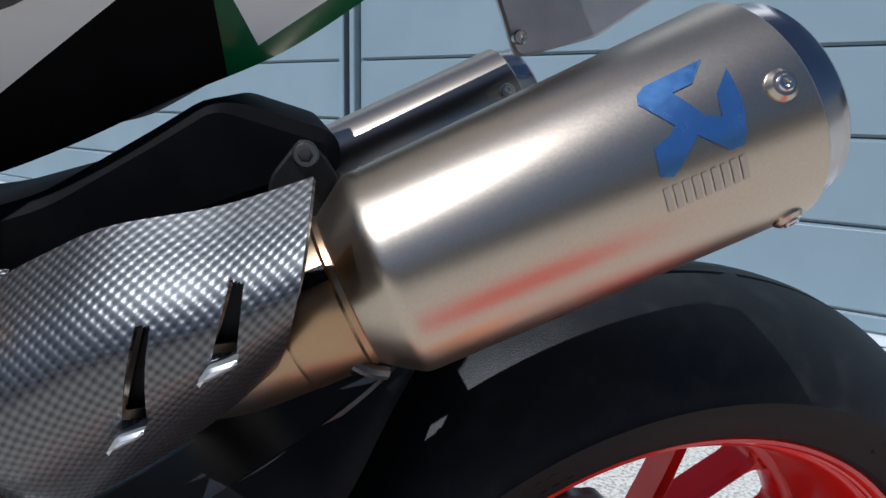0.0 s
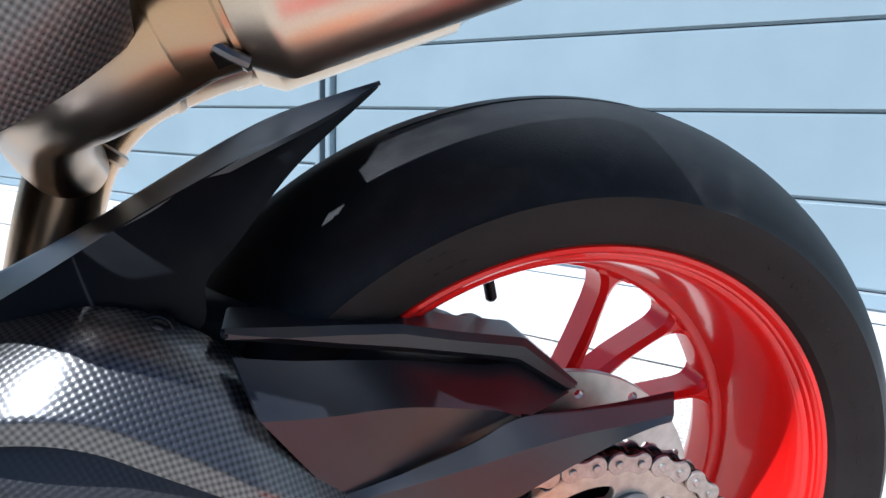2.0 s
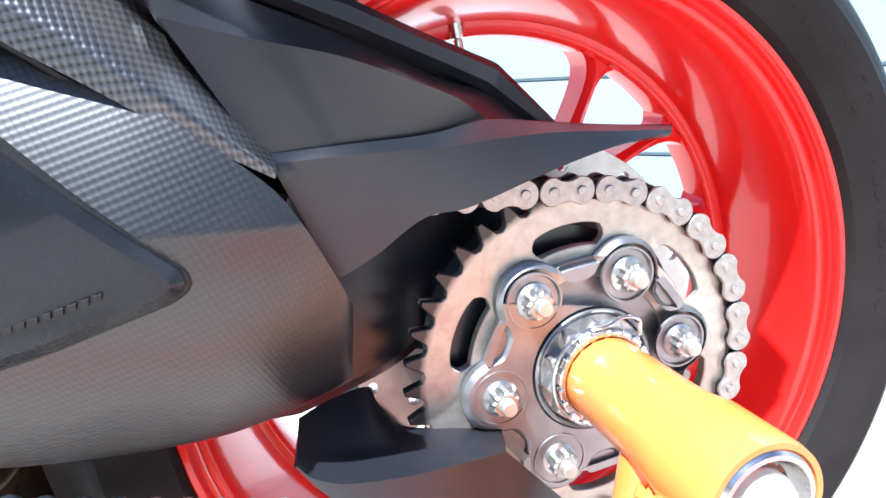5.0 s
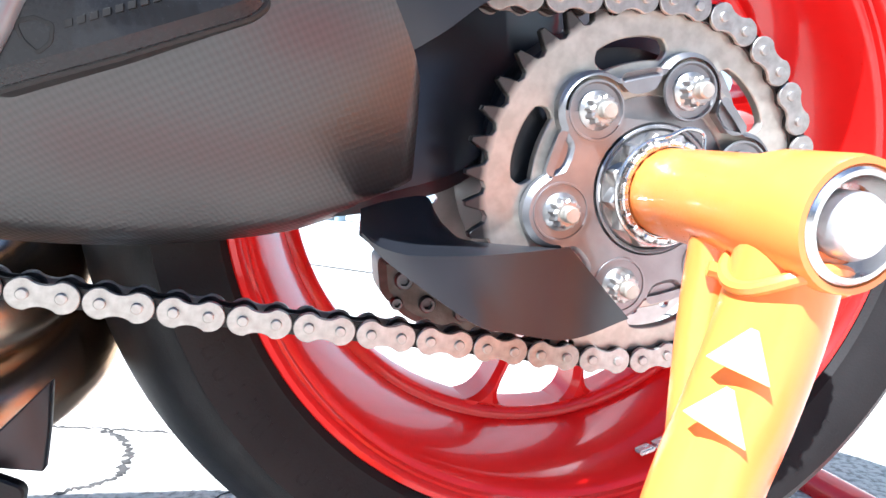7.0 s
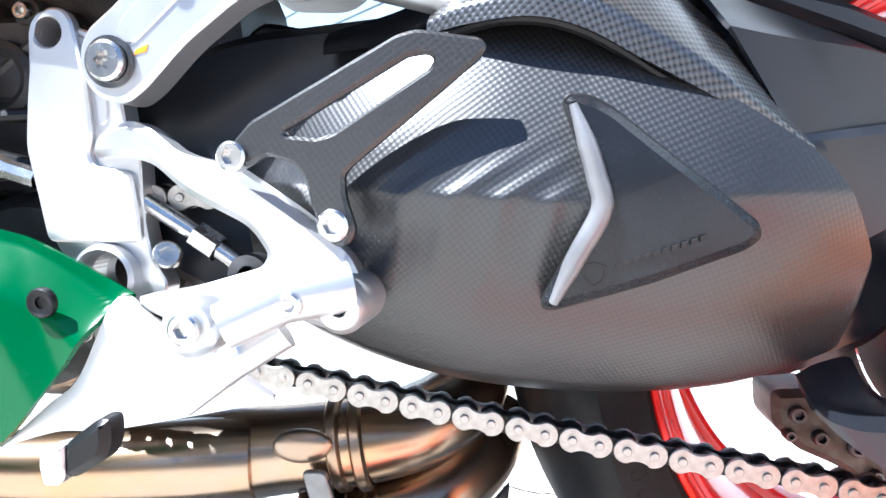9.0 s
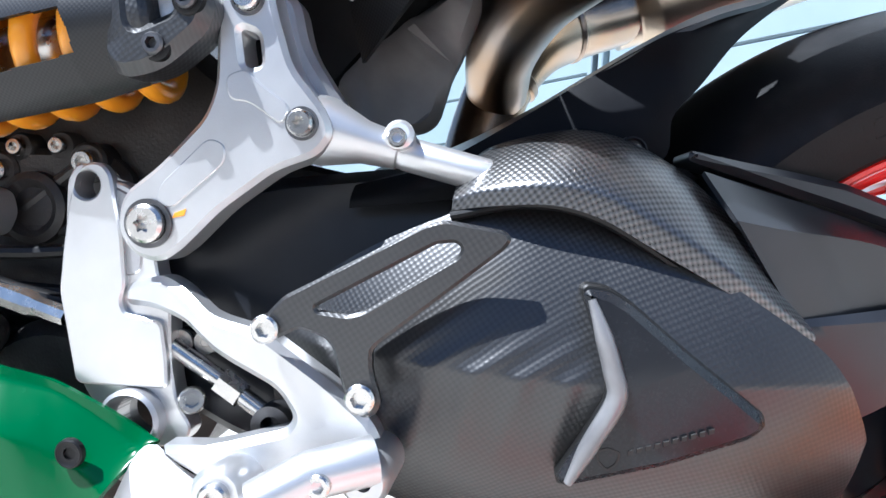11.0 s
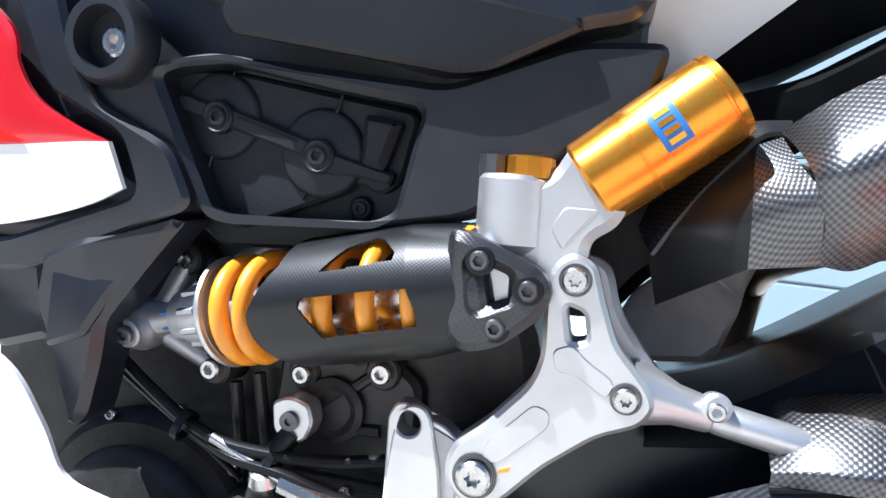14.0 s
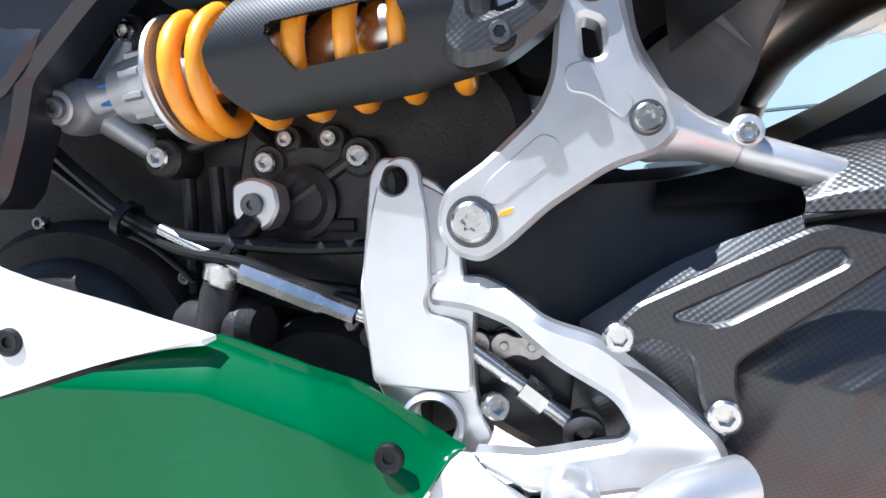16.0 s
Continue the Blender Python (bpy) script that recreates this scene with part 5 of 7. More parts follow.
    part("bracket", slab([(-0.4548, 0.2641), (-0.4391, 0.2655), (-0.4317, 0.2438), (-0.4237, 0.2424), (-0.4272, 0.2362), (-0.4465, 0.2367)], -0.110, -0.106, 0.001, (), 0.004), GREY_STEEL, col)
    part("blued_tube", tube([(-0.562, 0.0, 0.485), (-0.535, 0.0, 0.525), (-0.505, 0.0, 0.560)], 0.034, 24), PIPE_BLUE, col, "blue and purple heat-coloured pipe")
    belly = part("belly_plate", slab([(-0.76, 0.165), (-0.5625, 0.2064), (-0.5055, 0.2198), (-0.4457, 0.2298), (-0.3865, 0.2414), (-0.3709, 0.2421), (-0.3482, 0.2235), (-0.3202, 0.2112), (-0.33, 0.175), (-0.372, 0.135), (-0.76, 0.120)], -0.112, -0.106, 0.001, (), 0.006), BLACK, col, "black plate under the collector")
    part("folded_flap", slab([(-0.3560, 0.2204), (-0.3394, 0.2339), (-0.3178, 0.2573), (-0.3190, 0.2300), (-0.3213, 0.2069)], -0.104, -0.098, 0.001, (), 0.002, depth=lambda x, z: 0.5 * (x + 0.3560)), SATIN_BLACK, belly, "grey-blue folded corner of the plate")
    part("plate_rivet", bolt((-0.437, -0.112, 0.222), 0.004, 0.002), STEEL_DARK, belly)


make_pipes()


def make_heat_shield():
    top = [(-0.382, 0.735), (-0.365, 0.749), (-0.345, 0.761), (-0.324, 0.771), (-0.290, 0.779), (-0.272, 0.785), (-0.254, 0.792)]
    low = [(-0.362, 0.661), (-0.347, 0.660), (-0.333, 0.667), (-0.312, 0.679), (-0.292, 0.693), (-0.280, 0.703), (-0.268, 0.714)]
    slots = (((-0.3070, 0.7465), (-0.3120, 0.7085)), ((-0.2780, 0.7610), (-0.2810, 0.7365)))

    def in_slot(x, z):
        for (x0, z0), (x1, z1) in slots:
            f = (z0 - z) / (z0 - z1)
            if 0 < f < 1:
                c = x0 + (x1 - x0) * f
                if c - 0.0030 - 0.0030 * f < x < c + 0.0016:
                    return True
        return False

    def to_slot(x, z):
        for (x0, z0), (x1, z1) in slots:
            f = (z0 - z) / (z0 - z1)
            if -0.03 < f < 1.03:
                f = min(1, max(0, f))
                c = x0 + (x1 - x0) * f
                for side in (c - 0.0030 - 0.0030 * f, c + 0.0016):
                    if abs(x - side) < 0.0010:
                        return side, z
        return x, z

    def bulge(u, v):
        rim = -0.160 - 0.026 * u + 0.018 * max(0.0, 1 - u / 0.16) ** 2
        peak, hem = -0.198 - 0.018 * u + 0.008 * max(0.0, 1 - u / 0.12) ** 2, -0.170
        if v < 0.44:
            return rim + (peak - rim) * math.sin(math.pi / 2 * v / 0.44)
        return peak + (hem - peak) * ((v - 0.44) / 0.56) ** 1.6
    sh = part("heat_shield", shell(top, low, bulge, 200, 130, 0.0022, in_slot, to_slot), CARBON, bike, "woven carbon exhaust heat shield with two slots")
    for (x0, z0), (x1, z1) in slots:
        lip = [(x1 + 0.003, z1 + 0.002), (x1 + 0.001, z1 - 0.001), (x1 - 0.011, z1 - 0.0085), (x1 - 0.007, z1 - 0.002)]
        part("slot_lip", slab(lip, -0.2050 - 0.35 * (x1 + 0.312), -0.196 - 0.35 * (x1 + 0.312), 0.001, (), 0.0015, depth=lambda x, z: 0.4 * max(0, -0.700 + 0.3 * (x1 + 0.312) - z) + 0.3 * max(0, x1 - x)), ALU, sh)
        wall = [(x0 + 0.0016, z0), (x0 - 0.003, z0), (x1 - 0.008, z1 - 0.001), (x1 + 0.002, z1)]
        part("slot_pocket", slab(wall, -0.186 - 0.35 * (x1 + 0.312), -0.180 - 0.35 * (x1 + 0.312), 0.001, (), 0.001), BLACK, sh)
    # dark flank folding inwards to the engine
    edge = [(-0.3825, -0.140, 0.7355), (-0.376, -0.166, 0.715), (-0.370, -0.186, 0.700), (-0.367, -0.186, 0.683), (-0.3625, -0.171, 0.661)]
    fold = [(-0.393, -0.142, 0.731), (-0.396, -0.152, 0.718), (-0.397, -0.162, 0.700), (-0.397, -0.166, 0.680), (-0.396, -0.162, 0.655)]
    part("inner_flank", loft([edge, fold], 30, 8), CARBON, sh)
    left = [(-0.408, -0.140, 0.718), (-0.428, -0.136, 0.694), (-0.440, -0.130, 0.675), (-0.448, -0.122, 0.660), (-0.440, -0.110, 0.622)]
    part("matt_flank", loft([fold, left], 30, 8), CARBON_FINE, sh)
    hem = [(-0.3750, -0.1450, 0.7345), (-0.3922, -0.1470, 0.7322), (-0.4069, -0.1460, 0.7158), (-0.4217, -0.1420, 0.6976), (-0.4350, -0.1370, 0.6776), (-0.4470, -0.1260, 0.6560)]
    rim = [(-0.3737, -0.1300, 0.7435), (-0.3930, -0.1260, 0.7425), (-0.4089, -0.1220, 0.7365), (-0.4306, -0.1150, 0.7155), (-0.4461, -0.1100, 0.6960), (-0.4550, -0.0980, 0.6720)]
    part("flank_lip", loft([rim, hem], 30, 6), CARBON, sh, "sunlit woven lip of the shield's flank")
    part("foil_wrap", slab([(-0.470, 0.590), (-0.455, 0.625), (-0.420, 0.655), (-0.385, 0.680), (-0.372, 0.690), (-0.368, 0.670), (-0.382, 0.630), (-0.395, 0.585), (-0.44, 0.578)], -0.090, -0.074, 0.005, (), 0.012, depth=lambda x, z: 0.006 * math.sin(x * 160) * math.sin(z * 130)), FOIL, sh, "dull crinkled grey heat foil")
    part("battery_box", slab([(-0.56, 0.70), (-0.44, 0.745), (-0.38, 0.735), (-0.40, 0.66), (-0.44, 0.640), (-0.47, 0.60), (-0.54, 0.60)], -0.070, 0.06, 0.01, (), 0.02), BLACK, sh)


make_heat_shield()


# ---- tail and bodywork ----
def make_tail():
    top = [(-0.60, 0.840), (-0.50, 0.852), (-0.40, 0.880), (-0.28, 0.945), (-0.12, 1.03)]
    low = [(-0.53, 0.775), (-0.44, 0.765), (-0.404, 0.772), (-0.365, 0.788), (-0.318, 0.812), (-0.264, 0.838), (-0.215, 0.872)]

    def under(u, v):
        return -0.128 + 0.045 * v ** 0.8 + 0.01 * u
    bm = shell(top, low, under, 80, 24, 0.004)

    def side_of(c, a, b):
        return (c.z - a[1]) * (b[0] - a[0]) - (b[1] - a[1]) * (c.x - a[0])
    lines = (((-0.412, 0.790), (-0.336, 0.853)), ((-0.276, 0.840), (-0.249, 0.859)), ((-0.276, 0.840), (-0.300, 0.884)), ((-0.288, 0.800), (-0.300, 0.900)))
    for a, b in lines:
        n = Vector((a[1] - b[1], 0, b[0] - a[0]))
        bmesh.ops.bisect_plane(bm, geom=list(bm.verts) + list(bm.edges) + list(bm.faces), dist=1e-6, plane_co=(a[0], 0, a[1]), plane_no=n)
    for f in bm.faces:
        c = f.calc_center_median()
        if side_of(c, *lines[0]) > 0:
            f.material_index = 1
        elif side_of(c, *lines[1]) > 0 and side_of(c, *lines[2]) < 0:
            f.material_index = 1
        elif side_of(c, *lines[3]) > 0:
            f.material_index = 2
    tail = part("tail_cowl", bm, [GREEN, WHITE, BLACK_MATT], bike, "green, white and black tail cowl")
    part("seat_pad", slab([(-0.70, 0.86), (-0.56, 0.800), (-0.490, 0.812), (-0.46, 0.822), (-0.372, 0.846), (-0.30, 0.905), (-0.30, 0.96), (-0.70, 0.96)], -0.140, 0.05, 0.012, (), 0.02), BLACK, tail, "black seat pad")
    under_tray = [(-0.53, 0.800), (-0.44, 0.790), (-0.362, 0.792), (-0.20, 0.890), (-0.10, 0.94), (-0.10, 0.96), (-0.36, 0.85), (-0.53, 0.84)]
    part("undertray", slab(under_tray, -0.070, 0.06, 0.01, (), 0.02), BLACK_MATT, tail)
    part("inner_fender", uv_box(slab([(-0.52, 0.735), (-0.44, 0.748), (-0.365, 0.772), (-0.318, 0.801), (-0.294, 0.817), (-0.240, 0.802), (-0.238, 0.785), (-0.30, 0.762), (-0.36, 0.730), (-0.40, 0.70), (-0.50, 0.68)], -0.120, 0.08, 0.006, (), 0.010)), BLACK_MATT, tail, "black inner fender")
    pc = part("plate_carrier", slab([(-0.128, 0.895), (-0.108, 0.848), (-0.050, 0.866), (0.0, 0.90), (0.0, 0.96), (-0.12, 0.96)], 0.02, 0.026, 0.002, (), 0.008), ALU_DARK, tail, "grey plate carrier with a screw")
    part("carrier_screw", bolt((-0.108, 0.018, 0.862), 0.005, 0.003), STEEL, pc)
    part("tail_mount", tube([(-0.262, -0.085, 0.785), (-0.256, -0.085, 0.796)], 0.008, 16, curve=False), STEEL_DARK, tail)
    return tail


make_tail()


def make_frame():
    # seat cover and frame plate with a window on the cam cover
    seat = part("seat_side_cover", slab([(-0.93, 0.93), (-0.755, 0.800), (-0.735, 0.792), (-0.580, 0.758), (-0.500, 0.787), (-0.46, 0.793), (-0.44, 0.93)], -0.160, -0.10, 0.006, (), 0.02), BLACK_PAINT, bike, "black satin seat side cover")
    insert = [(-0.739, 0.792), (-0.733, 0.779), (-0.572, 0.757), (-0.551, 0.760), (-0.497, 0.785), (-0.500, 0.790), (-0.560, 0.803), (-0.64, 0.815), (-0.72, 0.830)]
    part("carbon_insert", uv_box(slab(insert, -0.1650, -0.158, 0.003, (), 0.006)), CARBON_FINE, seat)
    outer = [(-0.935, 0.84), (-0.860, 0.765), (-0.850, 0.753), (-0.812, 0.758), (-0.755, 0.768), (-0.580, 0.752), (-0.500, 0.781), (-0.445, 0.782), (-0.455, 0.745), (-0.520, 0.700), (-0.560, 0.668), (-0.630, 0.655), (-0.735, 0.652), (-0.768, 0.660), (-0.800, 0.700), (-0.83, 0.72), (-0.93, 0.70)]
    window = [(-0.7950, 0.7515), (-0.7796, 0.7573), (-0.7402, 0.7612), (-0.6539, 0.7459), (-0.6017, 0.7384), (-0.5970, 0.7333), (-0.6113, 0.6685), (-0.6267, 0.6607), (-0.7341, 0.6550), (-0.7480, 0.6580)]
    fr = part("frame", slab([(-0.935, 0.84)] + outer[1:], -0.153, -0.115, 0.005, [rounded(window, 0.006)], 0.012), FRAME_GREY, bike, "black cast frame with a window on the cam cover")
    part("frame_boss", lathe([(0.0, 0.034), (0.014, 0.033), (0.020, 0.029), (0.020, 0.022), (0.006, 0.021), (0.006, 0.0)], (-0.828, -0.150, 0.772), (0, -1, 0), 40), FRAME_GREY, fr)
    part("boss_bolt", bolt((-0.822, -0.158, 0.770), 0.0105, 0.006), STEEL, fr, "steel socket bolt")
    part("inner_frame", slab([(-0.90, 0.86), (-0.84, 0.70), (-0.79, 0.745), (-0.755, 0.757), (-0.604, 0.735), (-0.56, 0.70), (-0.46, 0.76), (-0.46, 0.84)], -0.125, -0.10, 0.004, (), 0.01), FRAME_GREY, fr)
    # cam cover behind the window
    cam_cover = part("cam_cover", slab([(-0.83, 0.775), (-0.590, 0.750), (-0.585, 0.665), (-0.60, 0.640), (-0.76, 0.630), (-0.83, 0.68)], -0.120, -0.06, 0.003, (), 0.01), CAM_BLACK, bike, "black cast cam cover with a raised rib")
    panel = [(-0.8082, 0.7511), (-0.7921, 0.7580), (-0.7539, 0.7600), (-0.6631, 0.7450), (-0.6097, 0.7372), (-0.6051, 0.7308), (-0.6145, 0.6891), (-0.6303, 0.6774), (-0.6479, 0.6866), (-0.6644, 0.6747), (-0.7415, 0.6447), (-0.7512, 0.6480), (-0.7645, 0.6890), (-0.7939, 0.7265)]
    part("cover_plate", slab(panel, -0.1300, -0.118, 0.0025, (), 0.008), CAM_BLACK, cam_cover)
    for x, z in ((-0.7560, 0.7265), (-0.6740, 0.7045)):
        part("cam_bulge", lathe([(-0.004, 0.0325), (0.0015, 0.0318), (0.0038, 0.0300), (0.0045, 0.0280), (0.0045, 0.0)], (x, -0.1300, z), (0, -1, 0), 48), CAM_BLACK, cam_cover)
    rib = [(-0.7897, 0.7378), (-0.7819, 0.7409), (-0.7594, 0.7338), (-0.7438, 0.7318), (-0.6772, 0.7116), (-0.6625, 0.7047), (-0.6174, 0.6936), (-0.6209, 0.6852), (-0.6475, 0.6901), (-0.6644, 0.6889), (-0.6882, 0.7017), (-0.7399, 0.7159), (-0.7556, 0.7191), (-0.7877, 0.7297)]
    part("cam_rib", slab(rib, -0.1385, -0.128, 0.002, (), 0.003), CAM_BLACK, cam_cover)
    part("rib_groove", slab([(-0.7385, 0.7270), (-0.6905, 0.7125), (-0.6900, 0.7105), (-0.7385, 0.7250)], -0.1388, -0.136, 0.0003, (), 0.0005), BLACK, cam_cover)
    part("cam_tower", slab([(-0.6410, 0.7328), (-0.6131, 0.7291), (-0.6248, 0.6950), (-0.6418, 0.6985)], -0.1430, -0.128, 0.005, (), 0.005), CAM_BLACK, cam_cover)
    for a, b in (((-0.7463, 0.7590), (-0.7520, 0.7400)), ((-0.6612, 0.7450), (-0.6736, 0.7139)), ((-0.7601, 0.7101), (-0.7652, 0.6861)), ((-0.6809, 0.6894), (-0.6873, 0.6715))):
        part("cover_seam", tube([(a[0], -0.1320, a[1]), ((a[0] + b[0]) / 2 + 0.0015, -0.1328, (a[1] + b[1]) / 2), (b[0], -0.1320, b[1])], 0.0011, 6), PRINT, cam_cover)
    for x, y, z, r in ((-0.7538, -0.1395, 0.7248, 0.0125), (-0.6739, -0.1395, 0.7019, 0.0125), (-0.6460, -0.1240, 0.6681, 0.0090)):
        part("cover_bolt_boss", lathe([(-0.012, r), (0.0, r * 0.97), (0.0016, r * 0.84), (0.0006, r * 0.72), (0.0006, 0.0)], (x, y, z), (0, -1, 0), 32), CAM_BLACK, cam_cover)
        part("cover_bolt", bolt((x, y + 0.001, z), r * 0.56, 0.0035), CAM_BLACK, cam_cover)
    # engine block with ribs and covers
    eng = part("engine_case", slab([(-1.02, 0.70), (-0.80, 0.69), (-0.60, 0.66), (-0.52, 0.60), (-0.50, 0.45), (-0.56, 0.33), (-0.75, 0.27), (-1.02, 0.28)], -0.085, 0.02, 0.012, (), 0.03), ENGINE, bike, "dark cast engine case with ribs and bolts")
    part("case_cover", slab([(-0.715, 0.572), (-0.70, 0.552), (-0.625, 0.556), (-0.600, 0.54), (-0.600, 0.46), (-0.625, 0.43), (-0.705, 0.435), (-0.725, 0.48)], -0.098, -0.08, 0.005, (), 0.012), ENGINE, eng)
    for a, b in (((-0.70, 0.455), (-0.625, 0.455)), ((-0.635, 0.545), (-0.690, 0.500)), ((-0.79, 0.615), (-0.74, 0.60)), ((-0.772, 0.535), (-0.73, 0.552)), ((-0.63, 0.50), (-0.69, 0.495)), ((-0.755, 0.52), (-0.745, 0.44)), ((-0.735, 0.53), (-0.72, 0.44))):
        part("case_rib", tube([(a[0], -0.098, a[1]), (b[0], -0.098, b[1])], 0.005, 10, curve=False), ENGINE, eng)
    for x, y, z, r in ((-0.7962, -0.1122, 0.6151, 0.0075), (-0.7668, -0.113, 0.5326, 0.0080), (-0.630, -0.102, 0.546, 0.008), (-0.695, -0.101, 0.536, 0.0075), (-0.770, -0.108, 0.600, 0.006), (-0.690, -0.10, 0.50, 0.006), (-0.683, -0.098, 0.553, 0.006), (-0.652, -0.098, 0.556, 0.006), (-0.70, -0.1, 0.42, 0.005), (-0.735, -0.1, 0.43, 0.005)):
        part("case_bolt_boss", lathe([(-0.03, r * 1.9), (-0.002, r * 1.75), (0.0, r * 1.5), (0.0, 0.0)], (x, y, z), (0, -1, 0), 24), ENGINE, eng)
        part("case_bolt", bolt((x, y, z), r, 0.006), STEEL, eng)
    part("round_cover", lathe([(-0.03, 0.112), (0.004, 0.110), (0.014, 0.102), (0.016, 0.084), (0.025, 0.080), (0.031, 0.070), (0.031, 0.0)], (-0.836, -0.092, 0.372), (0, -1, 0), 64), ENGINE, eng, "dark round alternator cover")
    part("round_cover", lathe([(-0.03, 0.072), (0.004, 0.070), (0.016, 0.060), (0.020, 0.0)], (-0.640, -0.098, 0.368), (0, -1, 0), 48), ENGINE, eng)
    part("shift_shaft_ring", lathe([(-0.01, 0.026), (0.004, 0.025), (0.006, 0.020), (0.002, 0.014), (0.002, 0.0)], (-0.668, -0.100, 0.512), (0, -1, 0), 32), ENGINE, eng)
    sel = part("selector_clamp", slab([(-0.706, 0.520), (-0.692, 0.526), (-0.676, 0.522), (-0.672, 0.508), (-0.678, 0.494), (-0.690, 0.490), (-0.704, 0.498)], -0.128, -0.110, 0.002, (), 0.005), ALU, eng, "small clamped selector lever")
    part("selector_shaft", lathe([(0, 0.0075), (0.004, 0.0072), (0.004, 0.003), (0.002, 0.003), (0.002, 0)], (-0.690, -0.127, 0.508), (0, -1, 0), 20), STEEL_DARK, eng)
    part("selector_arm", tube([(-0.690, -0.124, 0.498), (-0.700, -0.130, 0.480), (-0.704, -0.130, 0.468)], 0.0085, 14), BLACK, eng)
    part("selector_ball", lathe([(-0.012, 0.0), (-0.010, 0.010), (0.0, 0.0135), (0.008, 0.011), (0.012, 0.0)], (-0.706, -0.130, 0.462), (0, -0.3, 1), 24), STEEL, eng)
    part("sensor", lathe([(-0.045, 0.010), (-0.040, 0.014), (-0.010, 0.013), (0.0, 0.011), (0.0, 0.0)], (-0.708, -0.128, 0.458), (0.05, 0.05, 1), 28), ENGINE, eng, "grey cylindrical sensor")
    part("sensor_barrel", lathe([(-0.034, 0.0), (-0.033, 0.018), (-0.028, 0.020), (0.022, 0.020), (0.030, 0.014), (0.030, 0.0)], (-0.707, -0.118, 0.425), (1, -0.25, 0.12), 28), ENGINE, eng)
    part("shift_rod", tube([(-0.752, -0.130, 0.486), (-0.69, -0.135, 0.466), (-0.605, -0.138, 0.447)], 0.0045, 14, curve=False), STEEL, eng, "steel gear shift rod")
    part("rod_sleeve", lathe([(0, 0.005), (0.001, 0.0085), (0.055, 0.0085), (0.060, 0.0065), (0.080, 0.0065)], (-0.69, -0.136, 0.466), (0.97, -0.03, -0.23), 8), STEEL, eng)
    for k, pts in enumerate(([(-0.86, -0.118, 0.540), (-0.815, -0.122, 0.512), (-0.779, -0.126, 0.493), (-0.741, -0.130, 0.483), (-0.696, -0.134, 0.483), (-0.655, -0.130, 0.484), (-0.612, -0.12, 0.489)],
                             [(-0.86, -0.112, 0.525), (-0.81, -0.118, 0.500), (-0.774, -0.124, 0.485), (-0.735, -0.132, 0.474), (-0.690, -0.138, 0.472), (-0.65, -0.136, 0.462), (-0.60, -0.128, 0.452)],
                             [(-0.80, -0.110, 0.480), (-0.77, -0.118, 0.474), (-0.745, -0.122, 0.462), (-0.735, -0.118, 0.452)])):
        part("cable", tube(pts, (0.0048, 0.0042, 0.0025)[k], 10), BLACK, eng, "black rubber cable")
    for x, z in ((-0.779, 0.490), (-0.700, 0.478)):
        part("cable_tie", lathe([(-0.003, 0.0125), (0.003, 0.0125), (0.003, 0.0100), (-0.003, 0.0100)], (x, -0.128, z), (1, 0, -0.4), 14), BLACK, eng)
    for x, z in ((-0.748, 0.452), (-0.652, 0.452), (-0.80, 0.492), (-0.865, 0.478)):
        part("case_screw", bolt((x, -0.106, z), 0.005, 0.004), STEEL, eng)
    # cast mount that carries the shock eye
    for a, b in (((-0.812, -0.110, 0.574), (-0.7962, -0.104, 0.6151)), ((-0.808, -0.110, 0.556), (-0.7668, -0.104, 0.5326)), ((-0.775, -0.10, 0.598), (-0.72, -0.09, 0.64))):
        part("shock_mount_arm", tube([a, b], [0.0120, 0.0088], 16, curve=False), ALU_DARK, eng)
    return fr


make_frame()


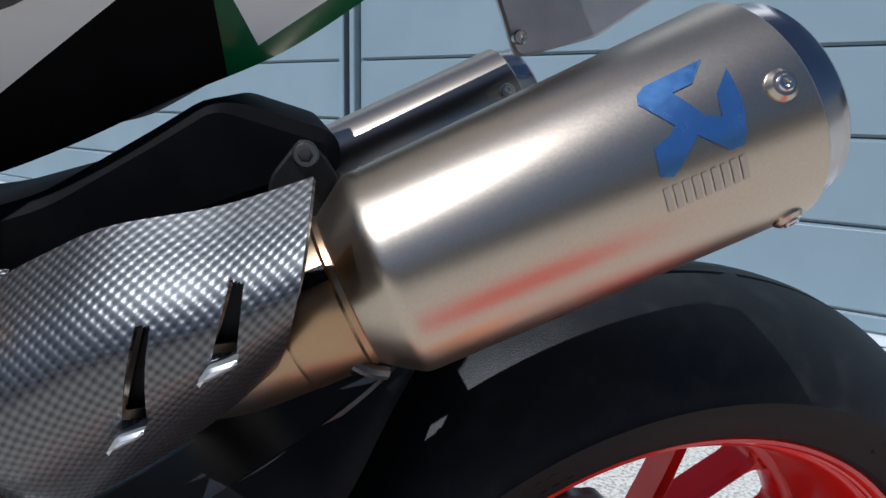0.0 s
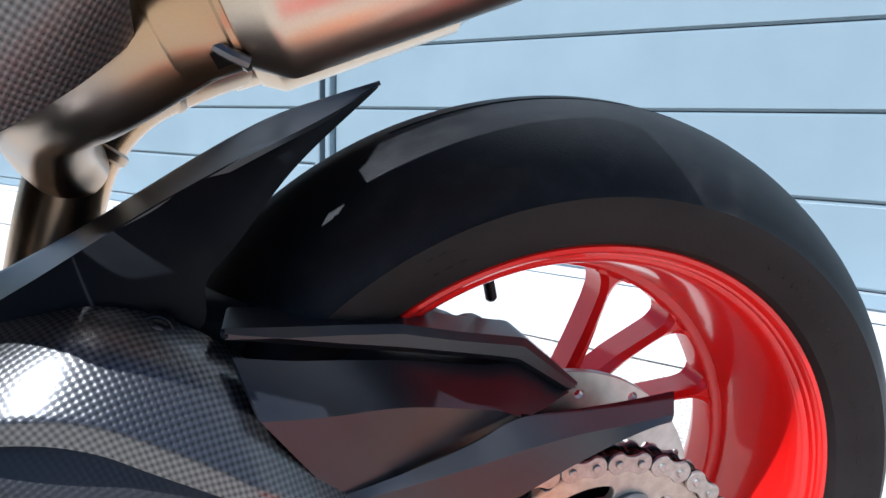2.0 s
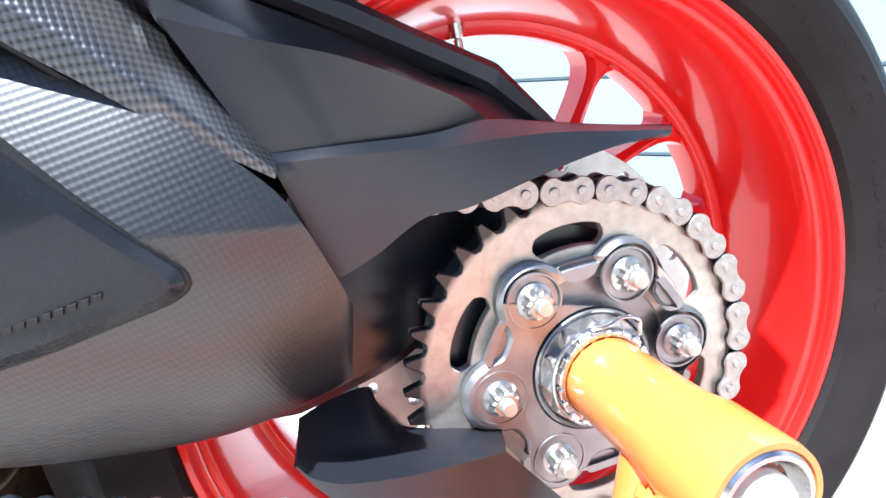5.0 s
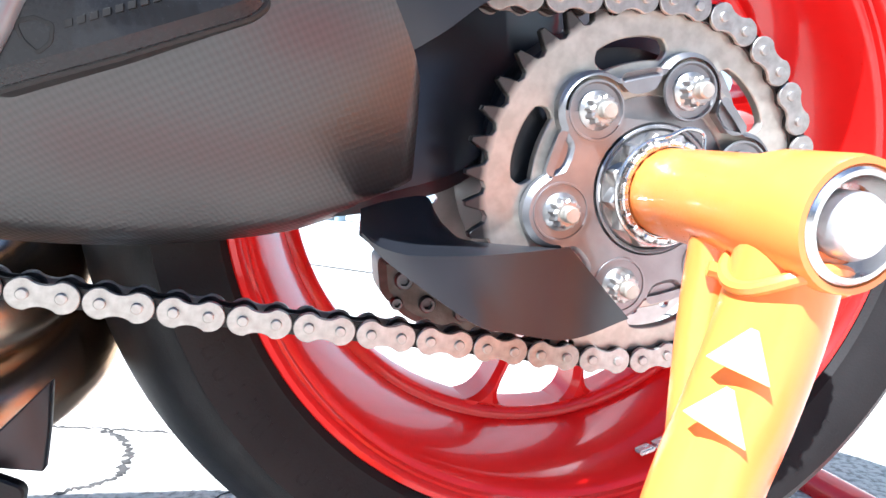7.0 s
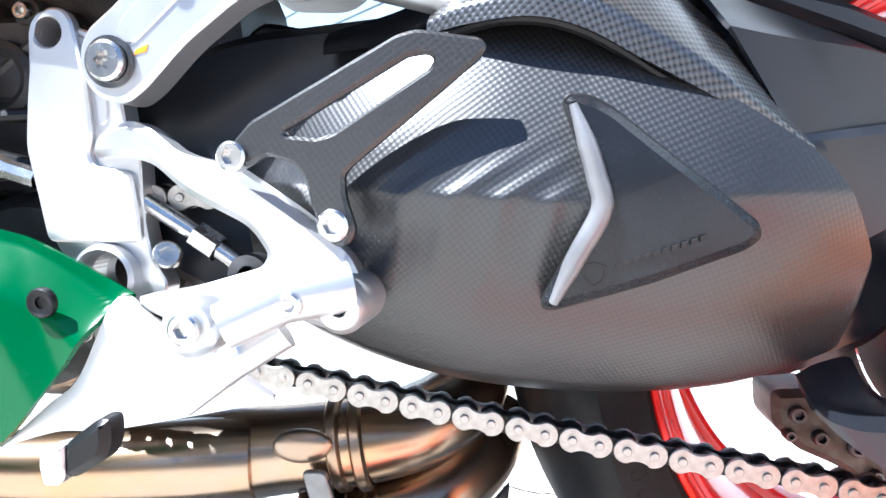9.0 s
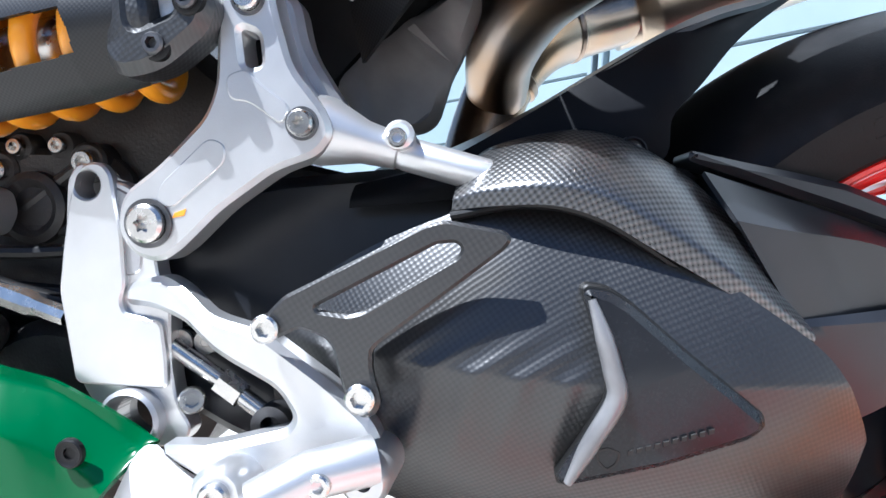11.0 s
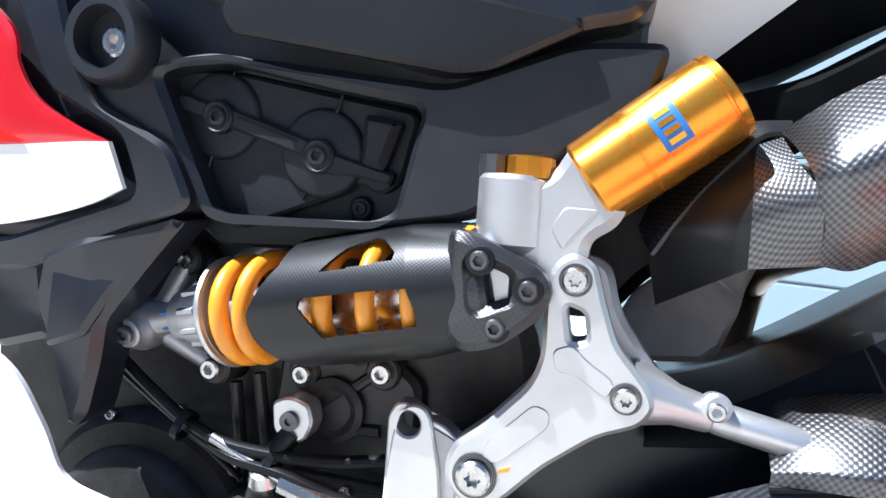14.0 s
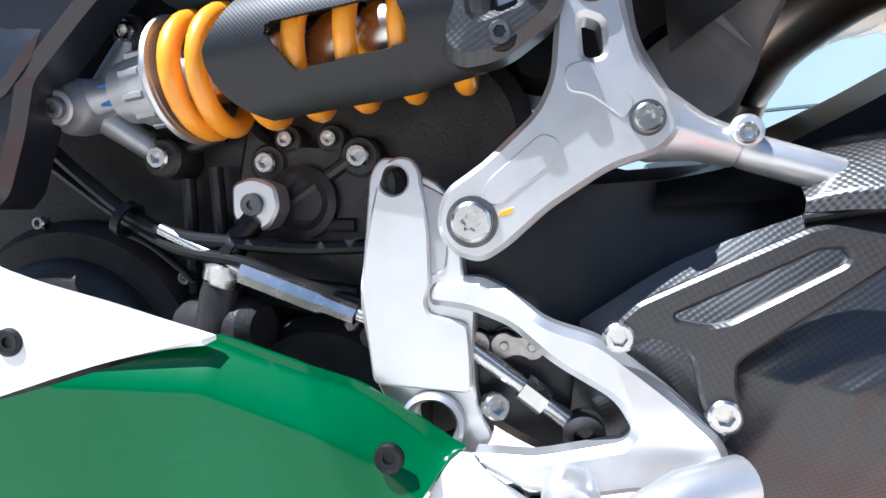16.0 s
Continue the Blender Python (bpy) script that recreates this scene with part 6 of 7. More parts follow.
def make_fairings():
    # lower fairing: white above, green band, white point
    top = [(-1.02, 0.60), (-0.947, 0.567), (-0.880, 0.540), (-0.848, 0.500), (-0.830, 0.466), (-0.800, 0.455), (-0.740, 0.446), (-0.679, 0.436)]
    low = [(-1.02, 0.33), (-0.96, 0.340), (-0.90, 0.352), (-0.865, 0.362), (-0.835, 0.372), (-0.800, 0.388), (-0.745, 0.412), (-0.684, 0.434)]
    belly = part("lower_fairing", shell(top, low, lambda u, v: -0.195 - 0.006 * v + 0.012 * u, 60, 16, 0.004), WHITE, bike, "white and green painted lower fairing")
    top = [(-1.02, 0.33), (-0.90, 0.352), (-0.815, 0.380), (-0.700, 0.4270), (-0.683, 0.4338), (-0.674, 0.4328), (-0.643, 0.4263), (-0.605, 0.4175), (-0.573, 0.4050), (-0.534, 0.3870)]
    low = [(-1.02, 0.24), (-0.92, 0.240), (-0.84, 0.25), (-0.76, 0.264), (-0.74, 0.268), (-0.725, 0.271), (-0.66, 0.282), (-0.618, 0.292), (-0.585, 0.315), (-0.540, 0.385)]
    def band(u, v, x, z):
        # a chamfer along the upper edge, and a shallow fold running down from it
        edge = 0.4300 - 0.325 * max(0.0, x + 0.682) - 0.9 * max(0.0, x + 0.600) ** 1.35
        strip = max(0.0, min(1.0, (z - (edge - 0.026 + 0.10 * (x + 0.69))) / 0.024))
        fold = max(0.0, min(1.0, (x + 0.622 - 0.55 * (0.41 - z)) / 0.022))
        return -0.2085 + 0.026 * u - 0.006 * v + 0.014 * strip ** 1.3 + 0.0050 * fold
    part("green_band", shell(top, low, band, 130, 64, 0.004, plan=True), GREEN, belly, "deep green lacquered panel with a chamfered edge")
    top = [(-0.6102, 0.2946), (-0.5800, 0.3225), (-0.5618, 0.3390), (-0.5381, 0.3859), (-0.5160, 0.3759), (-0.4854, 0.3614), (-0.4637, 0.3494), (-0.4469, 0.3403)]
    low = [(-0.6102, 0.2930), (-0.5980, 0.2985), (-0.5743, 0.3065), (-0.5560, 0.3085), (-0.5372, 0.3116), (-0.4990, 0.3215), (-0.4723, 0.3285), (-0.4469, 0.3355)]
    part("white_point", shell(top, low, lambda u, v: -0.174 - 0.002 * hump(v), 40, 12, 0.004), WHITE, belly)
    part("panel_gap", tube([(-0.98, -0.2085, 0.335), (-0.86, -0.2020, 0.325), (-0.78, -0.1975, 0.318)], 0.0016, 8), BLACK, belly)
    for x, y, z in ((-0.573, -0.1865, 0.383), (-0.804, -0.1925, 0.417)):
        part("fairing_screw", lathe([(-0.002, 0.0085), (0.0008, 0.0082), (0.0014, 0.0072), (0.0004, 0.0055), (0.0004, 0.0035), (-0.001, 0.0035), (-0.001, 0.0)], (x, y, z), (0, -1, 0), 24), BLACK, belly, "black quarter-turn fairing screw")
    # upper fairing: red over white
    top = [(-1.06, 0.84), (-0.98, 0.83), (-0.908, 0.782), (-0.896, 0.750), (-0.880, 0.728), (-0.850, 0.712), (-0.820, 0.701)]
    low = [(-1.06, 0.69), (-1.0, 0.690), (-0.96, 0.690), (-0.93, 0.691), (-0.89, 0.694), (-0.85, 0.698), (-0.818, 0.700)]
    up = part("upper_fairing", shell(top, low, lambda u, v: -0.170 - 0.003 * hump(v) * (1 - u), 40, 14, 0.004), RED_BODY, bike, "red and white painted upper fairing")
    part("bright_wedge", shell([(-1.06, 0.775), (-0.98, 0.735), (-0.93, 0.711), (-0.895, 0.697)], [(-1.06, 0.692), (-1.0, 0.692), (-0.94, 0.6925), (-0.890, 0.6955)], lambda u, v: -0.1738 + 0.0018 * u, 24, 8, 0.0015), RED, up, "bright orange-red wedge")
    top = low
    low = [(-1.06, 0.635), (-1.0, 0.635), (-0.96, 0.632), (-0.925, 0.632), (-0.88, 0.641), (-0.835, 0.655), (-0.808, 0.668)]
    part("white_panel", shell(top, low, lambda u, v: -0.170 + 0.004 * v, 40, 10, 0.004), WHITE, up)
    edge = [(-0.94, 0.84), (-0.905, 0.79), (-0.880, 0.735), (-0.815, 0.705), (-0.800, 0.665), (-0.92, 0.622), (-1.06, 0.625), (-1.06, 0.585), (-0.90, 0.60), (-0.80, 0.640), (-0.755, 0.660), (-0.775, 0.70), (-0.84, 0.73), (-0.86, 0.77), (-0.88, 0.84)]
    part("black_surround", slab(edge, -0.163, -0.12, 0.004, (), 0.012), BLACK_PAINT, up)
    part("fairing_backing", slab([(-1.06, 0.84), (-0.90, 0.84), (-0.862, 0.75), (-0.80, 0.70), (-0.79, 0.66), (-0.92, 0.60), (-1.06, 0.60)], -0.148, -0.125, 0.003, (), 0.01), BLACK_PAINT, up)
    # angular black duct below
    duct = part("side_duct", slab([(-0.877, 0.616), (-0.8442, 0.6305), (-0.7640, 0.6505), (-0.7960, 0.6090), (-0.8230, 0.5718), (-0.8270, 0.5400), (-0.8360, 0.5000), (-0.8460, 0.4880), (-0.8521, 0.4964), (-0.8717, 0.5528), (-0.884, 0.580)], -0.168, -0.135, 0.006, (), 0.006, depth=lambda x, z: 0.12 * max(0, x + 0.84)), BLACK_PAINT, bike, "angular black plastic air duct")
    part("duct_panel", slab([(-0.868, 0.606), (-0.8400, 0.6235), (-0.778, 0.6430), (-0.814, 0.595), (-0.8340, 0.560), (-0.866, 0.548)], -0.1735, -0.160, 0.004, (), 0.005, depth=lambda x, z: 0.12 * max(0, x + 0.84) + 0.25 * max(0.0, z - 0.58)), BLACK_PAINT, duct)
    part("duct_back", slab([(-1.02, 0.60), (-0.89, 0.625), (-0.880, 0.55), (-0.93, 0.535), (-1.02, 0.57)], -0.155, -0.12, 0.006, (), 0.006), BLACK_PAINT, duct)


make_fairings()


# ---- rear shock, rocker and footrest ----
def make_shock():
    e, t = Vector((-0.8239, -0.119, 0.5643)), Vector((-0.500, -0.150, 0.638))
    d = (t - e).normalized()
    body = part("rear_shock", lathe([(0.010, 0.0), (0.010, 0.0150), (0.022, 0.0125), (0.036, 0.0115), (0.037, 0.0165), (0.040, 0.0200), (0.052, 0.0212), (0.0535, 0.0235), (0.071, 0.0245), (0.073, 0.0225), (0.082, 0.0225), (0.083, 0.036), (0.0845, 0.038), (0.089, 0.037), (0.090, 0.018), (0.20, 0.018), (0.29, 0.020), (0.29, 0.0)], e, d, 48), ALU_DARK, bike, "gold and silver rear shock with yellow spring")
    part("shaft", lathe([(0.11, 0.0185), (0.17, 0.0188), (0.18, 0.0215), (0.28, 0.0215)], e, d, 32), STEEL, body, "polished damper tube")
    part("blue_collar", lathe([(0.0255, 0.0100), (0.0255, 0.0128), (0.0355, 0.0128), (0.0355, 0.0100)], e, d, 6), BLUE, body, "blue anodised nut", 20)
    part("eyelet", lathe([(-0.016, 0.0), (-0.016, 0.0140), (-0.008, 0.0185), (0.004, 0.0195), (0.012, 0.0185), (0.018, 0.0152), (0.022, 0.0118), (0.0250, 0.0114), (0.0262, 0.0100), (0.0262, 0.0)], (-0.8232, -0.117, 0.5622), (0.03, -1, -0.16), 40), ALU_DARK, body)
    part("eyelet_bolt", bolt((-0.8217, -0.1435, 0.5582), 0.0072, 0.004, (0.03, -1, -0.16)), STEEL_DARK, body)
    part("spring_seat", lathe([(0.0845, 0.030), (0.0845, 0.0405), (0.0862, 0.0412), (0.0885, 0.0405), (0.0885, 0.030)], e, d, 56), ALU, body, "pale spring seat ring")
    for k in range(10):
        a = 2 * math.pi * k / 10
        q = Vector((0, 0, 1)).rotation_difference(d)
        at = e + d * 0.062 + q @ Vector((0.0232 * math.cos(a), 0.0232 * math.sin(a), 0))
        part("preload_lug", lathe([(-0.007, 0.0), (-0.007, 0.0030), (0.007, 0.0030), (0.007, 0.0)], at, d, 6), ALU_DARK, body, smooth=20)
    # coil spring
    up = Vector((0, 0, 1))
    side = d.cross(up).normalized()
    nrm = side.cross(d).normalized()
    pts = []
    turns = 6.6
    for k in range(int(turns * 16) + 1):
        n = k / 16
        a = 2 * math.pi * (n - 0.36)
        along = 0.0965 + 0.012 * min(1, n) + 0.0315 * max(0, n - 1)
        pts.append(e + d * along + (side * math.cos(a) + nrm * math.sin(a)) * 0.0345)
    part("coil_spring", tube(pts, 0.0067, 12, len(pts) * 2), YELLOW, body, "bright yellow coil spring")
    # carbon cover with cut-outs, a half tube on the outer side
    bm = bmesh.new()
    uvl = bm.loops.layers.uv.new("UVMap")
    nu, nv, r = 220, 150, 0.0455
    lo, span = -61, 173

    def place(i, j):
        ang = lo + span * j / (nv - 1)
        first = 0.1277 + (0.0240 * min(1, ang / 40) ** 1.2 + 0.018 * max(0, (ang - 40) / 72) if ang > 0 else 0.022 * (-ang / 55) ** 2.2)
        return first + (0.278 - first) * i / (nu - 1), ang
    grid = []
    for i in range(nu):
        row = []
        for j in range(nv):
            s, ang = place(i, j)
            rr = r * (1 - 0.10 * max(0, (s - 0.245) / 0.033)) + 0.0006
            row.append(bm.verts.new(e + d * s + (Vector((0, -1, 0)) * math.cos(radians(ang)) + nrm * math.sin(radians(ang))) * rr))
        grid.append(row)

    low_win = [(0.1675, 2), (0.1690, 9), (0.1788, 10), (0.2442, 9), (0.2480, -7), (0.2475, -23), (0.2130, -24), (0.1820, -26), (0.1756, -13)]
    high_win = [(0.1833, 29.1), (0.1928, 40.0), (0.2028, 50.5), (0.2225, 58.3), (0.2288, 54.0), (0.2375, 38.5), (0.2362, 32.5), (0.2107, 30.5)]

    def cut(s, ang):
        for win in (low_win, high_win):
            inside = False
            for (x0, y0), (x1, y1) in zip(win, win[1:] + win[:1]):
                if (y0 > ang) != (y1 > ang) and s < x0 + (x1 - x0) * (ang - y0) / (y1 - y0):
                    inside = not inside
            if inside:
                return True
        return False
    for i in range(nu - 1):
        for j in range(nv - 1):
            if cut(*place(i + 0.5, j + 0.5)):
                continue
            f = bm.faces.new((grid[i][j], grid[i][j + 1], grid[i + 1][j + 1], grid[i + 1][j]))
            for lp, (ii, jj) in zip(f.loops, ((i, j), (i, j + 1), (i + 1, j + 1), (i + 1, j))):
                lp[uvl].uv = (place(ii, jj)[0], r * radians(span) * jj / (nv - 1))
    bmesh.ops.delete(bm, geom=[v for v in bm.verts if not v.link_faces], context="VERTS")
    bmesh.ops.recalc_face_normals(bm, faces=bm.faces)
    bmesh.ops.solidify(bm, geom=list(bm.faces), thickness=0.0022)
    part("shock_cover", bm, CARBON_FINE, body, "dull carbon shock cover with cut-outs")
    # rounded shoulder closing the cover's end
    shoulder = []
    for s, k in ((0.2775, 0.905), (0.283, 0.895), (0.288, 0.865), (0.292, 0.81), (0.2945, 0.74), (0.2955, 0.66)):
        shoulder.append([e + d * s + (Vector((0, -1, 0)) * math.cos(radians(q)) + nrm * math.sin(radians(q))) * (r * k) for q in range(-61, 113, 4)])
    bm = loft(shoulder, 46, 18)
    part("cover_shoulder", bm, CARBON_SATIN, body)
    # mounting ear of the cover
    ear = [(-0.566, 0.664), (-0.546, 0.660), (-0.508, 0.644), (-0.501, 0.632), (-0.506, 0.617), (-0.530, 0.596), (-0.552, 0.590), (-0.566, 0.600)]
    hole = rounded([(-0.549, 0.646), (-0.527, 0.639), (-0.525, 0.627), (-0.545, 0.618)], 0.003)
    part("cover_ear", uv_box(slab(ear, -0.188, -0.164, 0.006, [hole], 0.014, depth=lambda x, z: 0.35 * max(0.0, -0.553 - x))), CARBON_SATIN, body)
    part("clamp_block", slab([(-0.570, 0.652), (-0.525, 0.645), (-0.525, 0.615), (-0.566, 0.606)], -0.176, -0.150, 0.003, (), 0.004), ALU, body)
    for x, y, z in ((-0.5436, -0.191, 0.6464), (-0.5144, -0.191, 0.6322), (-0.5322, -0.189, 0.6082)):
        part("ear_bolt", bolt((x, y + 0.003, z), 0.0060, 0.0050), STEEL_DARK, body)
        part("ear_washer", lathe([(-0.003, 0.0088), (0.0010, 0.0086), (0.0014, 0.0078), (0.0014, 0.0058), (-0.003, 0.0058)], (x, y + 0.003, z), (0, -1, 0), 24), BLACK, body)
    # head casting, adjuster and piggyback reservoir
    head = part("shock_head", lathe([(0.0, 0.0), (0.0, 0.020), (0.006, 0.0245), (0.045, 0.0245), (0.048, 0.022), (0.048, 0.0)], (-0.531, -0.150, 0.650), (0, 0, 1), 40), ALU, body, "silver shock head casting")
    part("head_arm", slab([(-0.545, 0.640), (-0.555, 0.690), (-0.510, 0.697), (-0.500, 0.716), (-0.488, 0.722), (-0.462, 0.688), (-0.468, 0.672), (-0.484, 0.662), (-0.484, 0.645), (-0.492, 0.628), (-0.505, 0.625)], -0.168, -0.135, 0.006, (), 0.010), ALU, body)
    part("casting_pocket", slab([(-0.508, 0.668), (-0.500, 0.682), (-0.478, 0.682), (-0.500, 0.655)], -0.1688, -0.160, 0.0015, (), 0.004), ALU, body)
    part("adjuster", lathe([(0, 0.0150), (0.012, 0.0150), (0.013, 0.0135), (0.013, 0)], (-0.523, -0.155, 0.697), (0, 0, 1), 12), GOLD, body, "gold adjuster knob", 25)
    part("adjuster_black", lathe([(0, 0.010), (0.014, 0.010), (0.014, 0)], (-0.547, -0.150, 0.696), (0, 0, 1), 10), STEEL_DARK, body)
    a, b = Vector((-0.487, -0.150, 0.6955)), Vector((-0.4175, -0.150, 0.7505))
    rd = (b - a).normalized()
    L = (b - a).length * 1.06
    part("reservoir", lathe([(0.0, 0.0), (0.0, 0.0255), (0.002, 0.0275), (0.032, 0.0275), (0.0325, 0.0270), (0.0335, 0.0270), (0.034, 0.0275), (L - 0.008, 0.0275), (L - 0.0075, 0.0268), (L - 0.006, 0.0268), (L - 0.0055, 0.0275), (L - 0.001, 0.0270), (L, 0.0255), (L, 0.0)], a, rd, 56), GOLD, body, "gold anodised reservoir with blue label")
    # blue label wrapped on the reservoir, with pale letters turned along it
    rn = Vector((0, -1, 0)).cross(rd).normalized()

    def on_res(s, w, lift):
        t = w / 0.0275
        return a + rd * s + (Vector((0, -math.cos(t), 0)) - rn * math.sin(t)) * (0.0275 + lift)
    bm = bmesh.new()
    g = [[bm.verts.new(on_res(0.0455 + 0.0165 * i, -0.020 + 0.031 * j / 10, 0.0003)) for j in range(11)] for i in range(2)]
    for j in range(10):
        bm.faces.new((g[0][j], g[0][j + 1], g[1][j + 1], g[1][j]))
    bmesh.ops.recalc_face_normals(bm, faces=bm.faces)
    part("label", bm, BLUE, body, "blue maker's label")
    bm = bmesh.new()
    for k in range(5):
        w0 = -0.0175 + 0.0056 * k
        q = [bm.verts.new(on_res(s, w, 0.0006)) for s, w in ((0.0490, w0), (0.0490, w0 + 0.0032), (0.0585, w0 + 0.0032), (0.0585, w0))]
        bm.faces.new(q)
    bmesh.ops.recalc_face_normals(bm, faces=bm.faces)
    part("label_bar", bm, GOLD, body)
    return body


make_shock()


def make_linkage():
    out = [(-0.560, 0.520), (-0.556, 0.530), (-0.538, 0.545), (-0.512, 0.574), (-0.506, 0.592), (-0.507, 0.630), (-0.503, 0.648), (-0.492, 0.656), (-0.478, 0.650), (-0.473, 0.632), (-0.463, 0.604), (-0.443, 0.582), (-0.438, 0.570), (-0.446, 0.558), (-0.470, 0.548), (-0.500, 0.524), (-0.522, 0.500), (-0.534, 0.491), (-0.550, 0.494), (-0.560, 0.506)]
    hole = rounded([(-0.494, 0.624), (-0.483, 0.621), (-0.480, 0.604), (-0.490, 0.602)], 0.004)
    rk = part("rocker", slab(out, -0.172, -0.150, 0.003, [hole], 0.008), ALU, bike, "silver cast suspension rocker")
    part("rocker_pocket", slab([(-0.535, 0.535), (-0.508, 0.563), (-0.498, 0.560), (-0.498, 0.550), (-0.528, 0.522), (-0.537, 0.525)], -0.1728, -0.168, 0.0006, (), 0.006), ALU, rk)
    part("flip_chip", slab([(-0.500, 0.597), (-0.488, 0.602), (-0.480, 0.594), (-0.462, 0.583), (-0.466, 0.572), (-0.486, 0.584), (-0.497, 0.584)], -0.1732, -0.168, 0.0008, (), 0.005), ALU, rk)
    for x, y, z, r in ((-0.4895, -0.172, 0.6395, 0.0076), (-0.4555, -0.172, 0.5742, 0.0072), (-0.5405, -0.173, 0.5130, 0.0108)):
        part("pivot_washer", lathe([(-0.006, r * 1.30), (0.001, r * 1.28), (0.001, r * 1.05), (-0.006, r)], (x, y, z), (0, -1, 0), 36), STEEL_DARK, rk)
        part("pivot_bolt", bolt((x, y, z), r, 0.006, socket=0.42, star=True), STEEL, rk, "steel pivot bolt", )
    part("paint_mark", slab([(-0.527, 0.517), (-0.520, 0.519), (-0.519, 0.523), (-0.526, 0.520)], -0.1724, -0.170, 0.0003, (), 0), YELLOW, rk)
    rod = part("tie_rod", lathe([(0.0, 0.020), (0.008, 0.020), (0.03, 0.0125), (0.050, 0.0105), (0.051, 0.0095), (0.053, 0.0095), (0.054, 0.0100), (0.12, 0.0100)], (-0.455, -0.150, 0.5745), (0.98, 0.05, -0.19), 28), ALU, bike, "silver adjustable tie rod")
    part("rod_clamp", lathe([(-0.010, 0.0075), (-0.006, 0.0085), (0.008, 0.0085), (0.010, 0.006), (0.010, 0)], (-0.404, -0.152, 0.572), (0, -1, 0.2), 20), ALU, rod)
    part("clamp_bolt", bolt((-0.4045, -0.160, 0.5715), 0.0055, 0.004), STEEL, rod)
    part("rocker_yoke", slab([(-0.495, 0.655), (-0.470, 0.650), (-0.462, 0.62), (-0.440, 0.590), (-0.425, 0.575), (-0.440, 0.556), (-0.462, 0.560)], -0.150, -0.132, 0.004, (), 0.01), ALU_DARK, rod)
    # dark cavity plates behind the linkage
    part("back_plate", slab([(-0.56, 0.50), (-0.50, 0.56), (-0.43, 0.55), (-0.36, 0.56), (-0.34, 0.53), (-0.42, 0.48), (-0.50, 0.46)], -0.075, -0.06, 0.004, (), 0.01), BLACK, bike)


make_linkage()


def make_footrest():
    out = [(-0.606, 0.534), (-0.600, 0.544), (-0.590, 0.544), (-0.582, 0.536), (-0.568, 0.534), (-0.553, 0.522), (-0.546, 0.480), (-0.538, 0.470), (-0.536, 0.430), (-0.531, 0.405), (-0.520, 0.390), (-0.528, 0.379), (-0.552, 0.376), (-0.574, 0.388), (-0.592, 0.410), (-0.606, 0.455)]
    br = part("footrest_bracket", slab(out, -0.152, -0.138, 0.0012, [ring_points(-0.5905, 0.5315, 0.0085, 24), ring_points(-0.556, 0.394, 0.0135, 28)], 0.008), ALU, bike, "silver cast footrest bracket")
    plate = [(-0.6010, 0.5214), (-0.5974, 0.5385), (-0.5903, 0.5450), (-0.5812, 0.5450), (-0.5756, 0.5390), (-0.5727, 0.5263), (-0.5674, 0.5036), (-0.5640, 0.4738), (-0.5665, 0.4641), (-0.5635, 0.4574), (-0.5404, 0.4549), (-0.5365, 0.4328), (-0.5349, 0.4145), (-0.5930, 0.4120), (-0.6055, 0.4668), (-0.6040, 0.4929)]
    part("front_plate", slab(plate, -0.1565, -0.150, 0.0014, [ring_points(-0.5905, 0.5315, 0.0085, 24)], 0.005), ALU, br)
    part("raised_web", slab([(-0.580, 0.534), (-0.556, 0.524), (-0.556, 0.482), (-0.568, 0.478)], -0.1530, -0.150, 0.001, (), 0.006), ALU_DARK, br)
    part("pivot_tube", lathe([(-0.02, 0.020), (0.010, 0.019), (0.012, 0.0165), (0.006, 0.0135), (-0.02, 0.0135)], (-0.556, -0.150, 0.394), (0, -1, 0), 36), ALU_DARK, br)
    # hanger: upper and lower legs meeting at the footrest
    pts = [(-0.566, 0.474), (-0.536, 0.484), (-0.520, 0.480), (-0.496, 0.466), (-0.468, 0.461), (-0.430, 0.438), (-0.404, 0.418), (-0.396, 0.400), (-0.400, 0.384), (-0.414, 0.378), (-0.438, 0.386), (-0.470, 0.376), (-0.500, 0.376), (-0.528, 0.380), (-0.530, 0.386), (-0.490, 0.396), (-0.452, 0.409), (-0.448, 0.416), (-0.458, 0.430), (-0.490, 0.444), (-0.515, 0.460), (-0.540, 0.464), (-0.566, 0.462)]
    hang = part("hanger", slab(pts, -0.184, -0.168, 0.004, (), 0.008, depth=lambda x, z: max(0.0, -(x + 0.50)) * 0.45), ALU, bike, "bare silver footrest hanger")
    for x, z, r in ((-0.461, 0.4655, 0.0075), (-0.409, 0.4345, 0.0080)):
        part("hanger_bolt", bolt((x, -0.1935, z), r, 0.005), STEEL, hang)
    part("rear_boss", lathe([(-0.02, 0.014), (0.016, 0.013), (0.020, 0.010), (0.020, 0.004), (0.014, 0.004), (0.014, 0)], (-0.402, -0.188, 0.396), (0, -1, 0), 28), ALU, hang)
    part("peg_knuckle", lathe([(-0.020, 0.0), (-0.020, 0.015), (0.018, 0.015), (0.022, 0.012), (0.022, 0)], (-0.476, -0.190, 0.380), (0, -1, 0.1), 28), ALU, hang)
    part("knuckle_bolt", bolt((-0.476, -0.212, 0.382), 0.008, 0.004), STEEL, hang)
    part("foot_peg", tube([(-0.3986, -0.200, 0.4060), (-0.4270, -0.215, 0.4008), (-0.4510, -0.226, 0.3880)], [0.0125, 0.0120, 0.0110], 20, curve=False), ALU, hang, "bare aluminium folding foot peg")
    part("peg_stop", tube([(-0.430, -0.205, 0.384), (-0.452, -0.212, 0.368), (-0.476, -0.215, 0.345)], [0.010, 0.009, 0.006], 16, curve=False), ALU, hang)
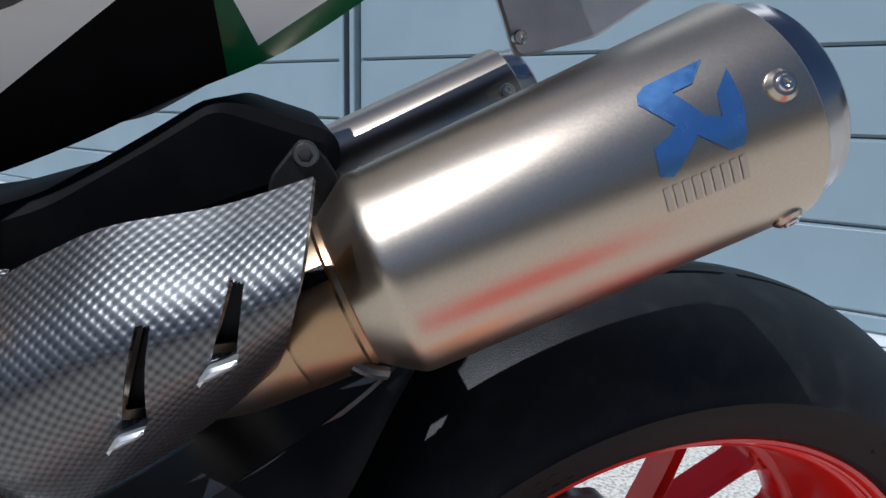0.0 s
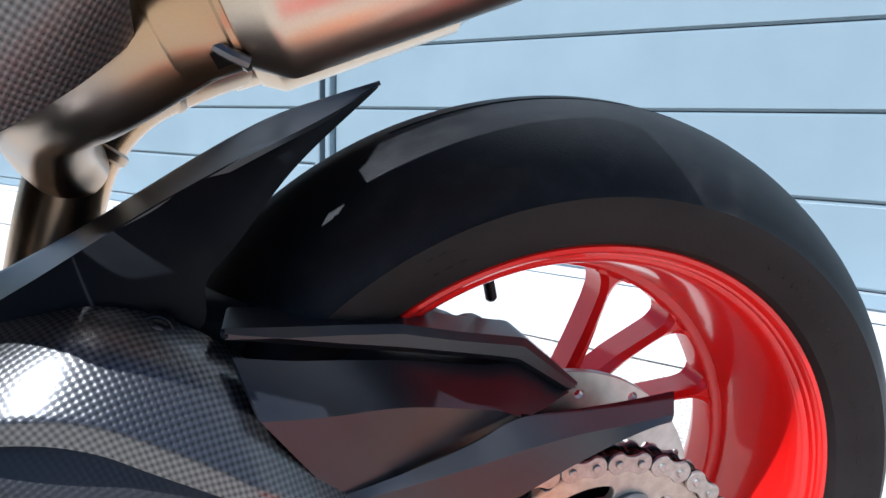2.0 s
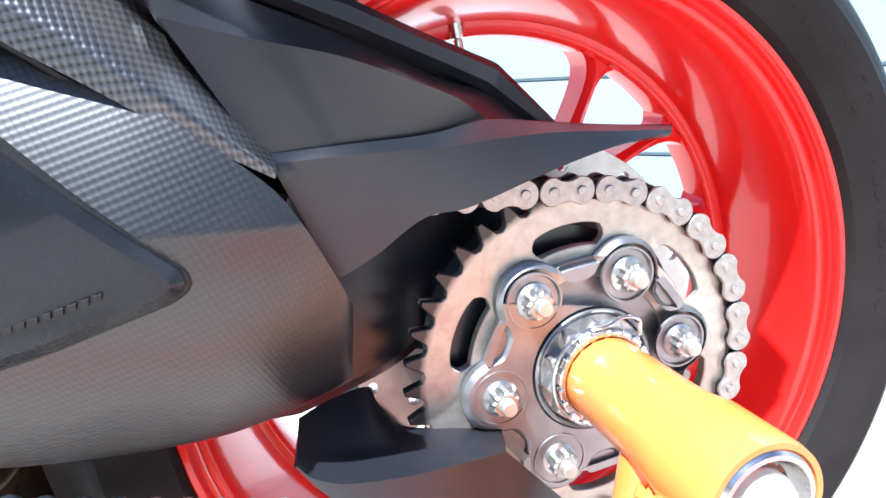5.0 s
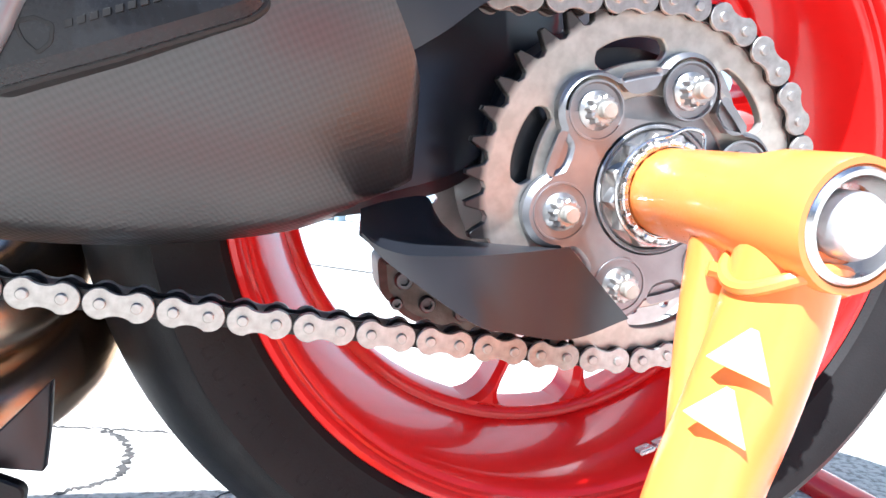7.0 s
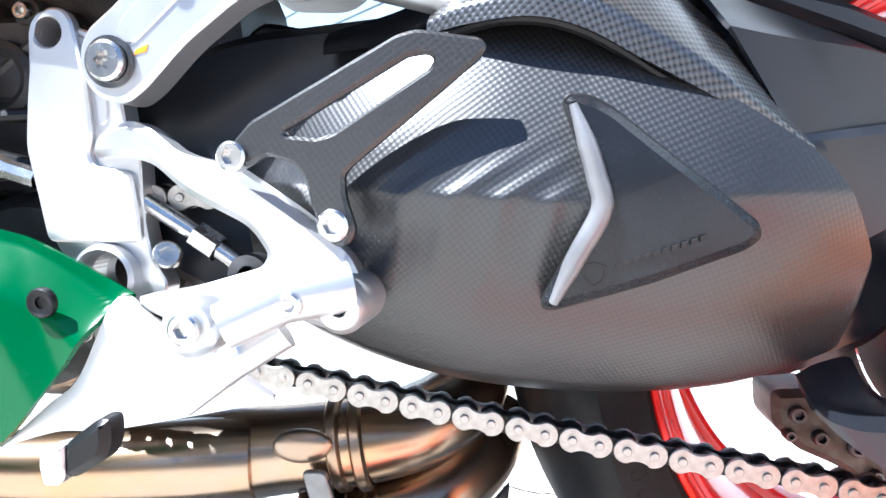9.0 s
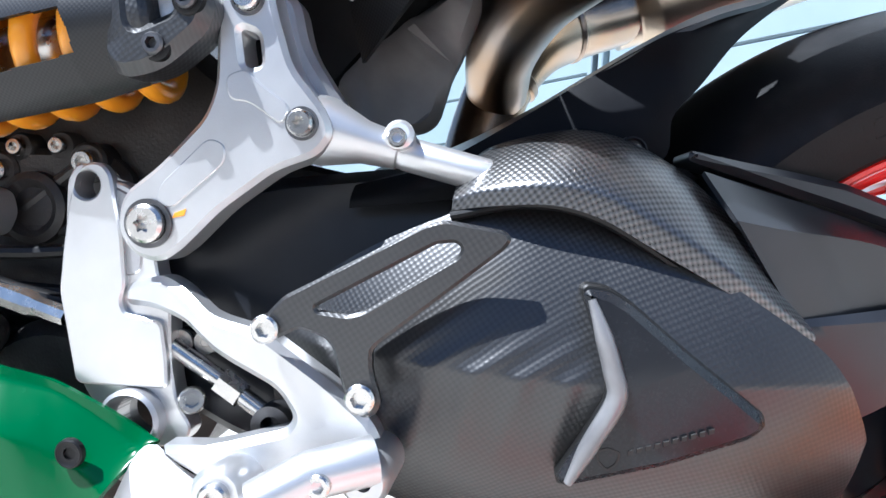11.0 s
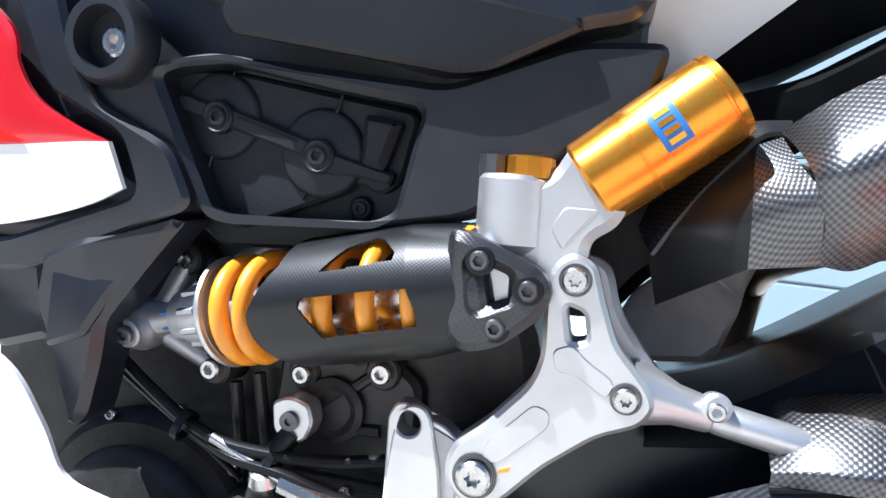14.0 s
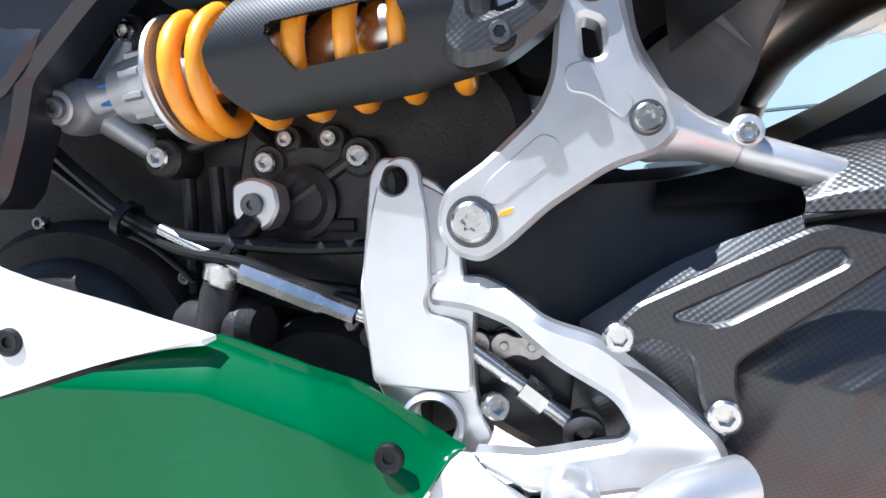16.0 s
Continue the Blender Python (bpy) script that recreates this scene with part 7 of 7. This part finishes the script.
    part("peg_screw", bolt((-0.420, -0.222, 0.400), 0.006, 0.004), STEEL, hang)
    # rods and small hardware
    part("shift_arm", tube([(-0.548, -0.145, 0.443), (-0.505, -0.146, 0.420), (-0.478, -0.147, 0.404)], 0.0055, 12, curve=False), STEEL, br)
    part("rod_nut", lathe([(-0.008, 0.0085), (0.008, 0.0085)], (-0.500, -0.146, 0.4165), (0.85, 0, -0.5), 6), STEEL, br, smooth=0)
    part("rod_end", lathe([(-0.008, 0.006), (-0.008, 0.012), (0.008, 0.012), (0.008, 0.006)], (-0.470, -0.150, 0.400), (0, -1, 0), 24), STEEL_DARK, br)
    part("pinch_bolt", bolt((-0.522, -0.150, 0.408), 0.008, 0.007, (0.4, -0.9, 0.2)), STEEL, br)
    part("side_lever", slab([(-0.5353, 0.3217), (-0.5178, 0.3359), (-0.5118, 0.3365), (-0.5110, 0.3250), (-0.5142, 0.3159), (-0.5296, 0.3055), (-0.5352, 0.3050)], -0.222, -0.208, 0.004, (), 0.004), BLACK, br)
    part("lever_block", slab([(-0.5478, 0.3175), (-0.5350, 0.3217), (-0.5349, 0.3050), (-0.5380, 0.3007), (-0.5462, 0.2995), (-0.5486, 0.3095)], -0.2215, -0.2085, 0.002, (), 0.002), ALU, br)
    # heel guard
    out = [(-0.4662, 0.4619), (-0.4618, 0.4731), (-0.4531, 0.4830), (-0.3808, 0.5264), (-0.3714, 0.5292), (-0.3407, 0.5261), (-0.3373, 0.5223), (-0.3403, 0.5171), (-0.3756, 0.4860), (-0.4015, 0.4635), (-0.4050, 0.4592), (-0.4040, 0.4483), (-0.3986, 0.4335), (-0.4007, 0.4264), (-0.4069, 0.4233), (-0.4136, 0.4271), (-0.4195, 0.4392), (-0.4255, 0.4582), (-0.4299, 0.4635), (-0.4443, 0.4670), (-0.4516, 0.4625), (-0.4574, 0.4595)]
    slot = rounded([(-0.4358, 0.4791), (-0.3751, 0.5167), (-0.3657, 0.5183), (-0.3621, 0.5158), (-0.3641, 0.5113), (-0.4102, 0.4793), (-0.4186, 0.4763), (-0.4343, 0.4770)], 0.002)
    part("heel_guard", uv_box(slab(out, -0.1940, -0.1885, 0.0018, [slot], 0.003)), CARBON_SATIN, bike, "woven carbon heel guard with a long slot")


make_footrest()


# ---- the paddock stand ----
leaning = False


def make_stand():
    st = new("paddock_stand")
    st.matrix_world = LEANING
    tagged(st, "orange single-sided paddock stand holding the rear axle", "stand")
    c = (AX.x, -0.140, AX.z)
    part("spigot", lathe([(0.0, 0.0), (0.0, 0.0218), (0.003, 0.0230), (0.070, 0.0232), (0.085, 0.0258), (0.118, 0.0258), (0.122, 0.0250), (0.122, 0.0225), (0.112, 0.0222), (0.112, 0.0)], c, (0, -1, 0), 48), ORANGE, st, "orange painted tube on the axle")
    part("end_bush", lathe([(0.108, 0.0220), (0.121, 0.0224), (0.123, 0.0205), (0.123, 0.0185), (0.118, 0.0172), (0.116, 0.0150), (0.112, 0.0148), (0.112, 0.0)], c, (0, -1, 0), 48), STEEL, st, "machined steel end bush")
    part("axle_end", lathe([(0.106, 0.0128), (0.122, 0.0126), (0.1255, 0.0108), (0.1255, 0.0)], c, (0, -1, 0), 36), ALU, st, "pale axle end inside the bush")
    part("leg", tube([(0.000, -0.236, 0.372), (-0.005, -0.237, 0.340), (-0.014, -0.238, 0.305), (-0.026, -0.240, 0.268), (-0.050, -0.252, 0.190), (-0.075, -0.262, 0.110)], [0.0205, 0.0212, 0.0215, 0.0218, 0.0215, 0.021], 28), ORANGE, st)
    part("leg_weld", tube([(0.0215 * math.cos(t) - 0.002, -0.237 + 0.0225 * math.sin(t), 0.3610 - 0.006 * math.cos(t * 2)) for t in (radians(20 * k) for k in range(19))], 0.0030, 8), ORANGE, st)
    part("brace_leg", tube([(-0.002, -0.196, 0.368), (-0.002, -0.196, 0.3315), (-0.003, -0.200, 0.293), (-0.008, -0.212, 0.247), (-0.030, -0.240, 0.18)], 0.0135, 20), ORANGE, st)
    part("brace_weld", tube([(-0.014, -0.206, 0.3560), (-0.004, -0.2105, 0.3545), (0.010, -0.206, 0.3560)], 0.0036, 8), ORANGE, st)
    part("base_tube", tube([(-0.40, -0.300, 0.096), (-0.06, -0.262, 0.092), (0.34, -0.24, 0.090), (0.62, -0.10, 0.078)], 0.018, 20), RED, st, "red floor tube of the stand")
    part("cross_tube", tube([(0.40, -0.22, 0.088), (0.40, 0.05, 0.066), (0.40, 0.32, 0.044)], 0.018, 20), RED, st)
    for tri in (((-0.0275, 0.3440), (-0.0372, 0.3290), (-0.0205, 0.3230)), ((-0.0335, 0.3215), (-0.0432, 0.3070), (-0.0262, 0.2985))):
        mid = sum(p[0] for p in tri) / 3 + 0.014
        skin = lambda x, z: -0.0230 * math.sqrt(max(0.05, 1 - ((x - mid) / 0.0245) ** 2)) - 0.238
        part("warning_sticker", slab(tri, 0.0, 0.004, 0.0003, (), 0.001, depth=skin), STICKER, st, "pale triangular warning sticker")


make_stand()
